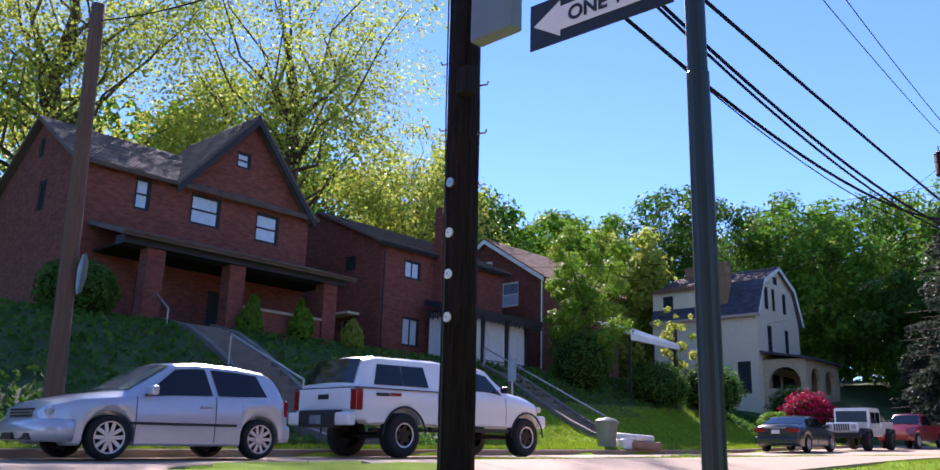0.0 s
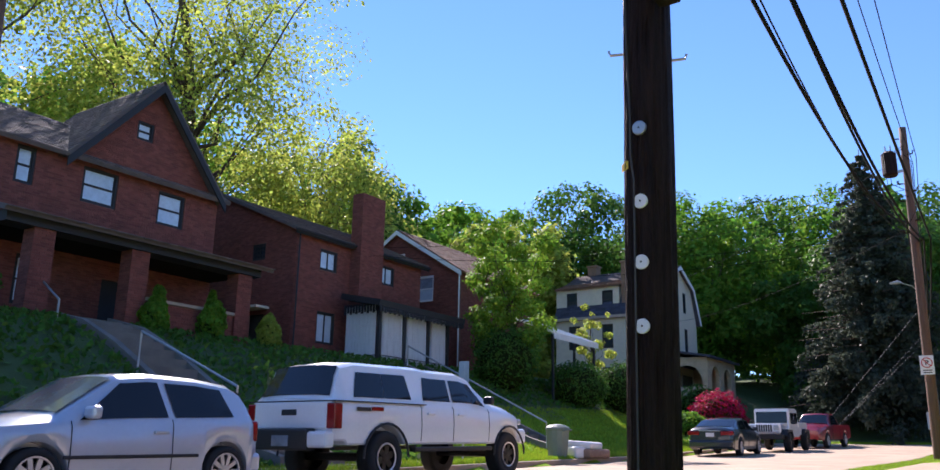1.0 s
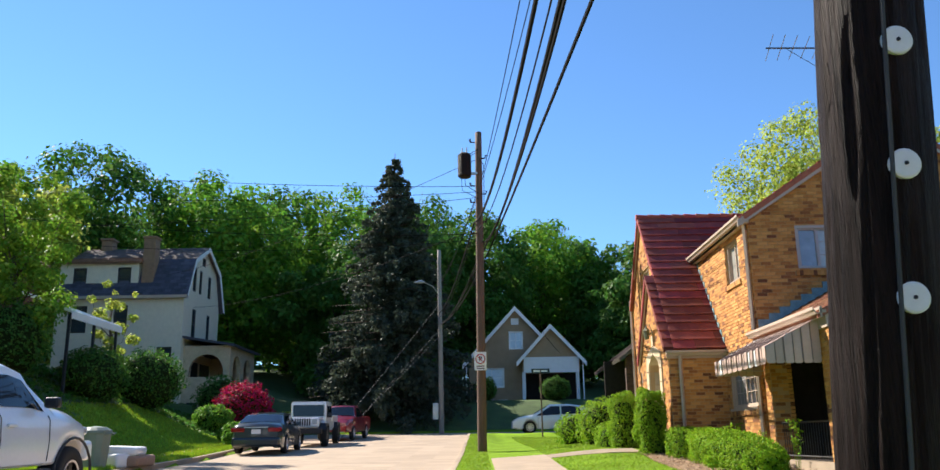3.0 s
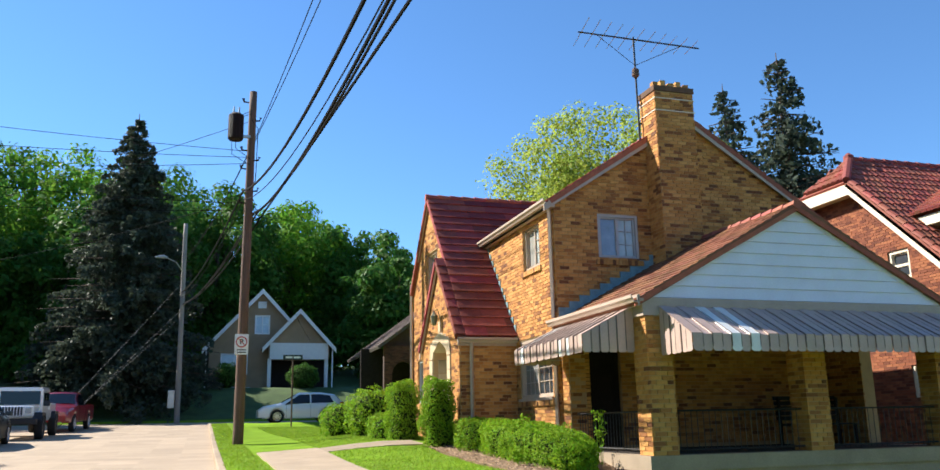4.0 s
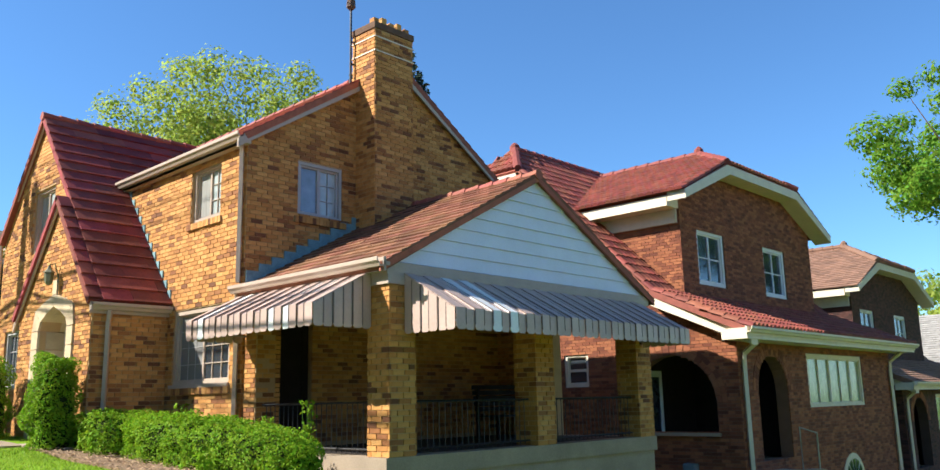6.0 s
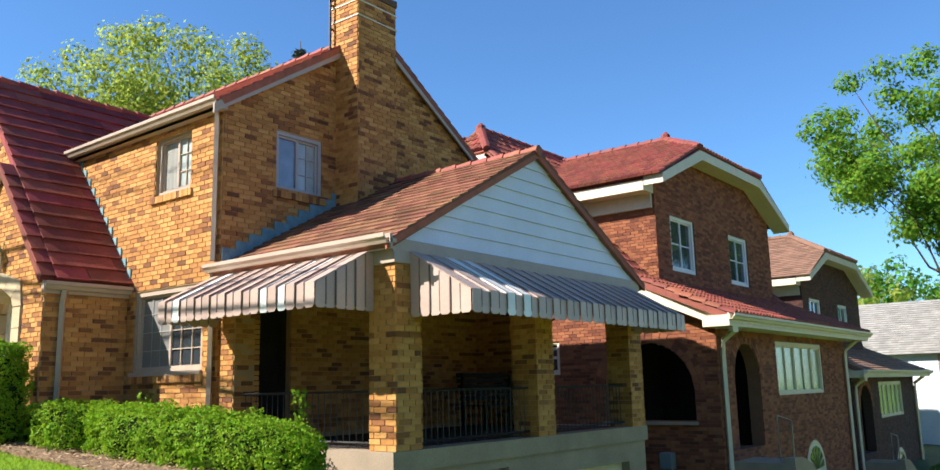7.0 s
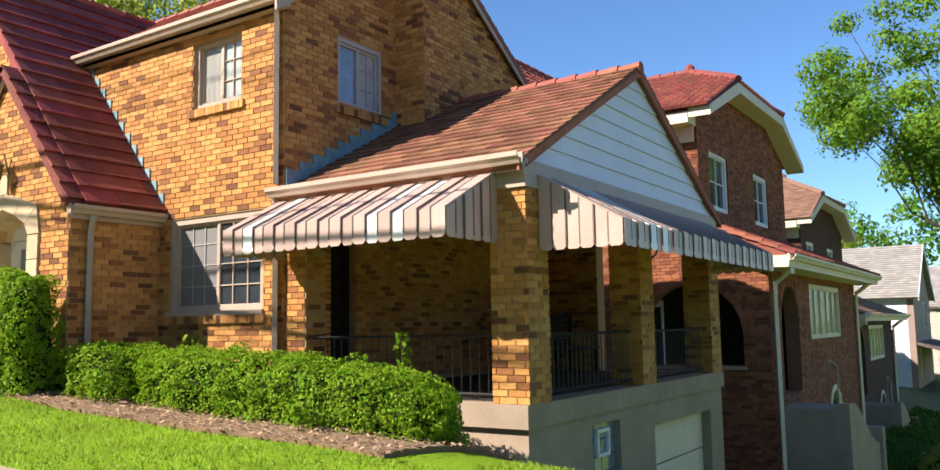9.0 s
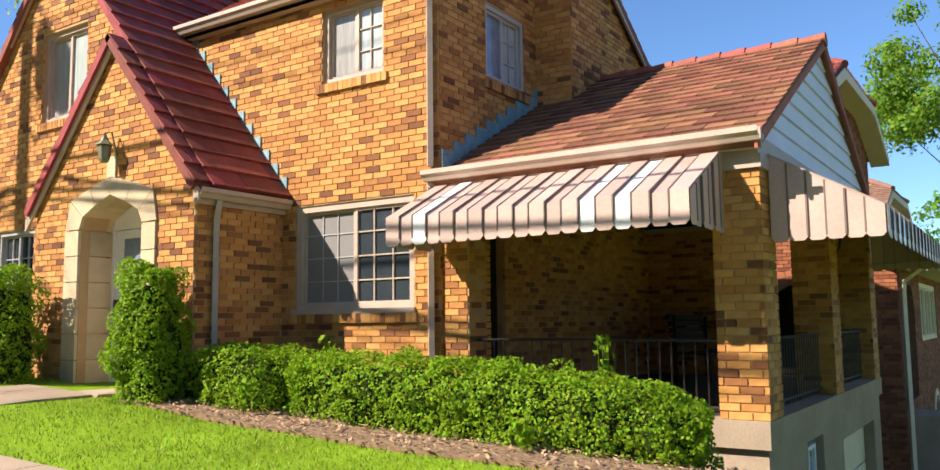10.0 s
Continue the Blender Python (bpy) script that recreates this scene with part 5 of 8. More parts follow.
for a, b in (((19.95, 10.6), (16.9, 14.22)), ((13.8, 10.6), (16.9, 14.22))):
    bm = bmesh.new()
    prism(bm, [(a[0], a[1]), (b[0], b[1]), (b[0], b[1] - 0.3), (a[0], a[1] - 0.3)], 0, 0.06, lambda u, v, w: Vector((-27.6 + w, u, v)))
    part("rake_board", bm, M_BLACKFR, h)
part("porch_floor", bx(-28.0, -25.5, 11.3, 19.9, 3.2, 4.85), M_REDMORT, h)
for y in (12.35, 15.35, 19.4):
    pl = part("porch_pillar", bx(-26.05, -25.5, y - 0.3, y + 0.3, 4.85, 7.65), M_REDMORT, h)
    lay_bricks(brick_list(rect(y - 0.3, y + 0.3, 4.85, 7.65), []), fx(-25.5, 1), pl, (0, 0), M_RED, M_RED_I, limit=0)
    lay_bricks(brick_list(rect(-26.05, -25.5, 4.85, 7.65), []), fy(y - 0.3), pl, (0, 0), M_RED, M_RED_I, limit=0)
for y0, y1 in ((15.66, 19.09),):
    pw = part("porch_wall", bx(-25.9, -25.6, y0, y1, 4.6, 6.2), M_REDMORT, h)
    lay_bricks(brick_list(rect(y0, y1, 3.6, 6.19), []), fx(-25.6, 1), pw, (0, 0), M_RED, M_RED_I, limit=0)
    part("coping", bx(-26.0, -25.5, y0, y1, 6.2, 6.3), M_CONC, h)
part("porch_beam", bx(-26.1, -25.4, 11.2, 20.0, 7.65, 7.95), M_BLACKFR, h)
# ceiling near black, the shade under the porch put into its colour
part("porch_ceiling", bx(-28.0, -26.1, 11.3, 19.9, 7.7, 7.8), M_DARK, h)
roof_sheet([(-28.0, 11.0, 8.75), (-28.0, 20.3, 8.75), (-25.1, 20.3, 7.95), (-25.1, 11.0, 7.95)], 0.12, M_SHINGLE, h, M_SHINGLE)
part("front_door", bx(-28.15, -28.1, 15.75, 16.65, 5.0, 7.1), M_BLACKFR, h)
# its steps up the bank, with hand rails
def bank_steps(label, y0, y1, xa, xb, rails):
    """Concrete steps up the bank between low cheek walls."""
    st = thing("garden_steps", label, "steps")
    n_st = int((xa - xb) / 0.5)
    for i in range(n_st):
        x = xa - 0.5 * i
        z = ground_z(x - 0.25, (y0 + y1) / 2) + 0.1
        part("step", bx(x - 0.52, x, y0 + 0.1, y1 - 0.1, z - 0.6, z), M_STEP, st)
    for y in (y0, y1):
        for i in range(6):
            p, q = xa - (xa - xb) * i / 6, xa - (xa - xb) * (i + 1) / 6
            zp, zq = ground_z(p, y), ground_z(q, y)
            bm = bmesh.new()
            prism(bm, [(p, zp + 0.22), (q + 0.004, zq + 0.22), (q + 0.004, zq - 0.3), (p, zp - 0.3)], -0.1, 0.1, lambda u, v, w: Vector((u, y + w, v)))
            part("cheek_wall", bm, M_STEP, st)
    for pts in rails:
        part("hand_rail", tb(pts, 0.032, 6), M_STEEL, st)
    return st


bank_steps("grey concrete steps climbing the bank to the porch", 12.9, 14.6, -16.2, -25.5, ([(-21.2, 12.75, 3.5), (-21.2, 12.75, 4.62), (-17.6, 12.75, 3.2), (-17.6, 12.75, 2.2)], [(-24.6, 12.5, 4.3), (-24.6, 12.5, 5.65), (-25.5, 12.5, 6.2)]))
gz = ground_z
bank_steps("weathered concrete steps with thin iron rails", 27.0, 28.4, -17.6, -24.5, ([(-18.0, 26.9, gz(-18.0, 26.9)), (-18.0, 26.9, gz(-18.0, 26.9) + 0.95), (-24.3, 26.9, gz(-24.3, 26.9) + 0.95), (-24.3, 26.9, gz(-24.3, 26.9))],))

# flat-fronted red brick house with a curtained canopy
h = thing("red_brick_house", "red brick house with front chimney and curtained canopy", "house")
wall(FX, [(24.0, 3.8), (32.3, 3.8), (32.3, 10.7), (24.0, 10.7)], [(25.4, 26.45, 9.25, 10.15), (29.2, 30.3, 9.3, 10.2), (25.4, 26.5, 6.15, 7.5)], M_REDMORT, h, bricks=M_RED_I, frame_m=M_BLACKFR, mpane=[M_PALEP], rows=1, cols=1)
wall(fy(24.0), [(-37.5, 3.8), (-28.0, 3.8), (-28.0, 10.7), (-32.6, 12.7), (-37.5, 10.7)], [(-30.6, -29.8, 9.6, 10.3)], M_REDMORT, h, bricks=M_RED_I, frame_m=M_BLACKFR, holes=[rect(-30.6, -29.6, 5.2, 7.3)])
part("side_door", bx(-30.6, -29.6, 24.15, 24.2, 5.2, 7.3), M_BLACKFR, h)
part("door_hood", bx(-31.0, -29.3, 23.3, 24.0, 7.45, 7.55), M_CREAM, h)
wall(fy(32.3, 1), [(-37.5, 3.8), (-28.3, 3.8), (-28.3, 10.7), (-32.6, 12.7), (-37.5, 10.7)], [], M_REDMORT, h)
roof_sheet([(-32.6, 23.7, 12.85), (-32.6, 32.6, 12.85), (-27.7, 32.6, 10.68), (-27.7, 23.7, 10.68)], 0.12, M_SHINGLE, h, M_SHINGLE)
roof_sheet([(-32.6, 23.7, 12.85), (-32.6, 32.6, 12.85), (-37.8, 32.6, 10.68), (-37.8, 23.7, 10.68)], 0.12, M_SHINGLE, h)
gutter((-27.72, 23.7, 10.5), (-27.72, 32.6, 10.5), (1, 0, 0), h, M_BLACKFR)
ch = part("chimney", bx(-28.0, -27.4, 27.25, 28.75, 4.0, 13.0), M_REDMORT, h)
lay_bricks(brick_list(rect(27.25, 28.75, 4.0, 13.0), []), fx(-27.4, 1), ch, (0, 0), M_RED, M_RED_I, limit=0)
lay_bricks(brick_list(rect(-28.0, -27.4, 4.0, 13.0), []), fy(27.25), ch, (0, 0), M_RED, M_RED_I, limit=0)
downspout([(-27.9, 24.1, 10.5), (-27.9, 24.1, 4.5)], h, M_BLACKFR)
part("canopy_deck", bx(-28.0, -25.4, 26.35, 31.3, 3.6, 4.95), M_BLACKFR, h)
roof_sheet([(-27.4, 26.2, 8.3), (-27.4, 31.6, 8.3), (-25.0, 31.9, 7.8), (-25.0, 25.9, 7.8)], 0.25, M_BLACKFR, h)
for y in (26.5, 28.1, 29.75, 31.2):
    part("canopy_post", bx(-25.6, -25.45, y - 0.08, y + 0.08, 4.95, 7.75), M_BLACKFR, h)


def curtain(p0, p1, z0, z1, parent, folds=9):
    p0, p1 = Vector(p0), Vector(p1)
    d = (p1 - p0)
    nn = Vector((-d.y, d.x, 0)).normalized()
    n = folds * 6
    bm = bmesh.new()
    rows = []
    for j, z in enumerate((z1, (z0 + z1) / 2, z0)):
        rows.append([bm.verts.new(p0 + d * (i / n) + nn * (0.075 + 0.02 * j) * math.sin(i * 2 * math.pi / 6 + 0.4 * math.sin(i * 0.7)) + Vector((0, 0, z))) for i in range(n + 1)])
    for a, b in zip(rows[:-1], rows[1:]):
        for i in range(n):
            bm.faces.new((a[i], a[i + 1], b[i + 1], b[i]))
    return part("curtain", bm, M_CURT, parent, "white hanging porch curtain", smooth=True)


for a, b in (((-25.55, 26.75, 0), (-25.55, 27.95, 0)), ((-25.55, 28.35, 0), (-25.55, 29.6, 0)), ((-25.6, 30.1, 0), (-25.6, 31.1, 0)), ((-27.3, 26.45, 0), (-25.65, 26.45, 0))):
    curtain(a, b, 5.0, 7.7, h)
railing((-25.4, 26.4, 0), (-25.4, 31.2, 0), 4.95, 5.65, h, 0.12)
railing((-27.3, 26.36, 0), (-25.4, 26.36, 0), 4.95, 5.65, h, 0.12)
fr = bmesh.new()
for i in range(40):
    y = 25.95 + 0.148 * i
    cuboid(fr, -25.06, -25.03, y, y + 0.1, 7.3 + 0.06 * (i % 2), 7.58)
for i in range(14):
    x = -27.2 + 0.155 * i
    cuboid(fr, x, x + 0.1, 26.2, 26.23, 7.35 + 0.06 * (i % 2), 7.75)
part("canopy_fringe", fr, M_BLACKFR, h, "black hanging canopy fringe")

# red brick house with white rakes
h = thing("red_brick_house", "red brick house with white-trimmed gable and brown roof", "house")
wall(fy(35.5), [(-36.0, 4.5), (-28.0, 4.5), (-28.0, 11.1), (-32.0, 13.6), (-36.0, 11.1)], [(-30.9, -29.6, 9.6, 11.0), (-32.4, -31.6, 11.6, 12.4)], M_REDMORT, h, bricks=M_RED_I, frame_m=M_WHITE, cols=1, rows=1, vertical=False, mpane=[M_PALEP, M_BLUEP])
wall(fx(-28.0, 1), [(35.8, 4.5), (43, 4.5), (43, 11.1), (35.8, 11.1)], [(38, 39.2, 9.3, 10.6)], M_REDMORT, h, bricks=M_RED_I)
roof_sheet([(-32.0, 35.2, 13.75), (-32.0, 43.3, 13.75), (-27.6, 43.3, 11.0), (-27.6, 35.2, 11.0)], 0.12, M_BROOF, h, M_BROOF)
roof_sheet([(-32.0, 35.2, 13.75), (-32.0, 43.3, 13.75), (-36.4, 43.3, 11.0), (-36.4, 35.2, 11.0)], 0.12, M_BROOF, h)
for s in (-1, 1):
    bm = bmesh.new()
    prism(bm, [(-32.0 + s * 4.4, 10.95), (-32.0, 13.68), (-32.0, 13.45), (-32.0 + s * 4.4, 10.72)], 0, 0.06, lambda u, v, w: Vector((u, 35.2 - w, v)))
    part("rake_board", bm, M_WHITE, h)
downspout([(-27.8, 35.3, 11.0), (-27.8, 35.3, 6.0)], h, M_WHITE)

# white metal canopy of the house beyond
cn = thing("porch_canopy", "white ribbed metal porch canopy on slim posts", "canopy")
roof_sheet([(-25.4, 35.7, 8.6), (-25.4, 40.4, 8.6), (-22.5, 40.4, 7.5), (-22.5, 35.7, 7.5)], 0.04, M_AWNW, cn)
for i in range(24):
    y = 35.72 + 0.2 * i
    part("canopy_rib", tb([(-25.4, y, 8.63), (-22.5, y, 7.53)], 0.022, 4), M_AWNW, cn)
    part("valance_slat", prism(bmesh.new(), [(y - 0.02, 7.52), (y + 0.165, 7.52), (y + 0.165, 7.28), (y + 0.11, 7.23), (y + 0.03, 7.23), (y - 0.02, 7.28)], 0, 0.012, lambda u, v, w: Vector((-22.5 + w, u, v))), M_AWNW, cn)
for y in (35.8, 38.0, 40.2):
    part("post", bx(-22.7, -22.6, y, y + 0.1, ground_z(-22.65, y) - 0.1, 7.5), M_BLACKFR, cn)

# cream gambrel house
h = thing("cream_house", "tall cream house with slate gambrel roof, arched porch", "house")
Ee, Ww, Sy, Ny = -26.0, -34.5, 58.0, 65.6
wall(fy(Sy), [(Ww, 3.0), (Ee, 3.0), (Ee, 12.0), (Ww, 12.0)], [(-27.6, -26.6, 6.3, 8.6), (-30.6, -29.7, 9.6, 11.4), (-33.4, -32.4, 9.6, 11.4), (-30.6, -29.7, 6.3, 8.2)], M_CREAM, h, frame_m=M_BLACKFR, cols=1, rows=1, vertical=False)
wall(fx(Ee, 1), [(Sy + 0.3, 3.0), (Ny, 3.0), (Ny, 12.0), (Ny - 1.0, 14.6), (61.8, 16.0), (Sy + 1.0, 14.6), (Sy + 0.3, 12.6), (Sy + 0.3, 12.0)], [(59.6, 60.3, 12.6, 14.3), (60.9, 61.5, 12.6, 14.3), (62.8, 63.5, 12.6, 14.2), (59.8, 60.6, 9.3, 11.4), (62.9, 63.6, 9.3, 11.4), (61.3, 62.1, 14.7, 15.3)], M_CREAM, h, frame_m=M_BLACKFR, cols=1, rows=1, vertical=False)
roof_sheet([(Ww, Sy + 1.0, 14.7), (Ee + 0.35, Sy + 1.0, 14.7), (Ee + 0.35, Sy - 0.35, 11.95), (Ww, Sy - 0.35, 11.95)], 0.12, M_SLATE, h, M_SLATE, 0.4, 0.25)
roof_sheet([(Ww, 61.8, 16.1), (Ee + 0.35, 61.8, 16.1), (Ee + 0.35, Sy + 1.0, 14.7), (Ww, Sy + 1.0, 14.7)], 0.12, M_SHINGLE, h, M_SHINGLE)
roof_sheet([(Ww, 61.8, 16.1), (Ee + 0.35, 61.8, 16.1), (Ee + 0.35, Ny - 1.0, 14.7), (Ww, Ny - 1.0, 14.7)], 0.12, M_SHINGLE, h)
roof_sheet([(Ww, Ny - 1.0, 14.7), (Ee + 0.35, Ny - 1.0, 14.7), (Ee + 0.35, Ny + 0.35, 11.95), (Ww, Ny + 0.35, 11.95)], 0.12, M_SLATE, h)
part("cornice", bx(Ww, Ee + 0.3, Sy - 0.4, Sy, 11.8, 12.0), M_TAUPE, h)
wall(fy(Sy + 0.1), [(Ww, 12.2), (-29.2, 12.2), (-29.2, 14.3), (Ww, 14.3)], [(-30.6, -29.7, 12.6, 14.0), (-33.6, -32.7, 12.6, 14.0)], M_CREAM, h, frame_m=M_BLACKFR, cols=1, rows=1, vertical=False)
part("dormer_side", bx(-29.45, -29.2, Sy + 0.4, Sy + 1.6, 12.2, 14.3), M_CREAM, h)
roof_sheet([(Ww, 60.5, 15.3), (-28.9, 60.5, 15.3), (-28.9, Sy - 0.2, 14.35), (Ww, Sy - 0.2, 14.35)], 0.12, M_BROOF, h, M_BROOF)
for x, z in ((-28.6, 16.0), (-33.0, 16.7)):
    part("chimney", bx(x - 0.4, x + 0.4, 58.1 if x > -30 else 61.4, 58.95 if x > -30 else 62.2, 12.3, z, bevel=0.03), M_CHIMB, h)
    part("chimney_cap", bx(x - 0.47, x + 0.47, 58.02 if x > -30 else 61.32, 59.03 if x > -30 else 62.28, z, z + 0.14, bevel=0.02), M_CHIMB, h)
for s in (-1, 1):
    bm = bmesh.new()
    prism(bm, [(61.8 + s * 4.15, 11.95), (61.8 + s * 2.8, 14.7), (61.8, 16.1), (61.8, 15.8), (61.8 + s * 2.65, 14.45), (61.8 + s * 3.95, 11.95)], 0, 0.06, lambda u, v, w: Vector((Ee + 0.3 + w, u, v)))
    part("rake_board", bm, M_WHITE, h)
PP = fx(-22.9, 1)
wall(fy(58.6), [(-26.0, 3.5), (-22.9, 3.5), (-22.9, 8.7), (-26.0, 8.7)], [], M_STONE, h, holes=[arch_poly(-25.6, -23.3, 6.65, 8.15)], name="porch_wall")
wall(PP, [(58.9, 3.5), (64.4, 3.5), (64.4, 8.7), (58.9, 8.7)], [], M_STONE, h, holes=[arch_poly(59.4, 61.2, 6.4, 8.15), arch_poly(62.0, 63.8, 6.4, 8.15)], name="porch_wall")
part("porch_floor", bx(-26.0, -23.2, 58.9, 64.4, 5.3, 5.5), M_CONC, h)
part("porch_wall", bx(-26.0, -22.9, 64.4, 64.7, 3.5, 8.7), M_STONE, h)
# dark ceiling, door and window added to give the arches their shade
part("porch_ceiling", bx(-26.0, -23.2, 58.9, 64.4, 8.4, 8.5), M_DARK, h)
part("porch_door", bx(-26.0, -25.94, 60.2, 61.4, 5.5, 7.8), M_BLACKFR, h)
part("added_dark_pane", bx(-26.0, -25.95, 62.0, 64.0, 6.0, 7.8), M_PANE, h)
roof_sheet([(-26.0, 58.2, 9.35), (-26.0, 64.9, 9.35), (-22.5, 64.9, 8.75), (-22.5, 58.2, 8.75)], 0.15, M_SLATE, h)
for x in (-25.6, -24.8, -24.0):
    part("basement_pane", bx(x, x + 0.7, 58.57, 58.6, 4.3, 5.0), M_BLACKFR, h)

# tan cottage at the street's head
M_TANW = mat("tan stucco", (0.36, 0.25, 0.15), 0.9, var=0.15, scale=2, fine=60)
h = thing("tan_cottage", "tan stucco cottage with white-edged twin gables", "house")
wall(fy(68), [(-7.2, 3.5), (0.0, 3.5), (0.0, 8.3), (-3.6, 12.2), (-7.2, 8.3)], [(-4.1, -3.0, 9.1, 10.5), (-6.4, -4.5, 6.2, 7.7)], M_TANW, h, frame_m=M_WHITE, vertical=True, cols=1, rows=2, mpane=[M_PALEP])
wall(fy(66.2), [(-3.2, 7.2), (1.1, 7.2), (1.1, 8.3), (-1.05, 10.6), (-3.2, 8.3)], [], M_TANW, h, name="porch_gable")
part("porch_valance", bx(-3.1, 1.0, 66.05, 66.12, 7.15, 8.3), M_WHITE, h)
for x in (-3.1, 0.9):
    part("porch_post", bx(x - 0.12, x + 0.12, 66.2, 66.45, 4.3, 7.2), M_WHITE, h)
part("porch_floor", bx(-3.2, 1.1, 66.1, 68, 3.5, 4.6), M_CONC, h)
# near-black sheet lays the porch shade over the stucco
part("porch_back", bx(-3.1, 1.1, 67.9, 68.05, 4.5, 7.2), M_DARK, h)
part("porch_door", bx(-0.9, -0.1, 67.8, 67.86, 4.6, 6.7), M_CREAM, h)
for ax, az, hw, y0, y1 in ((-3.6, 12.4, 4.1, 67.6, 76), (-1.05, 10.75, 2.6, 65.8, 72)):
    for s in (-1, 1):
        sl = (12.4 - 7.95) / 4.1
        roof_sheet([(ax, y0, az), (ax, y1, az), (ax + s * hw, y1, az - sl * hw), (ax + s * hw, y0, az - sl * hw)], 0.12, M_SHINGLE, h)
        bm = bmesh.new()
        prism(bm, [(ax, az), (ax + s * hw, az - sl * hw), (ax + s * hw, az - sl * hw - 0.35), (ax, az - 0.35)], 0, 0.07, lambda u, v, w: Vector((u, y0 - w, v)))
        part("rake_board", bm, M_WHITE, h)
part("gable_vent", bx(-3.9, -3.3, 67.94, 67.99, 11.0, 11.5), M_WHITE, h)
for x in (-6.0, -5.0):
    part("foundation_vent", bx(x, x + 0.7, 67.93, 67.99, 4.9, 5.3), M_WHITE, h)
for x in (-7.4, 1.3):
    downspout([(x, 67.7 if x < 0 else 66.0, 8.0), (x, 67.8 if x < 0 else 66.1, 4.4)], h, M_WHITE)

# dark brick neighbour up the hill
h = thing("brown_brick_house", "dark brown brick house with arched porch, brown roof", "house")
wall(fy(46.0), [(1.0, 1.5), (10.5, 1.5), (10.5, 6.3), (1.0, 6.3)], [], M_DARKMORT, h, holes=[arch_poly(1.4, 2.6, 2.6, 5.5), arch_poly(3.1, 4.6, 2.6, 5.5)], bricks=M_DARKB_I)
# black sheet stands for the shade behind the arches
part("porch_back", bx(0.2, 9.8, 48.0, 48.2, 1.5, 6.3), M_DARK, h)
roof_sheet([(5.8, 46, 10.0), (5.8, 55, 10.0), (0.6, 55, 6.2), (0.6, 45.6, 6.2)], 0.12, M_SHINGLE, h, M_SHINGLE)
roof_sheet([(5.8, 46, 10.0), (5.8, 55, 10.0), (10.9, 55, 6.2), (10.9, 45.6, 6.2)], 0.12, M_SHINGLE, h)
part("wall", prism(bmesh.new(), [(1, 6.3), (10.4, 6.3), (5.8, 9.8)], 0.3, 0.5, fy(46)), M_DARKMORT, h)


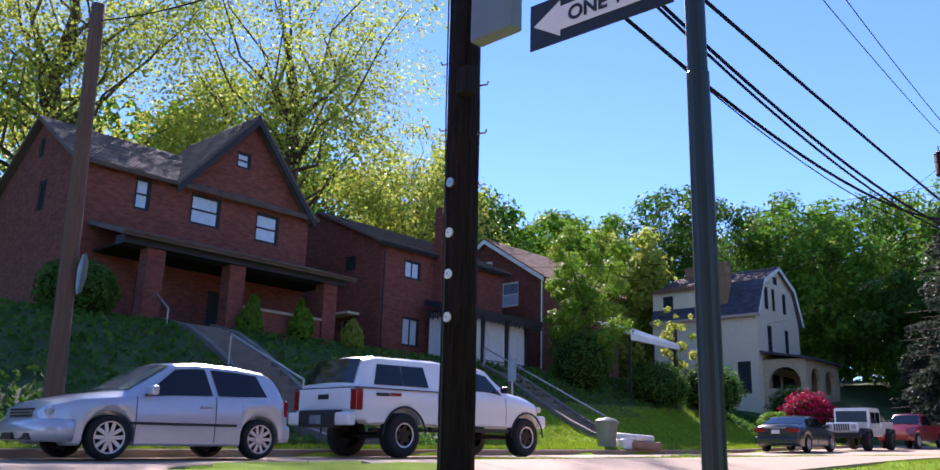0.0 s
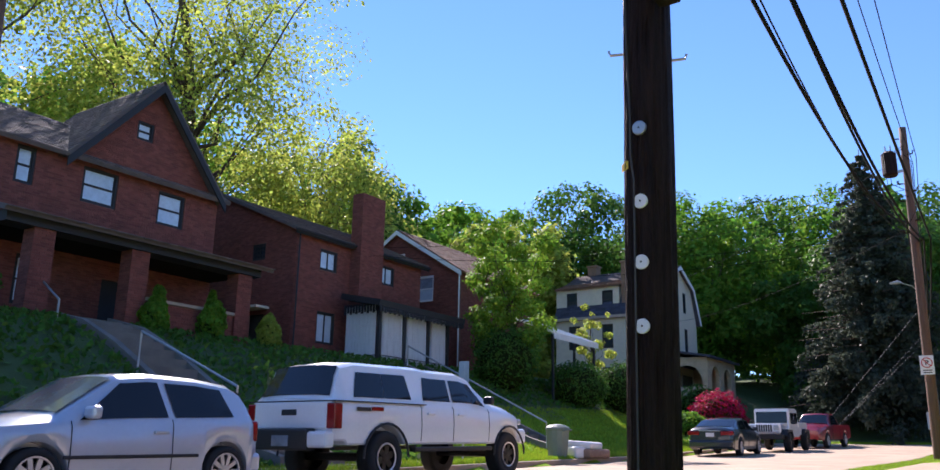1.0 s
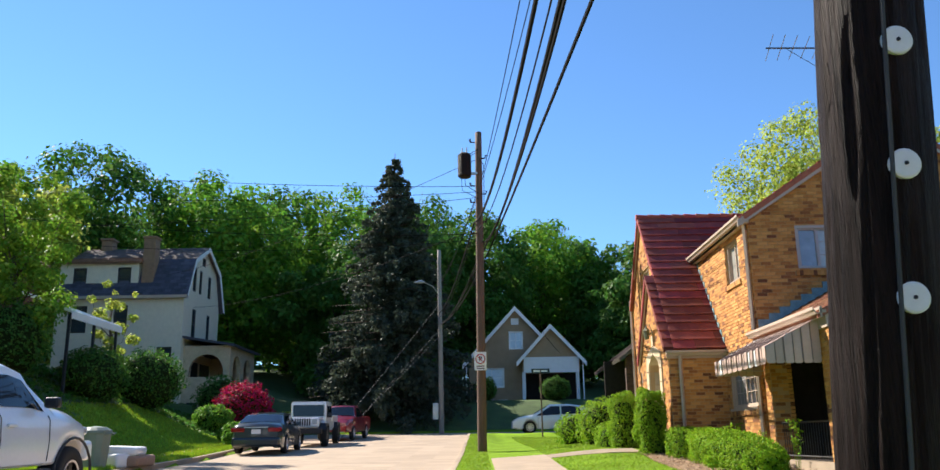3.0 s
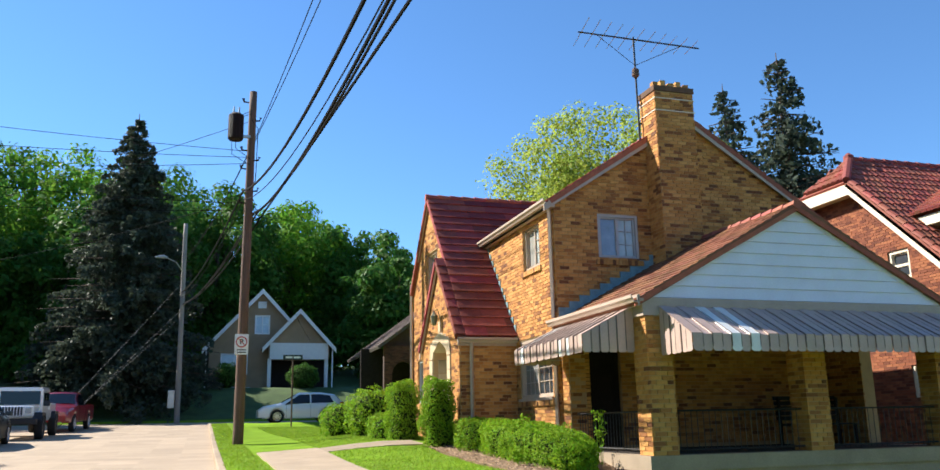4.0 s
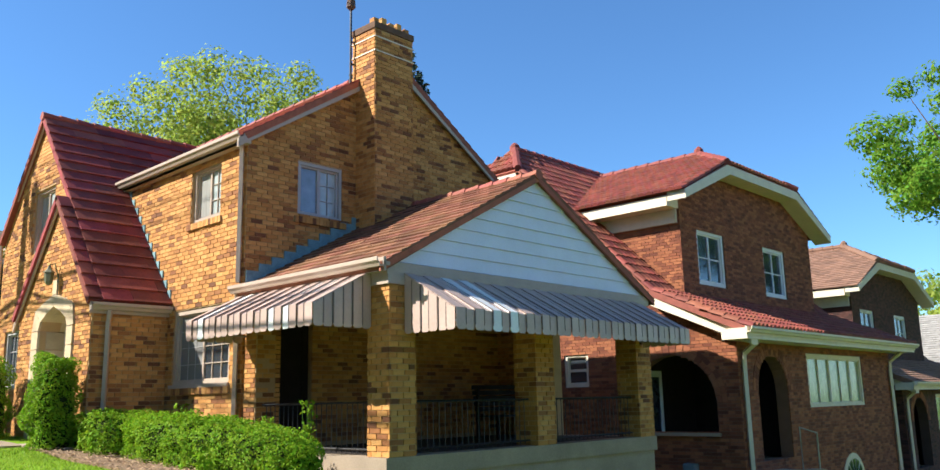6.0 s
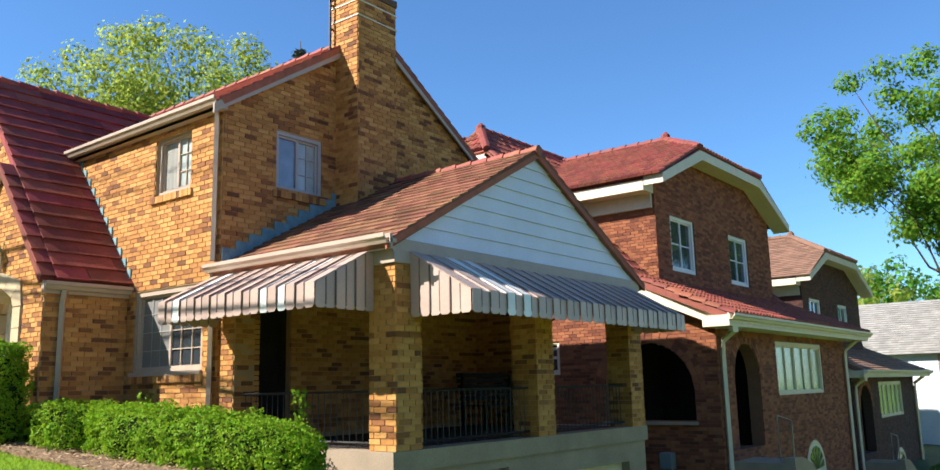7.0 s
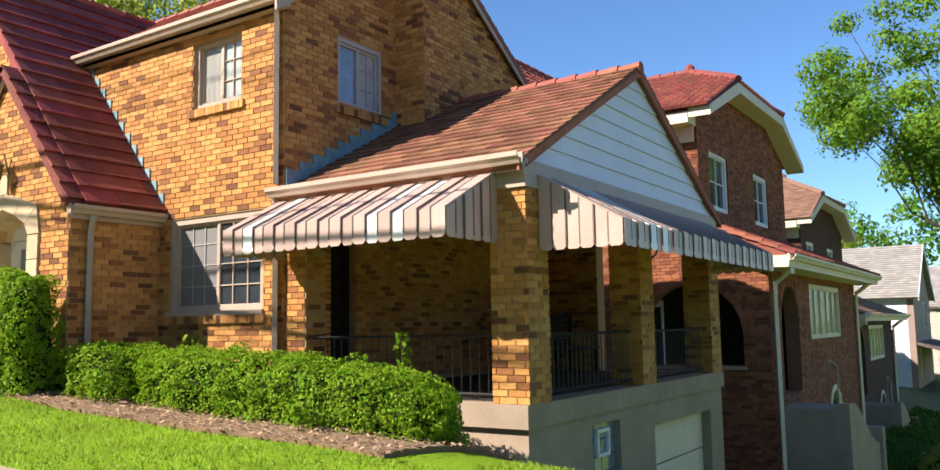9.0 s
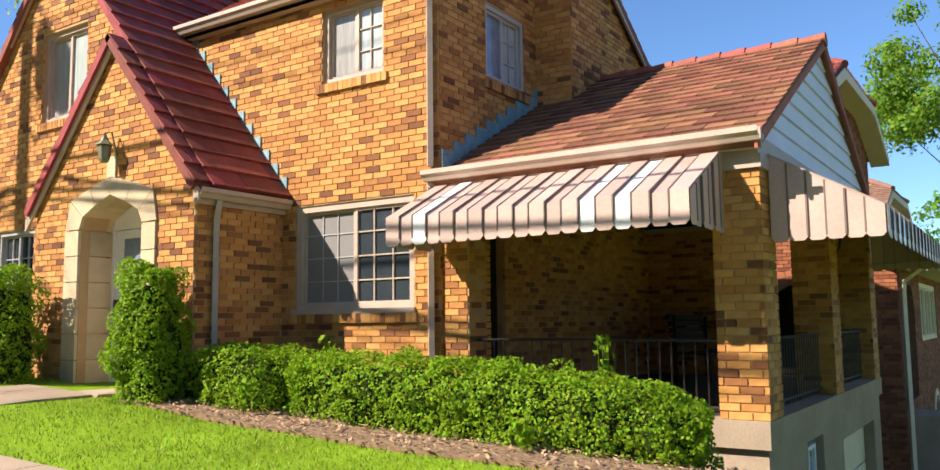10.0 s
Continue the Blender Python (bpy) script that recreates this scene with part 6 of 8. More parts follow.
# row of houses on the cross street
def row_house(label, dx, dz, mort, brick, tile, side_arch=True, barrel=True, dy=0.0):
    """Brick house with a swept roof, a clipped-gable upper storey, arched porch and bay window."""
    h = thing("row_house", label, "house", pose(dx, dy, dz))
    th = 0.34 if barrel else 0.22
    F, S, U = fy(17.3), fx(9.6), fy(18.9)
    door_a = arch_poly(10.5, 12.1, 1.1, 3.45)
    wall(F, [(9.6, -2.0), (19.6, -2.0), (19.6, 3.9), (9.6, 3.9)], [], mort, h, bricks=brick, holes=[door_a, rect(13.35, 17.2, 2.2, 3.55)])
    w_ = window("window", F, 13.35, 17.2, 2.2, 3.55, h, M_CREAM, 1, 1, 0, 0.1, 0.06, 5)
    repane(w_, [M_LEAD])
    side_holes_ = [arch_poly(17.85, 20.05, 1.75, 3.5)] if side_arch else []
    wall(S, [(17.6, -2.0), (29, -2.0), (29, 4.0), (24.9, 8.5), (23.05, 8.5), (19.2, 4.9), (17.6, 4.0)], [(21.25, 22.0, 2.84, 3.67), (21.6, 22.3, 5.8, 6.6)], mort, h, bricks=brick, holes=side_holes_, frame_m=M_CREAM, vertical=False, cols=1, rows=1)
    corner = part("wall_corner", bx(9.6, 9.602, 17.3, 17.6, -2.0, 3.9), mort, h)
    lay_bricks(brick_list(rect(17.288, 17.6, -2.0, 3.9), []), S, corner, (0, 0), brick, brick, limit=0)
    corner = part("wall_corner", bx(10.4, 10.402, 18.9, 19.2, 4.3, 7.4), mort, h)
    lay_bricks(brick_list(rect(18.888, 19.2, 4.3, 7.4), []), fx(10.4), corner, (0, 0), brick, brick, limit=0)
    for f, u0, u1, v1 in ((F, 10.5, 12.1, 3.45),) + (((S, 17.85, 20.05, 3.5),) if side_arch else ()):
        c, r = (u0 + u1) / 2, (u1 - u0) / 2
        for ring in range(2):
            for i in range(22):
                a0, a1 = math.pi * (i + 0.06) / 22, math.pi * (i + 0.94) / 22
                q0, q1 = r + 0.02 + 0.125 * ring, r + 0.135 + 0.125 * ring
                part("voussoir", prism(bmesh.new(), [(c + q * math.cos(a), v1 - r + q * math.sin(a)) for q, a in ((q0, a0), (q1, a0), (q1, a1), (q0, a1))], -0.022, 0.02, f), M_TANB, h)
    part("porch_floor", bx(9.9, 13.0, 17.6, 20.2, 0.8, 1.05), M_CONC, h)
    # porch back and side are near black, shade within the arches as colour
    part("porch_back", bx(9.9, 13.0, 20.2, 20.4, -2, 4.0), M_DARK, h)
    if side_arch:
        part("arch_sill", bx(9.52, 9.95, 17.8, 20.1, 1.68, 1.75), M_CONC, h)
        meter = part("gas_meter", bx(9.3, 9.52, 18.35, 18.65, 0.75, 1.1, bevel=0.03), M_CABINET, h, "grey gas meter on pipes")
        part("meter_pipe", tb([(9.42, 18.4, 0.75), (9.42, 18.4, -0.6)], 0.025, 6), M_CABINET, meter)
        part("meter_pipe", tb([(9.42, 18.6, 0.75), (9.42, 18.6, 0.4), (9.6, 18.6, 0.4)], 0.025, 6), M_CABINET, meter)
    part("porch_side", bx(12.9, 13.1, 17.6, 20.2, -2, 4.0), M_DARK, h)
    dd = new("storm_door")
    dd.parent = h
    part("door_frame", slab(rect(10.2, 11.2, 1.05, 3.2), [rect(10.32, 11.08, 1.2, 3.05)], 0, 0.06, fy(20.15)), M_WHITE, dd)
    part("pane", prism(bmesh.new(), rect(10.32, 11.08, 1.2, 3.05), 0.02, 0.03, fy(20.15)), M_PANE, dd)
    wall(U, [(10.4, 4.0), (18.4, 4.0), (18.4, 7.5), (16.5, 8.4), (12.3, 8.4), (10.4, 7.5)], [(11.2, 12.65, 5.3, 6.72), (15.0, 16.45, 5.28, 6.7)], mort, h, bricks=brick, frame_m=M_WHITE, cols=1, rows=2, fw=0.1)
    wall(fx(10.4), [(19.2, 4.4), (24, 4.4), (24, 7.4), (19.2, 7.4)], [], mort, h, bricks=brick)
    # main roof: steep slope, flared foot; ridge along x
    for P in ([(10.3, 24.0, 9.68), (18.9, 24.0, 9.68), (20.0, 23.0, 8.72), (20.0, 19.15, 5.02), (9.2, 19.15, 5.02), (9.2, 23.0, 8.72)], [(10.3, 24.0, 9.68), (9.2, 23.0, 8.72), (9.2, 25.0, 8.72)], [(18.9, 24.0, 9.68), (20.0, 23.0, 8.72), (20.0, 25.0, 8.72)], [(9.2, 19.15, 5.02), (20.0, 19.15, 5.02), (20.2, 16.75, 3.98), (9.0, 16.75, 3.98)], [(10.3, 24.0, 9.68), (18.9, 24.0, 9.68), (20.0, 25.0, 8.72), (20.0, 29.6, 4.3), (9.2, 29.6, 4.3), (9.2, 25.0, 8.72)]):
        roof_sheet(P, 0.14, tile, h, tile, 0.2 if barrel else 0.3, th)
    for P in ([(14.4, 20.3, 9.55), (14.4, 25, 9.55), (9.9, 25, 7.45), (9.9, 18.4, 7.45), (12.2, 18.4, 8.5)], [(14.4, 20.3, 9.55), (14.4, 25, 9.55), (18.9, 25, 7.45), (18.9, 18.4, 7.45), (16.6, 18.4, 8.5)], [(14.4, 20.3, 9.55), (12.2, 18.4, 8.5), (16.6, 18.4, 8.5)]):
        roof_sheet(P, 0.1, tile, h, tile, 0.2 if barrel else 0.3, th)
    # cream fascias and soffits
    out = [(9.85, 7.42), (12.2, 8.46), (16.6, 8.46), (18.95, 7.42)]
    inn = [(9.85, 7.2), (12.3, 8.22), (16.5, 8.22), (18.95, 7.2)]
    for i in range(3):
        part("fascia", prism(bmesh.new(), [out[i], out[i + 1], inn[i + 1], inn[i]], 0, 0.5, fy(18.38)), M_CREAM, h)
    part("fascia", bx(9.85, 10.4, 18.9, 25, 7.1, 7.35), M_CREAM, h)
    part("frieze", bx(10.3, 10.4, 18.95, 24, 6.75, 7.1), M_CREAM, h)
    part("fascia", bx(8.95, 20.25, 16.72, 17.3, 3.72, 3.95), M_CREAM, h)
    gutter((8.9, 16.7, 3.85), (20.3, 16.7, 3.85), (0, -1, 0), h, M_CREAM)
    for (ya, za), (yb, zb) in (((25.0, 8.65), (23.0, 8.65)), ((23.0, 8.65), (19.15, 4.95)), ((19.15, 4.95), (16.75, 3.9))):
        part("rake_board", prism(bmesh.new(), [(ya, za), (yb, zb), (yb, zb - 0.3), (ya, za - 0.3)], 0, 0.3, fx(9.2)), M_CREAM, h)
    for x in (9.75, 19.4):
        downspout([(x, 16.75, 3.8), (x, 17.2, 3.45), (x, 17.22, 3.2), (x, 17.22, -1.2)], h, M_CREAM, 0.06)
    # ridge and hip rolls with a finial
    for a, b in (((14.4, 20.3, 9.6), (14.4, 25, 9.6)), ((14.4, 20.3, 9.6), (12.2, 18.4, 8.55)), ((14.4, 20.3, 9.6), (16.6, 18.4, 8.55)), ((10.3, 24.0, 9.74), (18.9, 24.0, 9.74)), ((10.3, 24.0, 9.74), (9.2, 23.0, 8.78))):
        a, b = Vector(a), Vector(b)
        k = max(4, int((b - a).length / 0.4))
        for i in range(k):
            part("ridge_tile", tb([a.lerp(b, i / k), a.lerp(b, (i + 1.08) / k)], [0.13, 0.1], 8), tile, h)
    part("finial", tb([(10.3, 24.0, 9.66), (10.3, 24.0, 9.86), (10.3, 24.0, 9.95)], [0.16, 0.14, 0.04], 8), tile, h)
    part("finial", tb([(14.4, 20.3, 9.55), (14.4, 20.3, 9.75), (14.4, 20.3, 9.85)], [0.16, 0.14, 0.04], 8), tile, h)
    # landing and steps turning down along the wall behind a swept cheek wall
    part("landing", bx(10.0, 11.3, 16.2, 17.28, -2.0, 0.9), M_CONC, h)
    for i in range(6):
        part("step", bx(11.3 + 0.3 * i, 11.6 + 0.3 * i, 16.2, 17.28, -2.0, 0.72 - 0.18 * i), M_CONC, h)
    sweep = [(10.0, -2.2), (10.0, 1.02), (10.5, 1.0)] + [(10.5 + 3.1 * i / 10, 1.0 - 1.15 * sstep(0, 1, i / 10) ** 0.8) for i in range(1, 11)] + [(13.7, -2.2)]
    part("cheek_wall", prism(bmesh.new(), sweep, 0, 0.22, fy(15.98)), M_CONC, h)
    part("end_post", bx(13.5, 13.85, 15.9, 16.3, -2.2, 0.2, bevel=0.02), M_CONC, h)
    part("hand_rail", tb([(10.4, 16.4, 0.9), (10.4, 16.4, 1.85), (11.3, 16.4, 1.7), (11.3, 16.4, 0.75)], 0.018, 6), M_STEEL, h)
    # fan light by the basement
    part("fan_light", prism(bmesh.new(), arch_poly(15.0, 16.6, -0.3, 1.0), -0.03, 0.02, F), M_CREAM, h)
    for i in range(7):
        a = math.pi * (i + 0.5) / 7
        part("fan_pane", prism(bmesh.new(), [(15.8, 0.25), (15.8 + 0.62 * math.cos(a - 0.16), 0.25 + 0.6 * math.sin(a - 0.16)), (15.8 + 0.62 * math.cos(a + 0.16), 0.25 + 0.6 * math.sin(a + 0.16))], -0.045, -0.035, F), M_PANE, h)
    return h


M_LEAD = mat("leaded pale green pane", (0.3, 0.36, 0.22), 0.15, var=0.45, scale=6, fine=20, bump=0.05, spec=0.8, stretch=(3, 1, 1))
row_house("brown brick house with red barrel tiles and cream eaves", 0, 0, M_TANMORT, M_TANB_I, M_TILE_I)
row_house("dark brick house with brown shingle roof, cream eaves", 13.3, -1.1, M_DARKMORT, M_DARKB_I, M_BROOF, False, False, 0.7)
M_GREYSH = mat("pale grey shingle", (0.29, 0.27, 0.245), 0.9, var=0.2, scale=2, fine=40, rnd=0.15, island=True)
M_PINKS = mat("dusty brown siding", (0.34, 0.24, 0.2), 0.8, var=0.12, scale=3, fine=40)
M_TANS = mat("pale tan siding", (0.55, 0.47, 0.38), 0.8, var=0.12, scale=3, fine=40)
for x0, x1, y0, ez, az, lab, m_front, m_side, m_roof in ((40.0, 48.0, 17.8, 4.0, 6.75, "pale house with weathered grey roof and brown gable", M_PINKS, M_SIDING, M_GREYSH),
                                                         (53.0, 61.0, 17.6, 3.6, 6.2, "tan sided house with grey roof further downhill", M_TANS, M_TANS, M_GREYSH)):
    h = thing("row_house", lab, "house")
    xm = (x0 + x1) / 2
    wall(fy(y0), [(x0, -6), (x1, -6), (x1, ez), (xm, az - 0.15), (x0, ez)], [(x0 + 1.5, x0 + 2.6, -0.4, 1.1), (x0 + 4.5, x0 + 5.6, 2.2, 3.6)], m_front, h)
    wall(fx(x0), [(y0 + 0.3, -6), (28, -6), (28, ez), (y0 + 0.3, ez)], [(y0 + 2.0, y0 + 2.9, 1.9, 3.2)], m_side, h)
    for i in range(30):
        z = ez - 0.15 - 0.22 * i
        part("siding_board", prism(bmesh.new(), [(-0.006, z), (-0.03, z - 0.2), (-0.006, z - 0.2)], y0 + 0.3, y0 + 1.9 if 1.6 < z < 3.4 else 28, lambda u, v, w: Vector((x0 + u, w, v))), m_side, h)
    for sgn in (-1, 1):
        xe = xm + sgn * (xm - x0 + 0.3)
        ze = ez - 0.3 * (az - ez) / (xm - x0)
        roof_sheet([(xm, y0 - 0.25, az), (xm, 28.2, az), (xe, 28.2, ze), (xe, y0 - 0.25, ze)], 0.12, m_roof, h, m_roof)
        part("rake_board", prism(bmesh.new(), [(xm, az), (xe, ze), (xe, ze - 0.2), (xm, az - 0.2)], 0, 0.05, lambda u, v, w: Vector((u, y0 - 0.25 - w, v))), M_WHITE, h)
    # front porch: low roof, gutter, posts, rails
    roof_sheet([(x0 - 0.2, y0, 1.5), (x1 + 0.2, y0, 1.5), (x1 + 0.2, y0 - 2.6, 0.75), (x0 - 0.2, y0 - 2.6, 0.75)], 0.12, M_SHINGLE, h, M_SHINGLE)
    gutter((x0 - 0.3, y0 - 2.6, 0.65), (x1 + 0.3, y0 - 2.6, 0.65), (0, -1, 0), h, M_WHITE)
    part("porch_floor", bx(x0, x1, y0 - 2.4, y0, -6, -2.1), M_CONC, h)
    for x in (x0 + 0.1, x0 + 2.7, x1 - 2.8, x1 - 0.25):
        part("porch_post", bx(x, x + 0.15, y0 - 2.4, y0 - 2.25, -2.1, 0.65), M_WHITE, h)
    railing((x0 + 0.2, y0 - 2.3, 0), (x1 - 0.2, y0 - 2.3, 0), -2.1, -1.2, h, 0.25)

# unseen plain walls across the street, added to hold back southern sky light
for x0, x1, z1, m_ in ((-3.0, 8.0, 12.5, M_DARKMORT), (10.0, 21.0, 11.5, M_DARKMORT), (23.0, 34.0, 10.0, M_DARKMORT), (36.0, 48.0, 8.5, M_DARKMORT)):
    back = part("backdrop_wall", bx(x0, x1, -14.0, -11.5, -8.0, z1), m_, None, "unseen plain wall holding back southern sky light", kind="structure")
    tagged(back, category="house front")

# ---- vehicles ----
def paint(name, base, metal=0.0, rough=0.28):
    m = mat(name, base, rough, metal, var=0.05, scale=1.5, fine=20, bump=0.0)
    b = m.node_tree.nodes["Principled BSDF"]
    b.inputs["Coat Weight"].default_value = 0.8
    b.inputs["Coat Roughness"].default_value = 0.05
    return m


P_SILVER = paint("silver car paint", (0.5, 0.53, 0.58), 0.35)
P_WHITE = paint("white car paint", (0.78, 0.79, 0.8))
P_NAVY = paint("dark navy car paint", (0.012, 0.02, 0.03))
P_RED = paint("dark red car paint", (0.25, 0.01, 0.02))
M_CARGLASS = mat("tinted car glass", (0.008, 0.01, 0.013), 0.04, var=0.1, bump=0, spec=0.45)
M_SHIELD = mat("pale reflecting windscreen", (0.16, 0.19, 0.18), 0.06, var=0.3, scale=2, bump=0, spec=1.0)
M_RUBBER = mat("black tyre rubber", (0.012, 0.012, 0.012), 0.8, var=0.2, scale=20)
M_ALLOY = mat("silver alloy", (0.6, 0.6, 0.62), 0.35, metal=0.8, var=0.1)
M_BRIM = mat("black alloy and wheel recess shade", (0.012, 0.012, 0.013), 0.4, metal=0.3, var=0.1)
M_TAIL = mat("red tail lamp lens", (0.26, 0.006, 0.01), 0.15, var=0.15, bump=0)
M_HEAD = mat("clear head lamp lens", (0.5, 0.53, 0.56), 0.08, metal=0.3, var=0.2, bump=0)
M_PLAS = mat("black bumper plastic", (0.014, 0.014, 0.016), 0.5, var=0.15, scale=20)


def lathe_x(bm, prof, seg=28):
    rings = [[bm.verts.new((x, r * math.cos(2 * math.pi * k / seg), r * math.sin(2 * math.pi * k / seg))) for k in range(seg)] for r, x in prof]
    for a, b in zip(rings[:-1], rings[1:]):
        for k in range(seg):
            bm.faces.new((a[k], a[(k + 1) % seg], b[(k + 1) % seg], b[k]))
    return bm


def wheel(parent, x, y, r, width, side, rim_m, style="five", rim_r=0.66, ring_m=None):
    w = new("wheel")
    w.parent = parent
    w.matrix_basis = pose(x, y, r, 0, 0, 0 if side > 0 else 180)
    h = width / 2
    bm = lathe_x(bmesh.new(), [(r * rim_r, h * 0.6), (r * rim_r, h), (r * 0.86, h * 1.05), (r * 0.96, h * 0.92), (r, h * 0.6), (r, -h * 0.6), (r * 0.96, -h * 0.92), (r * 0.86, -h), (r * rim_r, -h)])
    part("tyre", bm, M_RUBBER, w, smooth=True)
    rr = r * rim_r
    # barrel always black: on silver wheels this is the shade behind the spokes
    bm = lathe_x(bmesh.new(), [(rr, h * 0.95), (rr * 0.93, h * 1.0), (rr * 0.9, h * 0.7), (rr * 0.86, h * 0.1), (0.0, h * 0.1)])
    part("rim", bm, M_BRIM, w, smooth=False)
    part("rim_lip", lathe_x(bmesh.new(), [(rr * 1.0, h * 0.93), (rr * 0.98, h * 1.02), (rr * 0.91, h * 1.0), (rr * 0.89, h * 0.8)]), rim_m, w)
    for i in range(5 if style != "six" else 6):
        a = 2 * math.pi * i / (5 if style != "six" else 6) + 0.3
        bm = bmesh.new()
        for o in ((-0.05, 0.05) if style == "five" else (0.0,)):
            t = 0.027 if style == "five" else 0.05
            c, s = math.cos(a), math.sin(a)
            prism(bm, [(0.03, o * 0.4 - t), (rr * 0.93, o * 1.3 - t), (rr * 0.93, o * 1.3 + t), (0.03, o * 0.4 + t)], h * 0.55, h * 0.85, lambda u, v, q: Vector((q, u * c - v * s, u * s + v * c)))
        part("spoke", bm, rim_m, w)
    bm = lathe_x(bmesh.new(), [(0.075, h * 0.5), (0.07, h * 0.88), (0.0, h * 0.9)], 14)
    part("hub_cap", bm, rim_m, w)
    return w


def vehicle(name, label, cat, m, body_m, L0, L1, wheels, wr, arch_r, sill, hw_pts, belt_pts, roof_pts, side_win, screens, rim_m, width_t=0.21, style="five", seams=(), handles=(), ring_m=None, rim_r=0.66, glaze=(0.06, 0.9)):
    """A vehicle lofted from its side profile; local +y is forward."""
    v = thing(name, label, cat, m)
    ip = lambda pts, y: float(np.interp(y, [p[0] for p in pts], [p[1] for p in pts]))
    hw, belt, roof = (lambda y: ip(hw_pts, y)), (lambda y: ip(belt_pts, y)), (lambda y: ip(roof_pts, y))

    def rw(y):
        t = min(1, max(0, (roof(y) - belt(y)) / 0.42))
        return hw(y) - 0.05 - 0.17 * t
    ys = sorted(set([round(L0 + (L1 - L0) * i / 70, 4) for i in range(71)] + [p[0] for p in roof_pts] + [wy + arch_r * s for wy in wheels for s in (-1, -0.98, -0.9, -0.75, 0.75, 0.9, 0.98, 1)]))
    ys = [y for y in ys if L0 <= y <= L1]
    bm = bmesh.new()
    rings = []
    for y in ys:
        zb = sill + (0.06 if y < L0 + 0.25 or y > L1 - 0.3 else 0.0)
        for wy in wheels:
            d = abs(y - wy)
            if d < arch_r:
                zb = max(zb, wr + math.sqrt(arch_r ** 2 - d * d))
        b, r, w = belt(y), roof(y), hw(y)
        zb = min(zb, b - 0.12)
        mid = zb + (b - zb) * 0.45
        half = [(0.02, sill + 0.05), (w - 0.28, sill + 0.05), (w - 0.28, zb), (w - 0.03, zb), (w - 0.005, zb + 0.03), (w + 0.015, mid), (w, b - 0.06), (w - 0.035, b), (rw(y), max(b + 0.01, r - 0.06)), (rw(y) - 0.09, max(b + 0.02, r - 0.01)), (0.02, max(b + 0.03, r + 0.015))]
        pts = [(-x, z) for x, z in half] + [(x, z) for x, z in reversed(half)]
        rings.append([bm.verts.new((x, y, z)) for x, z in pts])
    n = len(rings[0])
    for a, b in zip(rings[:-1], rings[1:]):
        for k in range(n):
            bm.faces.new((a[k], a[(k + 1) % n], b[(k + 1) % n], b[k]))
    bm.faces.new(rings[0])
    bm.faces.new(rings[-1][::-1])
    bmesh.ops.recalc_face_normals(bm, faces=bm.faces)
    body = part("body", bm, body_m, v, smooth=True)
    mod = body.modifiers.new("edge", "EDGE_SPLIT")
    mod.split_angle = radians(32)
    for s in (-1, 1):
        for ya0, ya1, yb0, yb1 in side_win:
            bm = bmesh.new()
            k = 10
            lo, hi = [], []
            for i in range(k + 1):
                y0, y1 = ya0 + (ya1 - ya0) * i / k, yb0 + (yb1 - yb0) * i / k
                def at(y, q):
                    b0, t0 = Vector((hw(y) - 0.035, y, belt(y))), Vector((rw(y), y, max(belt(y) + 0.01, roof(y) - 0.06)))
                    p = b0.lerp(t0, q)
                    return Vector((s * (p.x + 0.012), y, p.z))
                lo.append(bm.verts.new(at(y0, glaze[0])))
                hi.append(bm.verts.new(at(y1, glaze[1])))
            for i in range(k):
                bm.faces.new((lo[i], lo[i + 1], hi[i + 1], hi[i]))
            part("side_window", bm, M_CARGLASS, v)
        for y in seams:
            bm = bmesh.new()
            c = [Vector((s * (x + 0.004), y, z)) for x, z in ((hw(y) - 0.002, sill + 0.05), (hw(y) + 0.016, sill + 0.05 + (belt(y) - sill) * 0.45), (hw(y), belt(y) - 0.06), (hw(y) - 0.033, belt(y)))]
            tube(bm, c, 0.006, 4)
            part("door_seam", bm, M_PLAS, v)
        for y in handles:
            part("door_handle", bx(s * (hw(y) + 0.005), s * (hw(y) + 0.045), y - 0.1, y + 0.1, belt(y) - 0.16, belt(y) - 0.12, bevel=0.01), body_m, v)
    for y0, y1, mt in screens:
        sg = 1 if roof(y0) < roof(y1) and y0 > y1 or roof(y1) < roof(y0) and y1 > y0 else -1
        bm = bmesh.new()
        rows = []
        for i in range(7):
            y = y0 + (y1 - y0) * i / 6
            ww = rw(y) - 0.05
            rows.append([bm.verts.new((ww * t, y + 0.012 * sg, roof(y) + 0.018 - 0.03 * abs(t) ** 3)) for t in (-1, -0.6, -0.2, 0.2, 0.6, 1)])
        for a, b in zip(rows[:-1], rows[1:]):
            for k in range(5):
                bm.faces.new((a[k], a[k + 1], b[k + 1], b[k]))
        bmesh.ops.recalc_face_normals(bm, faces=bm.faces)
        part("windscreen" if mt is M_SHIELD else "rear_window", bm, mt, v)
    for wy in wheels:
        for s in (-1, 1):
            wheel(v, s * (hw(wy) - width_t / 2 + 0.01), wy, wr, width_t, s, rim_m, style, rim_r, ring_m)
    return v, hw, belt, roof


def mirror(v, x, y, z, m_):
    for s in (-1, 1):
        part("wing_mirror", bx(s * x, s * (x + 0.2), y - 0.06, y + 0.06, z, z + 0.14, bevel=0.035), m_, v)


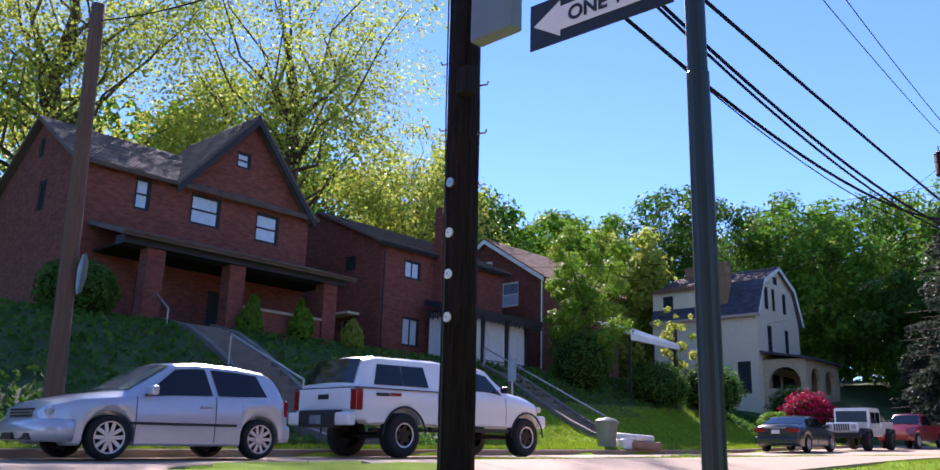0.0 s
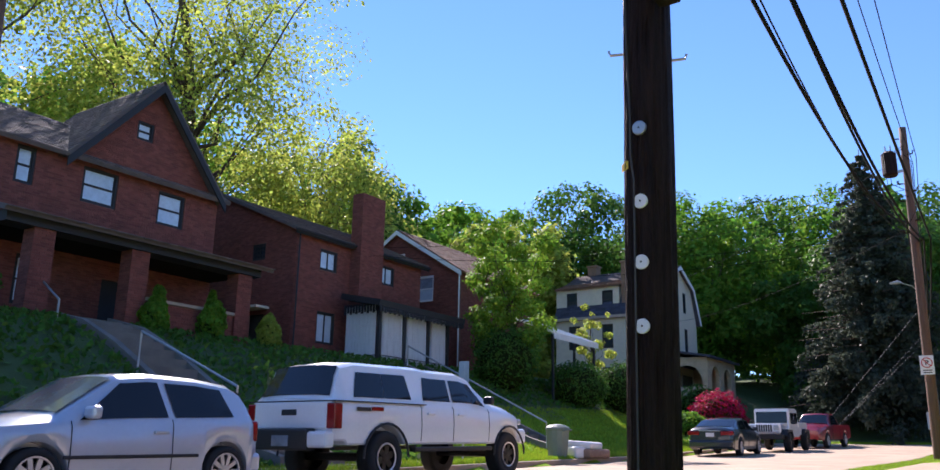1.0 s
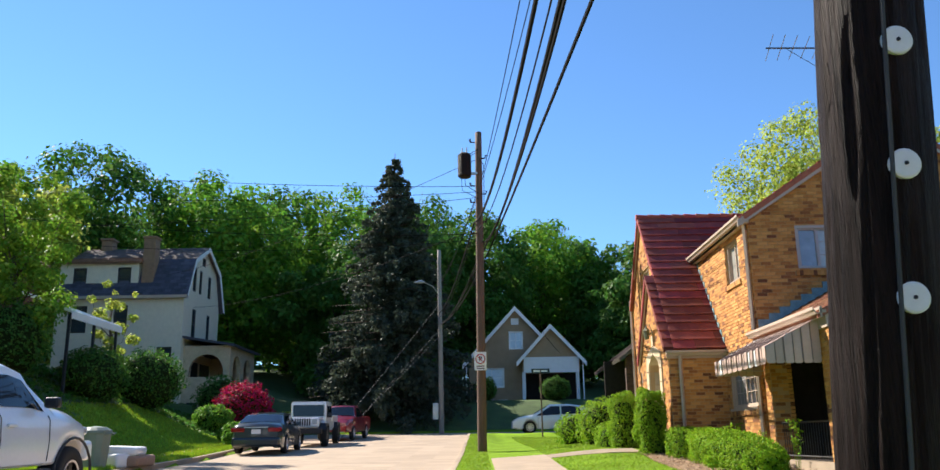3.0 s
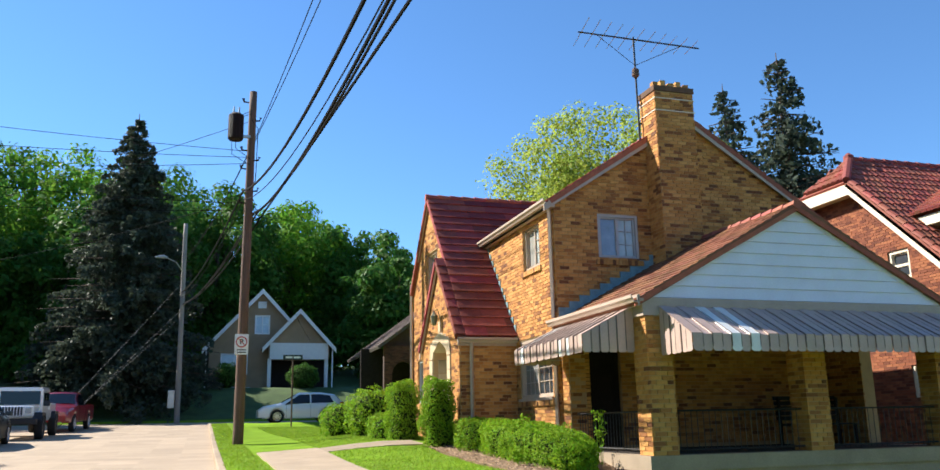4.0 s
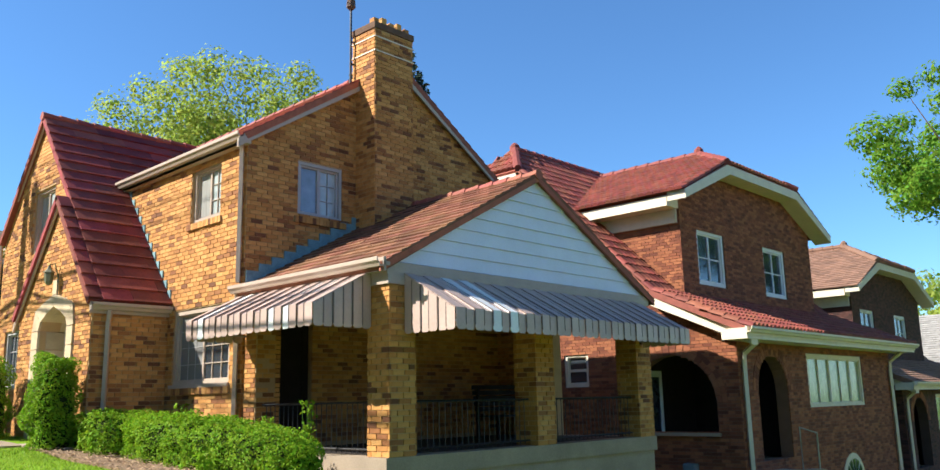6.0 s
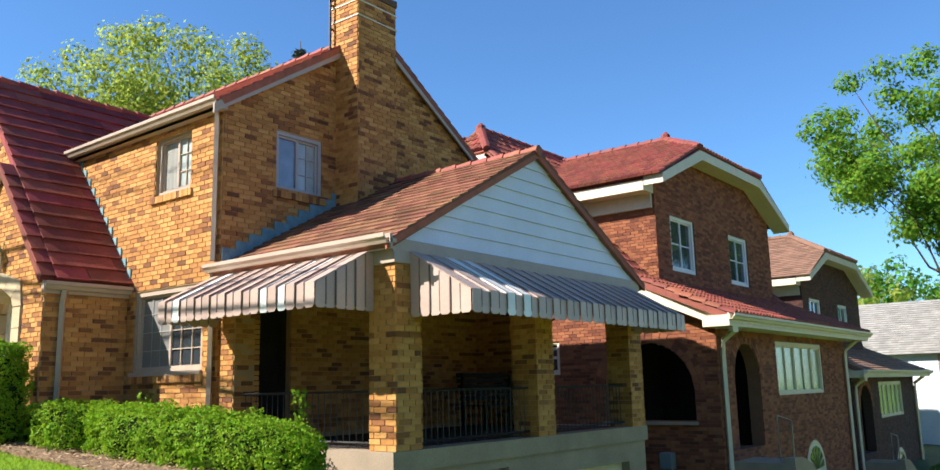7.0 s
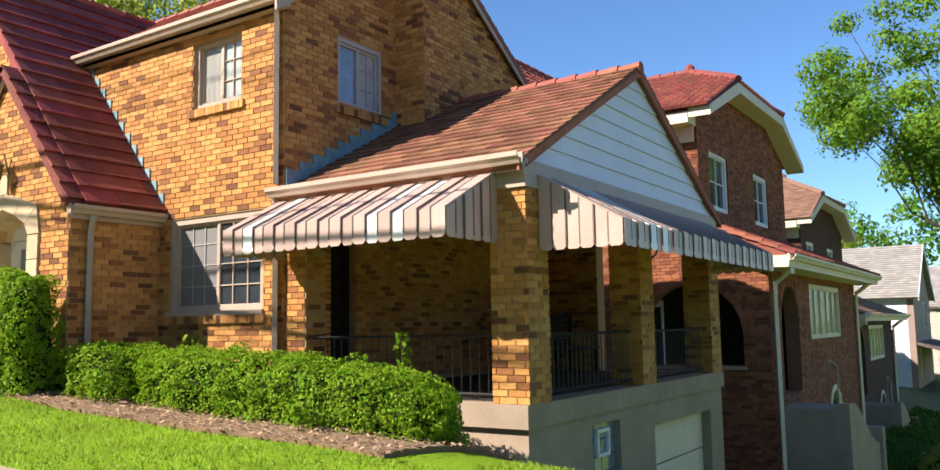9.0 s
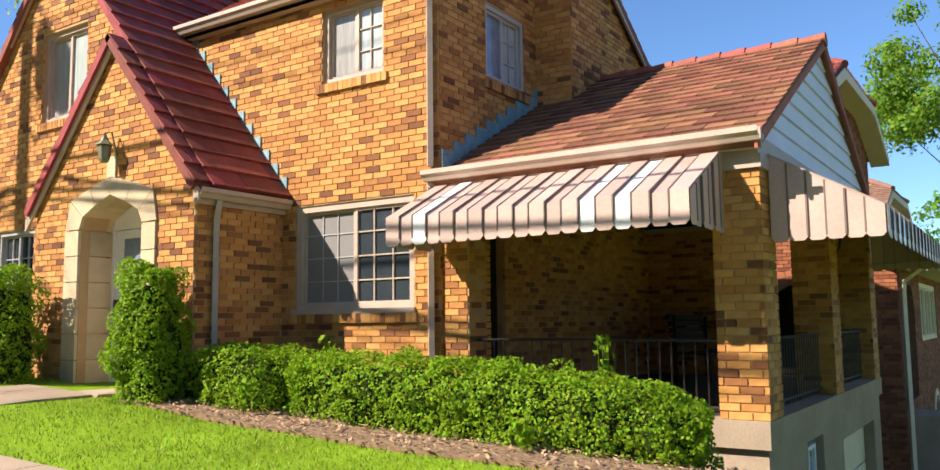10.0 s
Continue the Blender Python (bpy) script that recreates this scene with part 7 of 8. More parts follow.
# silver hatchback
v, hw, belt, roof = vehicle("hatchback_car", "silver two-door hatchback parked at the kerb", "car", pose(-12.92, 6.66, street_z(6.66) + 0.015, -1.2, 0, 180), P_SILVER, -1.88, 2.08, (-1.3, 1.18), 0.315, 0.37, 0.2,
    [(-1.88, 0.74), (-1.7, 0.84), (-1.2, 0.87), (1.3, 0.87), (1.8, 0.82), (2.0, 0.74), (2.08, 0.64)], [(-1.88, 0.9), (-1.74, 0.98), (-1.0, 0.95), (0.9, 0.9), (1.6, 0.83), (2.0, 0.73), (2.08, 0.62)],
    [(-1.88, 0.93), (-1.82, 1.0), (-1.62, 1.33), (-1.45, 1.41), (-0.9, 1.47), (-0.2, 1.49), (0.2, 1.45), (0.98, 0.98), (1.5, 0.91), (1.95, 0.8), (2.08, 0.66)],
    [(-0.42, 0.72, -0.32, 0.18), (-1.42, -0.52, -1.27, -0.42)], [(0.93, 0.25, M_SHIELD), (-1.8, -1.6, M_CARGLASS)], M_ALLOY, seams=(-0.47, 0.82), handles=(-0.3,), rim_r=0.73)
mirror(v, 0.82, 0.62, 0.93, P_SILVER)
for s in (-1, 1):
    part("head_lamp", bx(s * 0.42, s * 0.77, 1.76, 2.03, 0.58, 0.73, bevel=0.05), M_HEAD, v)
    part("tail_lamp", bx(s * 0.62, s * 0.8, -1.87, -1.69, 0.68, 0.95, bevel=0.03), M_TAIL, v)
    part("side_trim", bx(s * 0.882, s * 0.9, -0.85, 0.9, 0.5, 0.54, bevel=0.008), M_PLAS, v)
    part("side_marker", bx(s * 0.8, s * 0.84, 1.66, 1.8, 0.5, 0.54), M_TAIL, v)
bm = bmesh.new()
tube(bm, [(-0.84, 1.68, 0.4), (-0.8, 1.9, 0.4), (-0.66, 2.06, 0.4), (-0.3, 2.13, 0.4), (0.3, 2.13, 0.4), (0.66, 2.06, 0.4), (0.8, 1.9, 0.4), (0.84, 1.68, 0.4)], 0.1, 10)
for vt in bm.verts:
    vt.co.z = 0.4 + (vt.co.z - 0.4) * 1.6
part("front_bumper", bm, P_SILVER, v, smooth=True)
part("rear_bumper", bx(-0.8, 0.8, -1.95, -1.71, 0.26, 0.55, bevel=0.07), P_SILVER, v)
part("grille", bx(-0.4, 0.4, 2.02, 2.1, 0.58, 0.7, bevel=0.01), M_PLAS, v)
for i in range(2):
    part("grille_bar", bx(-0.4, 0.4, 2.09, 2.115, 0.61 + 0.04 * i, 0.622 + 0.04 * i), M_ALLOY, v)
for i in range(3):
    part("air_intake", bx(-0.6 + 0.41 * i, -0.22 + 0.41 * i, 2.12 if i == 1 else 2.04, 2.25 if i == 1 else 2.19, 0.27, 0.36, bevel=0.01), M_PLAS, v)

# lifted white pickup with a canopy over its bed
v, hw, belt, roof = vehicle("pickup_truck", "lifted white pickup truck with white bed canopy", "truck", pose(-13.07, 12.82, street_z(12.8) + 0.02, 1.3, 0, 0), P_WHITE, -2.8, 2.83, (-1.6, 2.1), 0.42, 0.52, 0.62,
    [(-2.8, 0.88), (-2.6, 0.93), (1.9, 0.94), (2.5, 0.88), (2.83, 0.66)], [(-2.8, 1.26), (1.1, 1.27), (2.0, 1.2), (2.6, 1.12), (2.83, 0.95)],
    [(-2.8, 1.3), (-2.76, 1.32), (-2.5, 1.83), (-2.2, 1.9), (-0.6, 1.92), (-0.3, 1.9), (0.6, 1.9), (0.95, 1.83), (1.6, 1.38), (2.2, 1.31), (2.7, 1.16), (2.83, 1.0)],
    [(-2.35, -1.61, -2.2, -1.61), (-1.6, -0.92, -1.6, -0.98), (-0.6, 0.2, -0.5, 0.2), (0.27, 1.3, 0.27, 0.9)], [(1.55, 1.02, M_CARGLASS), (-2.74, -2.5, M_CARGLASS)], M_BRIM, width_t=0.29, style="six", seams=(-0.7, 0.23, 1.38), handles=(-0.45, 0.45), rim_r=0.55, glaze=(0.14, 0.82))
mirror(v, 0.92, 1.26, 1.34, M_PLAS)
for wl in [o for o in v.children if o.name.startswith("wheel")]:
    part("rim_ring", lathe_x(bmesh.new(), [(0.205, 0.15), (0.232, 0.158), (0.236, 0.14)], 28), M_ALLOY, wl)
part("tailgate", bx(-0.78, 0.78, -2.84, -2.79, 0.86, 1.26, bevel=0.02), P_WHITE, v)
part("tailgate_handle", bx(-0.16, 0.16, -2.855, -2.835, 1.06, 1.15, bevel=0.008), M_PLAS, v)
part("rear_bumper", bx(-0.92, 0.92, -2.98, -2.78, 0.58, 0.82, bevel=0.04), P_WHITE, v)
part("bumper_step", bx(-0.55, 0.55, -3.0, -2.8, 0.54, 0.86, bevel=0.03), M_PLAS, v)
part("number_plate", bx(-0.17, 0.17, -3.02, -3.0, 0.6, 0.76), M_BLUEP, v)
part("canopy_seam", bx(-0.95, 0.95, -2.82, -0.58, 1.265, 1.28), M_PLAS, v)
for s in (-1, 1):
    part("tail_lamp", bx(s * 0.78, s * 0.955, -2.83, -2.66, 0.86, 1.24, bevel=0.02), M_TAIL, v)
    part("decal_bar", bx(s * 0.955, s * 0.962, -2.35, -2.02, 1.13, 1.19), M_PLAS, v)
    part("decal_bar", bx(s * 0.955, s * 0.962, -2.0, -1.72, 1.14, 1.2), M_TAIL, v)
    part("running_board", bx(s * 0.84, s * 0.98, -0.9, 1.45, 0.5, 0.58, bevel=0.02), M_PLAS, v)
    part("head_lamp", bx(s * 0.58, s * 0.8, 2.6, 2.8, 0.98, 1.1, bevel=0.03), M_HEAD, v)
    for wy in (-1.6, 2.1):
        bm = bmesh.new()
        tube(bm, [(s * 0.95, wy + 0.55 * math.cos(a), 0.42 + 0.53 * math.sin(a)) for a in [math.pi * i / 12 for i in range(13)]], 0.02, 6)
        part("wheel_arch", bm, M_PLAS, v)
part("front_bumper", bx(-0.85, 0.85, 2.65, 2.92, 0.62, 0.9, bevel=0.06), P_WHITE, v)
part("axle", tb([(-0.8, -1.6, 0.42), (0.8, -1.6, 0.42)], 0.07, 8), M_PLAS, v)
part("axle", tb([(-0.8, 2.1, 0.42), (0.8, 2.1, 0.42)], 0.06, 8), M_PLAS, v)

# navy sedan
v, hw, belt, roof = vehicle("sedan_car", "dark navy saloon car parked against the kerb", "car", pose(-14.45, 35.6, street_z(35.6) + 0.01, 1.8, 0, 2.5), P_NAVY, -2.4, 2.4, (-1.38, 1.4), 0.33, 0.38, 0.22,
    [(-2.4, 0.74), (-2.15, 0.86), (-1.5, 0.91), (1.5, 0.91), (2.1, 0.84), (2.4, 0.6)], [(-2.4, 0.95), (-2.0, 1.02), (-1.0, 0.98), (1.0, 0.92), (2.0, 0.76), (2.4, 0.6)],
    [(-2.4, 0.98), (-2.3, 1.06), (-1.75, 1.1), (-1.0, 1.38), (-0.3, 1.45), (0.3, 1.42), (1.2, 0.97), (2.1, 0.82), (2.4, 0.62)], [(-1.35, -0.32, -0.9, -0.32), (-0.25, 0.95, -0.25, 0.32)], [(-1.72, -1.05, M_CARGLASS), (1.15, 0.36, M_SHIELD)], M_ALLOY, seams=(-0.28, 0.9, -1.1), handles=(-0.5, 0.1))
mirror(v, 0.86, 0.75, 0.95, P_NAVY)
for s in (-1, 1):
    part("tail_lamp", bx(s * 0.4, s * 0.88, -2.42, -2.2, 0.78, 0.93, bevel=0.03), M_TAIL, v)
part("rear_bumper", bx(-0.85, 0.85, -2.47, -2.2, 0.28, 0.6, bevel=0.08), P_NAVY, v)
part("number_plate", bx(-0.16, 0.16, -2.43, -2.39, 0.72, 0.87), M_SIGNW, v)
part("chrome_strip", bx(-0.42, 0.42, -2.43, -2.4, 0.93, 0.96), M_ALLOY, v)

# white off-road pickup facing down the hill
v = thing("offroad_pickup", "boxy white off-road pickup with black wheel arches", "truck", pose(-14.05, 41.6, street_z(41.6), -2, 0, 181.5))
part("cab", bx(-0.78, 0.78, -0.9, 0.75, 0.95, 1.86, bevel=0.06), P_WHITE, v)
part("bonnet", bx(-0.7, 0.7, 0.7, 2.2, 0.8, 1.22, bevel=0.07), P_WHITE, v)
part("bed", bx(-0.82, 0.82, -2.7, -0.88, 0.7, 1.28, bevel=0.04), P_WHITE, v)
part("lower_body", bx(-0.82, 0.82, -0.95, 1.0, 0.62, 1.05, bevel=0.04), P_WHITE, v)
part("windscreen", prism(bmesh.new(), rect(-0.68, 0.68, 1.26, 1.76), 0, 0.02, lambda u, z, w: Vector((u, 0.79 - (z - 1.26) * 0.08 - w, z))), M_CARGLASS, v)
for s in (-1, 1):
    part("side_window", bx(s * 0.77, s * 0.79, -0.05, 0.55, 1.22, 1.7), M_CARGLASS, v)
    part("side_window", bx(s * 0.77, s * 0.79, -0.75, -0.15, 1.22, 1.7), M_CARGLASS, v)
    part("head_lamp", bx(s * 0.42, s * 0.62, 2.19, 2.23, 0.95, 1.15, bevel=0.015), M_HEAD, v)
    part("wing_mirror", bx(s * 0.8, s * 1.0, 0.5, 0.6, 1.2, 1.4, bevel=0.02), M_PLAS, v)
    for wy in (1.55, -1.9):
        part("wheel_arch", prism(bmesh.new(), [(wy - 0.6, 0.55), (wy - 0.45, 0.95), (wy + 0.45, 0.98), (wy + 0.62, 0.7), (wy + 0.5, 0.85), (wy - 0.4, 0.86)], 0.66, 0.97, lambda u, z, w: Vector((s * w, u, z))), M_PLAS, v)
        wheel(v, s * 0.84, wy, 0.42, 0.27, s, M_BRIM, "six", 0.55)
part("bumper", bx(-0.85, 0.85, 2.2, 2.42, 0.55, 0.78, bevel=0.04), M_PLAS, v)
for i in range(7):
    part("grille_slot", bx(-0.33 + 0.1 * i, -0.27 + 0.1 * i, 2.195, 2.215, 0.88, 1.18), M_PLAS, v)
part("roof_panel", bx(-0.74, 0.74, -0.85, 0.68, 1.86, 1.9, bevel=0.015), P_WHITE, v)

# red pickup beyond
v, hw, belt, roof = vehicle("pickup_truck", "dark red pickup truck at the street's head", "truck", pose(-13.6, 48.2, street_z(48.2) + 0.01, -2, 0, 176), P_RED, -2.6, 2.6, (-1.55, 1.65), 0.37, 0.43, 0.4,
    [(-2.6, 0.86), (1.9, 0.9), (2.6, 0.7)], [(-2.6, 1.12), (1.0, 1.12), (2.3, 1.02), (2.6, 0.85)], [(-2.6, 1.13), (-0.75, 1.15), (-0.65, 1.6), (-0.3, 1.72), (0.4, 1.72), (1.15, 1.18), (2.3, 1.08), (2.6, 0.88)], [(-0.5, 0.85, -0.45, 0.4)], [(1.1, 0.5, M_CARGLASS)], M_ALLOY, seams=(-0.55, 0.8))
# white suv across the head of the street
v, hw, belt, roof = vehicle("suv_car", "white compact sport utility car beyond the lawn", "car", pose(-2.3, 53.0, street_z(53.0) + 0.01, 0, 0, 92), P_WHITE, -2.3, 2.3, (-1.33, 1.33), 0.35, 0.4, 0.24,
    [(-2.3, 0.76), (-1.9, 0.9), (1.6, 0.91), (2.3, 0.66)], [(-2.3, 1.05), (-1.0, 1.02), (1.0, 0.95), (2.0, 0.84), (2.3, 0.66)], [(-2.3, 1.08), (-2.15, 1.2), (-1.8, 1.52), (-1.0, 1.63), (0.1, 1.62), (1.15, 1.05), (2.0, 0.9), (2.3, 0.7)], [(-1.75, -0.5, -1.5, -0.5), (-0.42, 0.95, -0.42, 0.25)], [(1.1, 0.3, M_SHIELD), (-2.1, -1.85, M_CARGLASS)], M_ALLOY, seams=(-0.46, 0.85))
for s in (-1, 1):
    part("tail_lamp", bx(s * 0.6, s * 0.86, -2.28, -2.05, 0.95, 1.1, bevel=0.03), M_TAIL, v)

# refuse on the verge
M_BIN = mat("grey green bin plastic", (0.16, 0.2, 0.16), 0.6, var=0.12, scale=5)
M_BROWN = mat("brown cushion cloth", (0.33, 0.2, 0.13), 0.9, var=0.2, scale=8)
bz = ground_z(-15.5, 23.0)
b = thing("wheelie_bin", "grey-green plastic refuse bin on the verge", "bin", pose(-15.45, 23.0, bz))
bm = bmesh.new()
tube(bm, [(0, 0, 0), (0, 0, 0.04), (0, 0, 0.8), (0, 0, 0.84)], [0.26, 0.28, 0.34, 0.36], 14)
part("bin_body", bm, M_BIN, b)
bm = bmesh.new()
tube(bm, [(0, 0, 0.84), (0, 0, 0.9), (0, 0, 0.97), (0, 0, 1.0)], [0.37, 0.36, 0.25, 0.05], 14)
part("lid", bm, M_BIN, b)
part("handle", tb([(0.3, -0.2, 0.8), (0.42, -0.1, 0.84), (0.42, 0.1, 0.84), (0.3, 0.2, 0.8)], 0.02, 6), M_BIN, b)
for k, (x, y, z, sx, sy, sz, m_, rz, lab) in enumerate(((-15.3, 24.6, 0.0, 0.9, 1.9, 0.28, M_BROWN, 8, "brown sofa cushion dumped on the verge"), (-15.35, 24.5, 0.28, 0.8, 1.7, 0.22, M_WHITE, 14, "white quilted mattress piece dumped on top"), (-15.2, 23.75, 0.0, 0.5, 0.6, 0.34, M_WHITE, -20, "white discarded box on the verge"))):
    c = thing("discarded_cushion" if k < 2 else "discarded_box", lab, "rubbish", pose(x, y, ground_z(x, y) + z, 0, 4 if k == 1 else 0, rz))
    bm = bx(-sx / 2, sx / 2, -sy / 2, sy / 2, 0, sz, bevel=0.07)
    for vt in bm.verts:
        vt.co += Vector(noise.noise_vector(vt.co * 3)) * 0.03
    part("padding", bm, m_, c, smooth=True)
sp = thing("street_sign", "grey sign plate back on a slim post", "sign", pose(-16.2, 19.2, ground_z(-16.2, 19.2)))
part("post", tb([(0, 0, -0.2), (0, 0, 2.6)], 0.03, 8), M_STEEL, sp)
part("plate", bx(-0.16, 0.16, -0.02, -0.01, 1.95, 2.6), M_STEEL, sp)
sp = thing("street_name_sign", "street name sign on a slim brown post", "sign", pose(-3.08, 49.6, ground_z(-3.08, 49.6)))
part("post", tb([(0, 0, -0.2), (0, 0, 3.6)], 0.045, 8), M_POLE2, sp)
pl = part("name_plate", bx(-0.5, 0.5, -0.02, 0.0, 3.4, 3.66), M_GREEN, sp)
part("plate_bar", bx(-0.38, 0.38, -0.026, -0.021, 3.48, 3.58), M_SIGNW, pl)

# ---- trees ----
T = make_tree
T("tree", "tall pale green tree behind the brick houses", L_LIGHT, 26, 10, 9, 32000, 0.24, 101, 80, (-41, 27, 8.5), 0, 0.17, 0.3)
T("tree", "tall pale green tree with open crown", L_LIGHT, 26, 9.5, 9, 29000, 0.24, 102, 75, (-45, 15, 8.8), 40, 0.17, 0.3)
T("tree", "pale green tree behind the brick houses", L_LIGHT, 22, 8, 7, 24000, 0.26, 103, 45, (-44, 3, 8.5), 80, 0.18, 0.3)
T("tree", "yellow green tree behind the flat-fronted house", L_LIGHT, 15, 6, 4, 20000, 0.26, 104, 45, (-40, 37, 8), 10, 0.2, 0.2)
for k, (x, y, h, s, m_) in enumerate(((-43, 52, 16, 7, L_MID), (-47, 46, 18, 7, L_DEEP), (-40, 60, 15, 6, L_LIGHT), (-48, 66, 17, 7, L_MID), (-39, 73, 20, 7.5, L_DEEP), (-29, 77, 18, 6.5, L_MID), (-34, 84, 19, 7, L_DEEP),
                                     (-21, 88, 21, 7.5, L_MID), (-14, 80, 17, 6, L_DEEP), (-7, 86, 18, 6.5, L_DEEP), (0.5, 92, 18, 7, L_MID), (8, 88, 15, 6, L_DEEP), (14, 86, 11, 5.5, L_DEEP), (20, 90, 11, 5.5, L_MID),
                                     (-27, 92, 20, 8, L_DEEP), (27, 84, 9, 4.5, L_DEEP), (-18, 74, 12, 5.5, L_DEEP), (-52, 30, 20, 8, L_MID), (-50, 6, 20, 8, L_MID), (8, 76, 11, 5, L_DEEP), (-13, 97, 22, 8, L_DEEP), (5, 100, 15, 7, L_DEEP))):
    T("tree", ("deep" if m_ is L_DEEP else "fresh pale" if m_ is L_LIGHT else "mid") + " green broadleaf tree of the wooded slope", m_, h, s, h * 0.2, 21000, 0.44, 120 + k, 46, (x, y, ground_z(x, y)), 37 * k, 0.21, 0.12)
T("tree", "small bright green tree on the bank", L_FRESH, 8.9, 2.3, 2.5, 15000, 0.17, 167, 44, (-23.9, 34.0, 4.5), 0, 0.12, 0.2)
T("tree", "small bright green sapling by the cream house", L_LIGHT, 5.4, 1.3, 2, 1300, 0.18, 162, 16, (-23.9, 42.6, 4.8), 0, 0.1, 0.35)
T("tree", "rounded yellow green tree behind the corner house", L_LIGHT, 13.7, 5.6, 4, 72000, 0.16, 163, 170, (9.6, 38, 2.8), 0, 0.14, 0.25)
T("tree", "overhanging green maple beside the cross street", L_FRESH, 18.6, 8.4, 6, 60000, 0.2, 164, 120, (32.0, 13.9, -2.0), 0, 0.105, 0.5)
for k, (x, y, h, s, m_) in enumerate(((40, 39, 10.5, 5, L_MID), (72, 30, 12, 6, L_LIGHT), (75, 24, 14, 7, L_MID), (90, 34, 15, 8, L_LIGHT), (40, 52, 13, 6, L_MID), (80, 12, 12, 7, L_MID))):
    T("tree", "green broadleaf tree behind the row of houses", m_, h, s, h * 0.2, 6000, 0.45, 180 + k, 34, (x, y, 0), 30 * k, 0.21, 0.15)
make_spruce("tall dark blue-green spruce at the street's head", L_SPRUCE, 18.8, 6.6, 90000, 0.27, 170, (-12.4, 62, ground_z(-12.4, 62)))
make_spruce("dark spruce behind the corner house", L_SPRUCE, 23.5, 7.6, 30000, 0.34, 171, (24.9, 44.6, 1.0))
make_spruce("dark slender spruce behind the corner house", L_SPRUCE, 20.3, 6.0, 18000, 0.34, 172, (19.6, 42.8, 0.8))
# shrubs of the bank
for k, (x, y, sx, sy, sz, m_, lab) in enumerate(((-22.6, 38.5, 2.2, 4.6, 2.3, L_DEEP, "dark green shrub mass on the bank"), (-22.3, 43.5, 3.2, 4.4, 2.9, L_DEEP, "dark green shrub mass on the bank"), (-20, 46.5, 2.0, 2.6, 1.5, L_MID, "green rounded shrub on the bank"),
                                                 (-19.2, 49.0, 3.2, 3.2, 2.9, L_RED, "crimson flowering azalea on the bank"), (-17.6, 42, 1.5, 1.5, 1.0, L_MID, "low green shrub on the bank"), (-16.6, 38.5, 1.0, 1.2, 0.8, L_MID, "low round shrub at the bank's foot"),
                                                 (-17.5, 51.5, 1.8, 2, 1.4, L_LIGHT, "yellow green shrub on the bank"), (-23.5, 33, 3, 3, 3.0, L_DEEP, "dark green shrub mass on the bank"), (-21.5, 52.5, 3, 3, 3.0, L_DEEP, "dark green shrub beside the cream house"),
                                                 (-25.3, 15.9, 1.1, 1.2, 1.5, L_MID, "pointed yellow green conifer bush"), (-25.3, 18.0, 1.2, 1.3, 1.6, L_MID, "pointed yellow green conifer bush"), (-25.0, 20.2, 1.2, 1.2, 1.3, L_LIGHT, "pointed yellow green conifer bush"),
                                                 (-24.9, 9.8, 1.8, 2.4, 1.7, L_DEEP, "dark green bush beside the porch"), (-6, 64.5, 1.6, 2.2, 1.8, L_DEEP, "dark green bush by the cottage porch"), (-1, 63.8, 2.2, 1.6, 1.7, L_DEEP, "dark green bush by the cottage porch"),
                                                 (17, 14.6, 2.6, 2.0, 1.6, L_LIGHT, "yellow green garden shrub"), (20.5, 14.2, 3, 2.2, 1.8, L_LIGHT, "yellow green garden shrub"), (14.5, 14.9, 2.4, 1.8, 0.9, L_DEEP, "dark low garden shrub"), (8.2, 15.6, 2.2, 1.4, 0.35, L_MID, "low green ground cover by the wall"),
                                                 (10.6, 14.4, 3.0, 1.8, 0.35, L_MID, "low green ground cover by the steps"))):
    make_hedge(lab, (sx, sy, sz), 5000 if m_ is not L_RED else 7000, 0.13 if x < -10 else 0.09, 200 + k, (x, y, ground_z(x, y) - 0.1), m_, name="azalea" if m_ is L_RED else "shrub", cat="shrub", power=2.0, cone=0.75 if "conifer" in lab else 0.0)

# dense wood behind everything
rg = np.random.default_rng(77)
n = 60000
a = rg.uniform(0, 1, n)
X = -75 + 125 * a
Y = 100 + 10 * np.sin(X * 0.11) + rg.normal(0, 2.0, n)
H = 15 + 3.5 * np.sin(X * 0.35) + 2.5 * np.sin(X * 0.83 + 1)
H = H * (1 - 0.5 * np.clip((X - 8) / 14, 0, 1))
Zb = np.array([ground_z(float(max(-70, x)), 100.0) for x in X])
P = np.stack([X, Y, Zb - 1 + H * rg.random(n) ** 0.8], 1)
left = rg.random(n) < 0.3
P[left, 0] = -62 + rg.normal(0, 2.0, left.sum())
P[left, 1] = -10 + 110 * rg.random(left.sum())
P[left, 2] = 10 + 17 * rg.random(left.sum()) ** 0.8
V, F = leaves(n, lambda q: P, 0.95, rg)
tagged(new("woodland", quad_mesh("woodland", V, F, L_DEEP)), "dense dark green woodland on the far slope", "woodland", kind="stuff")

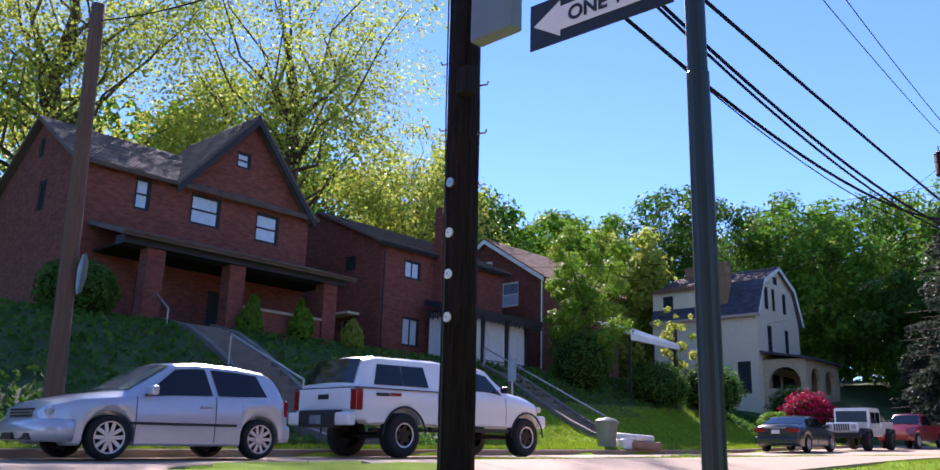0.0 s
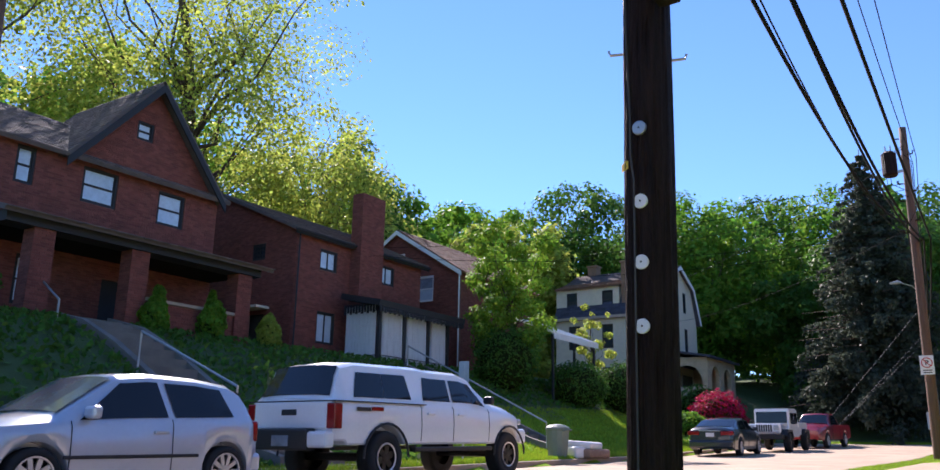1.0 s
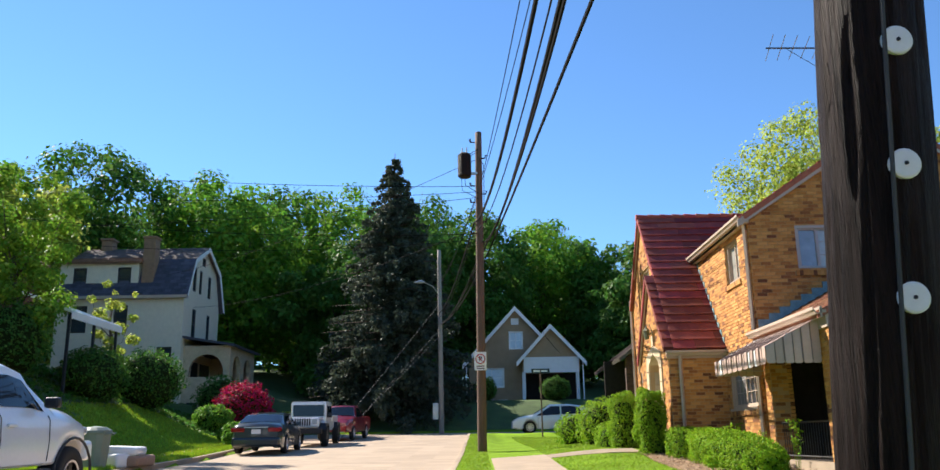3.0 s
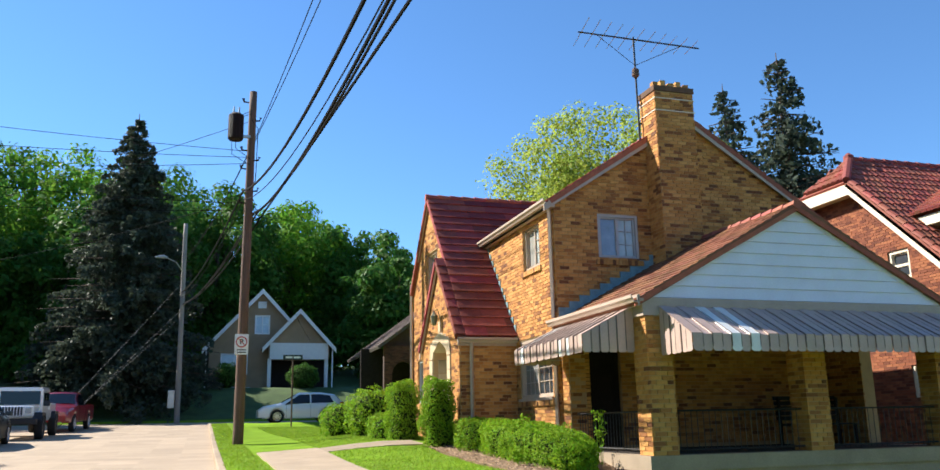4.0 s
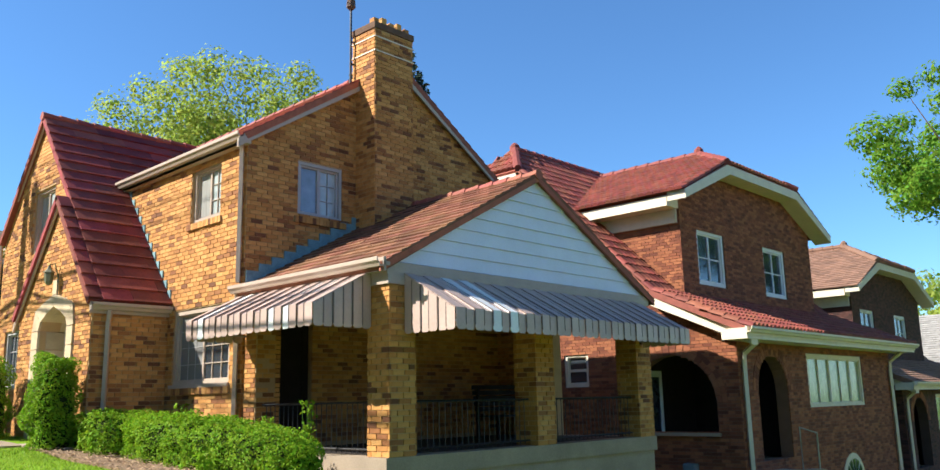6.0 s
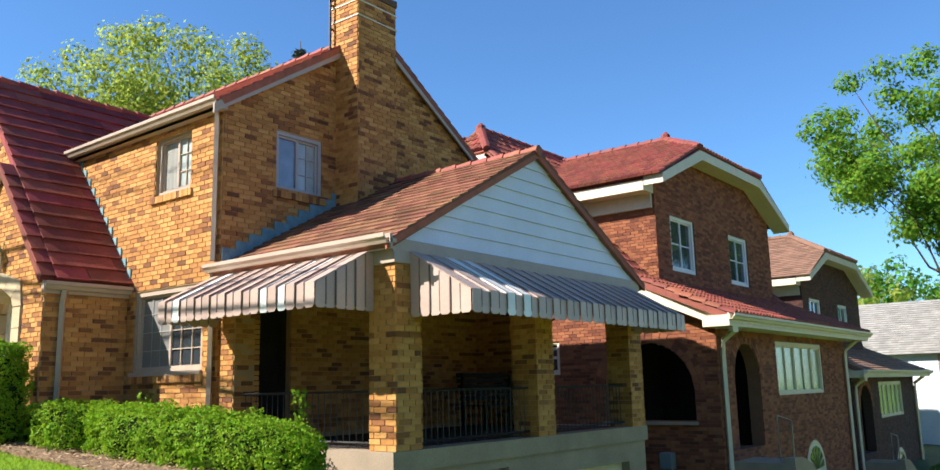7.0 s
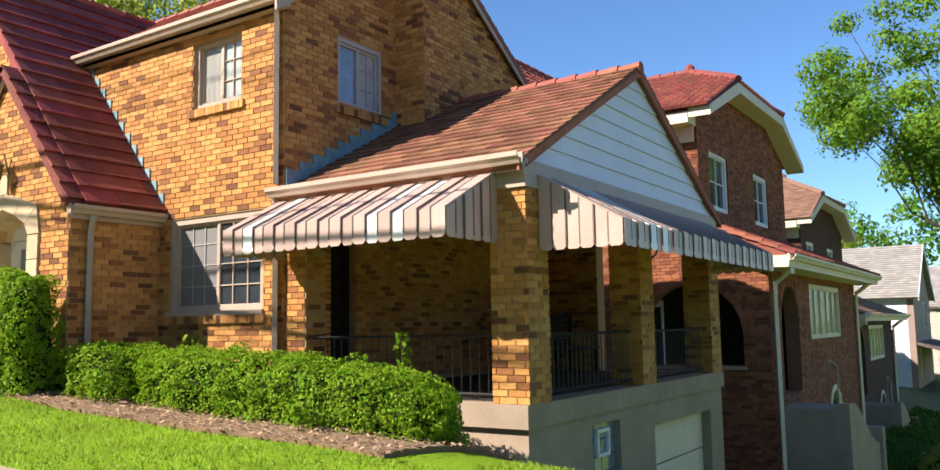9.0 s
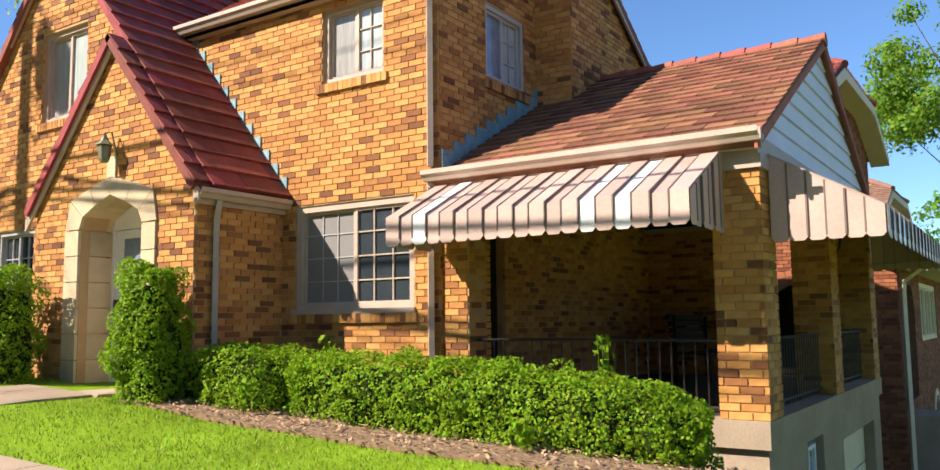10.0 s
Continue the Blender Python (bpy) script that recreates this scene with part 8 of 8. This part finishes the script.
# ---- poles, cables, signs ----
def pole(label, base, top, r0, r1, material, seg=18, rough=0.0):
    t = thing("utility_pole", label, "utility pole")
    b, e = Vector(base), Vector(top)
    n = 14
    bm = bmesh.new()
    if rough:
        # split, weathered timber: long grooves and checks along the grain
        rows, seg, n = [], 84, 150
        for i in range(n + 1):
            c, ring = b.lerp(e, i / n), []
            for k in range(seg):
                a = 2 * math.pi * k / seg
                g = Vector((math.cos(a) * 3.2, math.sin(a) * 3.2, c.z * 0.22))
                f = noise.noise(g * 2.2) * 0.5 + noise.noise(g * 5.5)
                crack = max(0.0, 0.12 - abs(noise.noise(g * 3.1 + Vector((9, 4, 2))))) / 0.12
                r = r0 + (r1 - r0) * i / n + rough * (0.55 * f - 1.3 * crack ** 2)
                ring.append(bm.verts.new(c + Vector((math.cos(a) * r, math.sin(a) * r, 0))))
            rows.append(ring)
        for p, q in zip(rows[:-1], rows[1:]):
            for k in range(seg):
                bm.faces.new((p[k], p[(k + 1) % seg], q[(k + 1) % seg], q[k]))
        part("shaft", bm, material, t, smooth=True)
        return t
    tube(bm, [b.lerp(e, i / n) for i in range(n + 1)], [r0 + (r1 - r0) * i / n + 0.006 * noise.noise(Vector((i * 1.7, r0, 0))) for i in range(n + 1)], seg)
    part("shaft", bm, material, t, smooth=True)
    return t


near_pole = pole("dark tarred timber utility pole with white reflector discs", (-5.367, 5.618, 0.3), (-4.86, 4.91, 12.0), 0.17, 0.128, M_POLE, 28, 0.012)
for z in (2.69, 3.08, 3.46, 3.93):
    c = Vector((-5.25 + (z - 3) * 0.0435, 5.455 - (z - 3) * 0.0606, z))
    d = Vector((0.02, -1.0, 0.0)).normalized()
    bm = tb([c + d * 0.15, c + d * 0.168, c + d * 0.171], [0.046, 0.046, 0.04], 20)
    disc = part("reflector_disc", bm, M_SIGNW if z < 3.9 else M_STEEL, near_pole)
    part("nail", tb([c + d * 0.17, c + d * 0.176], 0.006, 8), M_BLACK, disc)
def on_pole(z, ang, r):
    c = Vector((-5.25 + (z - 3) * 0.0435, 5.455 - (z - 3) * 0.0606, z))
    return c + Vector((math.cos(ang), math.sin(ang), 0)) * r
part("ground_wire", tb([on_pole(z, radians(258 - (8 if z > 3.6 else 0) - (10 if z > 4.0 else 0)), 0.172) for z in (0.4, 1.5, 2.2, 2.9, 3.3, 3.6, 3.75, 4.0, 4.6, 6.0, 8.0)], 0.007, 8), M_TWIRE, near_pole, "grey conduit stapled to the pole")
tag = bmesh.new()
for i in range(5):
    a0, a1 = radians(209 + 7 * i), radians(209 + 7 * (i + 1))
    vs = [tag.verts.new(on_pole(z, a, 0.174)) for z, a in ((3.68, a0), (3.68, a1), (3.735, a1), (3.735, a0))]
    tag.faces.new(vs)
tag_ob = part("yellow_tag", tag, M_YELLOW, near_pole)
bars = bmesh.new()
for i in range(4):
    a0, a1 = radians(213 + 7 * i), radians(215.5 + 7 * i)
    bars.faces.new([bars.verts.new(on_pole(z, a, 0.1765)) for z, a in ((3.69, a0), (3.69, a1), (3.725, a1), (3.725, a0))])
part("tag_mark", bars, M_BLACK, tag_ob)
bx_ = bx(-4.74, -4.25, 4.95, 5.1, 5.08, 5.8, bevel=0.02)
part("junction_box", bx_, M_CABINET, near_pole, "grey steel cabinet on the pole")
part("bracket", bx(-5.04, -4.9, 5.1, 5.25, 4.72, 4.98, bevel=0.01), M_POLE, near_pole)
for z, a in ((5.17, 200), (4.9, 20), (4.5, 200), (4.42, 15)):
    part("pole_step", tb([on_pole(z, radians(a), 0.1), on_pole(z, radians(a), 0.24), on_pole(z + 0.03, radians(a), 0.25)], 0.009, 6), M_STEEL, near_pole)

far_pole = pole("brown timber utility pole carrying a transformer", (-6.41, 30.94, 1.4), (-6.35, 30.94, 12.9), 0.16, 0.115, M_POLE2)
bm = bmesh.new()
tube(bm, [(-6.85, 30.8, 11.2), (-6.85, 30.8, 11.25), (-6.85, 30.8, 12.0), (-6.85, 30.8, 12.08)], [0.2, 0.24, 0.24, 0.15], 14)
tr_ = part("transformer", bm, M_POLE, far_pole, "dark cylindrical transformer can")
for i in range(2):
    part("bushing", tb([(-6.93 + 0.16 * i, 30.8, 12.05), (-6.93 + 0.16 * i, 30.8, 12.3)], [0.035, 0.02], 8), M_STEEL, tr_)
part("bracket", bx(-6.65, -6.4, 30.75, 30.85, 11.3, 11.38), M_STEEL, far_pole)
for z, a in ((12.5, 190), (11.9, 10), (10.9, 185), (10.6, 0), (10.3, 180), (9.6, 15), (9.2, 190), (8.9, 0)):
    d = Vector((math.cos(radians(a)), -0.35, 0))
    part("insulator", tb([Vector((-6.38, 30.9, z)) + d * 0.1, Vector((-6.38, 30.9, z)) + d * 0.26, Vector((-6.38, 30.9, z + 0.1)) + d * 0.28], [0.02, 0.03, 0.045], 6), M_POLE, far_pole)
for dx, z0, z1 in ((-0.5, 12.2, 10.6), (-0.62, 12.1, 10.4), (0.2, 11.9, 9.6)):
    part("drop_wire", tb([(-6.38, 30.75, z0), (-6.38 + dx, 30.7, z0 - 0.3), (-6.38 + dx * 0.9, 30.7, z1 + 0.3), (-6.38, 30.75, z1)], 0.012, 5), M_WIRE, far_pole)
sg = part("sign_plate", bx(-6.62, -6.22, 30.74, 30.755, 4.55, 5.15), M_SIGNW, far_pole, "white no-parking plate with red ring")
bm = bmesh.new()
C = Vector((-6.42, 30.733, 4.92))
ring = [C + Vector((math.cos(a) * 0.15, 0, math.sin(a) * 0.15)) for a in [2 * math.pi * i / 24 for i in range(25)]]
tube(bm, ring, 0.016, 5, cap=False)
tube(bm, [C + Vector((-0.1, 0, 0.1)), C + Vector((0.1, 0, -0.1))], 0.013, 5)
part("red_ring", bm, M_SIGNR, sg)


def text(body, size, loc, rot, material, parent, name="lettering"):
    cu = bpy.data.curves.new(name, "FONT")
    cu.body, cu.size, cu.extrude = body, size, 0.002
    cu.align_x, cu.align_y = "CENTER", "CENTER"
    cu.offset = 0.006 * size / 0.2
    ob = new(name, cu)
    dg = bpy.context.evaluated_depsgraph_get()
    me = bpy.data.meshes.new_from_object(ob.evaluated_get(dg))
    me.materials.clear()
    me.materials.append(material)
    bpy.data.objects.remove(ob)
    o = new(name, me)
    o.parent = parent
    o.matrix_basis = Matrix.Translation(loc) @ Euler([radians(r) for r in rot]).to_matrix().to_4x4()
    return o


text("P", 0.2, (-6.42, 30.735, 4.92), (90, 0, 0), M_BLACK, sg)
for i in range(2):
    part("plate_bar", bx(-6.55, -6.29, 30.734, 30.738, 4.6 + 0.07 * i, 4.63 + 0.07 * i), M_BLACK, sg)

grey_pole = pole("weathered grey utility pole with a street light", (-8.8, 55.94, 2.4), (-8.9, 55.94, 14.3), 0.16, 0.12, M_POLE3)
arm = [(-8.85, 55.9, 11.3), (-9.3, 55.6, 11.9), (-9.9, 55.2, 12.1)]
part("lamp_arm", tb(arm, 0.03, 6), M_STEEL, grey_pole)
part("lamp_head", tb([(-9.8, 55.25, 12.1), (-10.0, 55.1, 12.1), (-10.4, 54.85, 12.02)], [0.06, 0.13, 0.05], 8), M_STEEL, grey_pole)
part("meter_box", bx(-9.35, -8.98, 55.6, 55.8, 3.6, 4.6, bevel=0.03), M_STEEL, grey_pole)
left_pole = pole("leaning reddish timber pole on the west pavement", (-14.6, 5.66, 0.9), (-14.6, 5.36, 9.3), 0.16, 0.12, M_POLE2)


oct_ = [(0.37 * math.cos(radians(22.5 + 45 * i)), 0.37 * math.sin(radians(22.5 + 45 * i))) for i in range(8)]
part("octagon_sign", prism(bmesh.new(), oct_, 0, 0.004, lambda u, v, w: Vector((-14.48 + u * 0.98, 5.72 - u * 0.15 + w, 4.3 + v))), M_STEEL, left_pole, "grey back of an octagonal road sign")


def cable(label, a, b, sag, r, material):
    pts = []
    a, b = Vector(a), Vector(b)
    for i in range(21):
        t = i / 20
        p = a.lerp(b, t)
        p.z -= 4 * sag * t * (1 - t)
        pts.append(p)
    ob = part("cable", tb(pts, r, 6), material)
    return tagged(ob, label, "cable", group="overhead cables")


for xa, za, xb, zb, sag, r in ((-4.56, 7.42, -5.9, 8.95, 0.1, 0.03), (-5.15, 7.94, -6.1, 8.93, 0.86, 0.03), (-5.1, 7.84, -6.2, 8.9, 0.95, 0.024), (-5.47, 7.62, -6.55, 9.6, 1.1, 0.03), (-5.3, 7.5, -6.55, 9.3, 1.15, 0.012),
                               (-4.9, 10.85, -6.15, 11.6, 0.35, 0.012), (-4.5, 11.05, -6.03, 11.8, 0.35, 0.012)):
    A, B = (xa, 5.2, za), (xb, 30.9, zb)
    cable("black overhead cable between the utility poles", A, B, sag, r, M_WIRE)
    cable("black overhead cable between the utility poles", B, (-8.85 + (xb + 6.35) * 0.3, 55.9, zb + 0.6), 0.5, r, M_WIRE)
    cable("black overhead cable between the utility poles", A, (xa + 1.6, -28, za - 1.5), 0.4, r, M_WIRE)
for z, x, y, zz in ((9.4, -26.0, 60.0, 11.5), (9.0, -28.0, 36.0, 11.0), (11.9, -30, 62, 14.0), (9.2, -28, 28.0, 10.4), (9.8, 0.0, 68, 8.6), (10.5, -36, 40, 12.6), (10.7, -36, 36, 13.4), (10.9, -36, 33, 14.2)):
    cable("thin service cable from the pole to a house", (-6.4, 30.9, z), (x, y, zz), 0.6, 0.009, M_WIRE)
cable("thin service cable across the street to the corner house", (-14.6, 5.4, 9.0), (-5.0, 5.2, 7.0), 0.3, 0.012, M_WIRE)
for z, x in ((10.8, -14.3), (9.2, -14.0), (8.8, -14.1)):
    cable("steel guy strand anchoring the grey pole", (-8.85, 55.9, z), (x, 50.2 - (z - 9), 2.6), 0.0, 0.011, M_TWIRE)

# one-way sign on its post
post = thing("sign_post", "dark green steel post carrying a one-way sign", "sign post")
part("post", tb([(-1.81, 3.53, -0.1), (-1.81, 3.53, 3.36), (-1.81, 3.53, 3.37), (-1.81, 3.53, 6.0)], [0.056, 0.056, 0.05, 0.05], 16), M_GREEN, post)
mid = Vector((-2.42, 3.56, 3.98))
yaw = 2.0
sign = new("one_way_sign")
sign.parent = post
sign.matrix_basis = pose(mid.x, mid.y, mid.z, 0, 0, yaw)
tagged(sign, label="black one-way sign with a white arrow")
part("plate", bx(-0.47, 0.47, -0.004, 0.004, -0.15, 0.15, bevel=0.002), M_BLACK, sign)
bm = bmesh.new()
prism(bm, [(-0.44, 0), (-0.25, -0.115), (-0.25, -0.075), (0.42, -0.075), (0.42, 0.075), (-0.25, 0.075), (-0.25, 0.115)], 0.005, 0.008, lambda u, v, w: Vector((u, -w, v)))
arrow = part("arrow", bm, M_SIGNW, sign)
text("ONE WAY", 0.125, (0.1, -0.0095, 0.0), (90, 0, 0), M_BLACK, arrow)
part("sign_bracket", bx(0.45, 0.62, -0.01, 0.01, -0.03, 0.03), M_STEEL, sign)

# ---- brickwork and roof tiles of the corner house ----
lay_bricks(brick_list([(SY, 1.4), (32.0, 1.4), (32.0, EAVE_Z), (SY, EAVE_Z)], [rect(21.0, 22.88, 2.9, 4.22), rect(21.45, 22.45, 5.75, 6.72)]), FRONT, front_wall, (21.0, 4.6), M_BRICK, M_BRICK_I)
side_bricks = brick_list([(HX + 0.012, 1.9), (5.94, 1.9), (5.94, EAVE_Z), (RIDGE_X, APEX_Z), (HX + 0.012, EAVE_Z)], side_holes)
lay_bricks([b for b in side_bricks if b[3] > 4.3 or b[1] < -0.2], SIDE, side_wall, (0.6, 5.6), M_BRICK, M_BRICK_I)
# the sheltered wall of the porch
porch_back = part("porch_back", bx(0.77, 5.5, SY - 0.008, SY - 0.002, slab_z, 4.3), M_MORTAR, house)
lay_bricks([b for b in side_bricks if b[3] <= 4.3 and b[1] >= -0.2 and b[0] > -0.19 and (b[0] > 0.74 or b[2] > 3.95)], fy(SY - 0.008), porch_back, (1.5, 3.0), M_BRICK, M_BRICK_I, limit=200)
lay_bricks(brick_list(wing_outer, wing_holes), WING, wing_wall, (26.0, 6.0), M_BRICK, M_BRICK_I)
stone_holes = [[(23.79, 2.0), (25.69, 2.0), (25.69, 4.0), (25.59, 4.39), (24.82, 4.62), (24.82, 4.88), (24.62, 4.88), (24.62, 4.62), (23.85, 4.39), (23.77, 4.0)]]
lay_bricks(brick_list(vest_outer, stone_holes), VEST, vest_wall, (24.0, 4.2), M_BRICK, M_BRICK_I)
lay_bricks(brick_list(rect(-1.95, HX, 1.4, 4.25), []), fy(23.12), vest_side, (-1.2, 3.0), M_BRICK, M_BRICK_I)
for k, (x0, x1, pil) in enumerate(pillars):
    if k < 3:
        f1, f2, f3 = fy(PY), fx(x0), fx(x1, 1)
        lay_bricks(brick_list(rect(x0 + 0.012, x1 - 0.012, slab_z + 0.003, 4.2), [], z0=slab_z), f1, pil, (x0, 3), M_BRICK, M_BRICK_I)
        lay_bricks(brick_list(rect(PY - 0.012, PY + 0.43, slab_z + 0.003, 4.2), [], z0=slab_z), f2, pil, (PY, 3), M_BRICK, M_BRICK_I)
        lay_bricks(brick_list(rect(PY - 0.012, PY + 0.43, slab_z + 0.003, 4.2), [], z0=slab_z), f3, pil, (PY, 3), M_BRICK, M_BRICK_I, limit=0)
    else:
        lay_bricks(brick_list(rect(SY - 0.34, SY, slab_z + 0.003, 4.2), [], z0=slab_z), fx(-0.55), pil, (SY, 3), M_BRICK, M_BRICK_I)
        lay_bricks(brick_list(rect(x0 + 0.012, x1 - 0.012, slab_z + 0.003, 4.2), [], z0=slab_z), fy(SY - 0.34), pil, (x0, 3), M_BRICK, M_BRICK_I)
lay_bricks(brick_list(rect(1.68, 2.62, 4.4, 9.45), []), fy(20.1), chimney, (2.1, 7.0), M_BRICK, M_BRICK_I)
lay_bricks(brick_list(rect(20.1, 20.75, 4.4, 9.45), []), fx(1.68), chimney, (20.4, 7.0), M_BRICK, M_BRICK_I, limit=150)

lay_bricks(brick_list(rect(19.2, SY, slab_z, 4.2), []), fx(5.5), porch_end, (19, 3), M_BRICK, M_BRICK_I)
M_PTILE_I = mat("weathered brown tile joined", (0.215, 0.095, 0.055), 0.9, var=0.4, scale=3, fine=50, rnd=0.36, hue=0.014, spec=0.25, island=True)
M_DTILE_I = mat("maroon slab tile joined", (0.23, 0.05, 0.04), 0.72, var=0.38, scale=3, fine=40, rnd=0.32, hue=0.012, spec=0.3, island=True)
for key, tw, th, m1, m2, lim, near in (("main_w", 0.26, 0.24, M_TILE, M_TILE_I, 150, (0, 3)), ("main_e", 0.26, 0.24, M_TILE, M_TILE_I, 0, (0, 0)), ("porch_w", 0.3, 0.2, M_PTILE, M_PTILE_I, 300, (0, 2)),
                                       ("porch_e", 0.3, 0.2, M_PTILE, M_PTILE_I, 0, (0, 0)), ("wing_s", 1.05, 0.3, M_DTILE, M_DTILE_I, 120, (0, 2)), ("wing_n", 1.05, 0.3, M_DTILE, M_DTILE_I, 0, (0, 0)),
                                       ("vest_s", 0.23, 0.3, M_DTILE, M_DTILE_I, 20, (0, 0)), ("vest_n", 0.45, 0.3, M_DTILE, M_DTILE_I, 20, (0, 0))):
    roof, fr, wd, lg = ROOFS[key]
    lay_tiles(roof, fr, wd, lg, tw, th, m1, joined=m2, limit=lim, near=near, bump=0.03 if "g_" in key or "t_" in key else 0.016)
# ridge tiles
for p0, p1, n in (((RIDGE_X, SY - 0.15, APEX_Z + 0.15), (RIDGE_X, 32.2, APEX_Z + 0.15), 30), ((PX, PY - 0.08, PA + 0.06), (PX, SY, PA + 0.06), 11), ((-1.87, 26.45, 8.53), (2.3, 26.45, 8.53), 12)):
    p0, p1 = Vector(p0), Vector(p1)
    for i in range(n):
        a, b = p0.lerp(p1, i / n), p0.lerp(p1, (i + 1.1) / n)
        part("ridge_tile", tb([a - Vector((0, 0, 0.03)), b - Vector((0, 0, 0.045))], [0.095, 0.08], 8), M_TILE, ROOFS["porch_w"][0] if n == 11 else (ROOFS["main_w"][0] if n == 30 else ROOFS["wing_s"][0]))
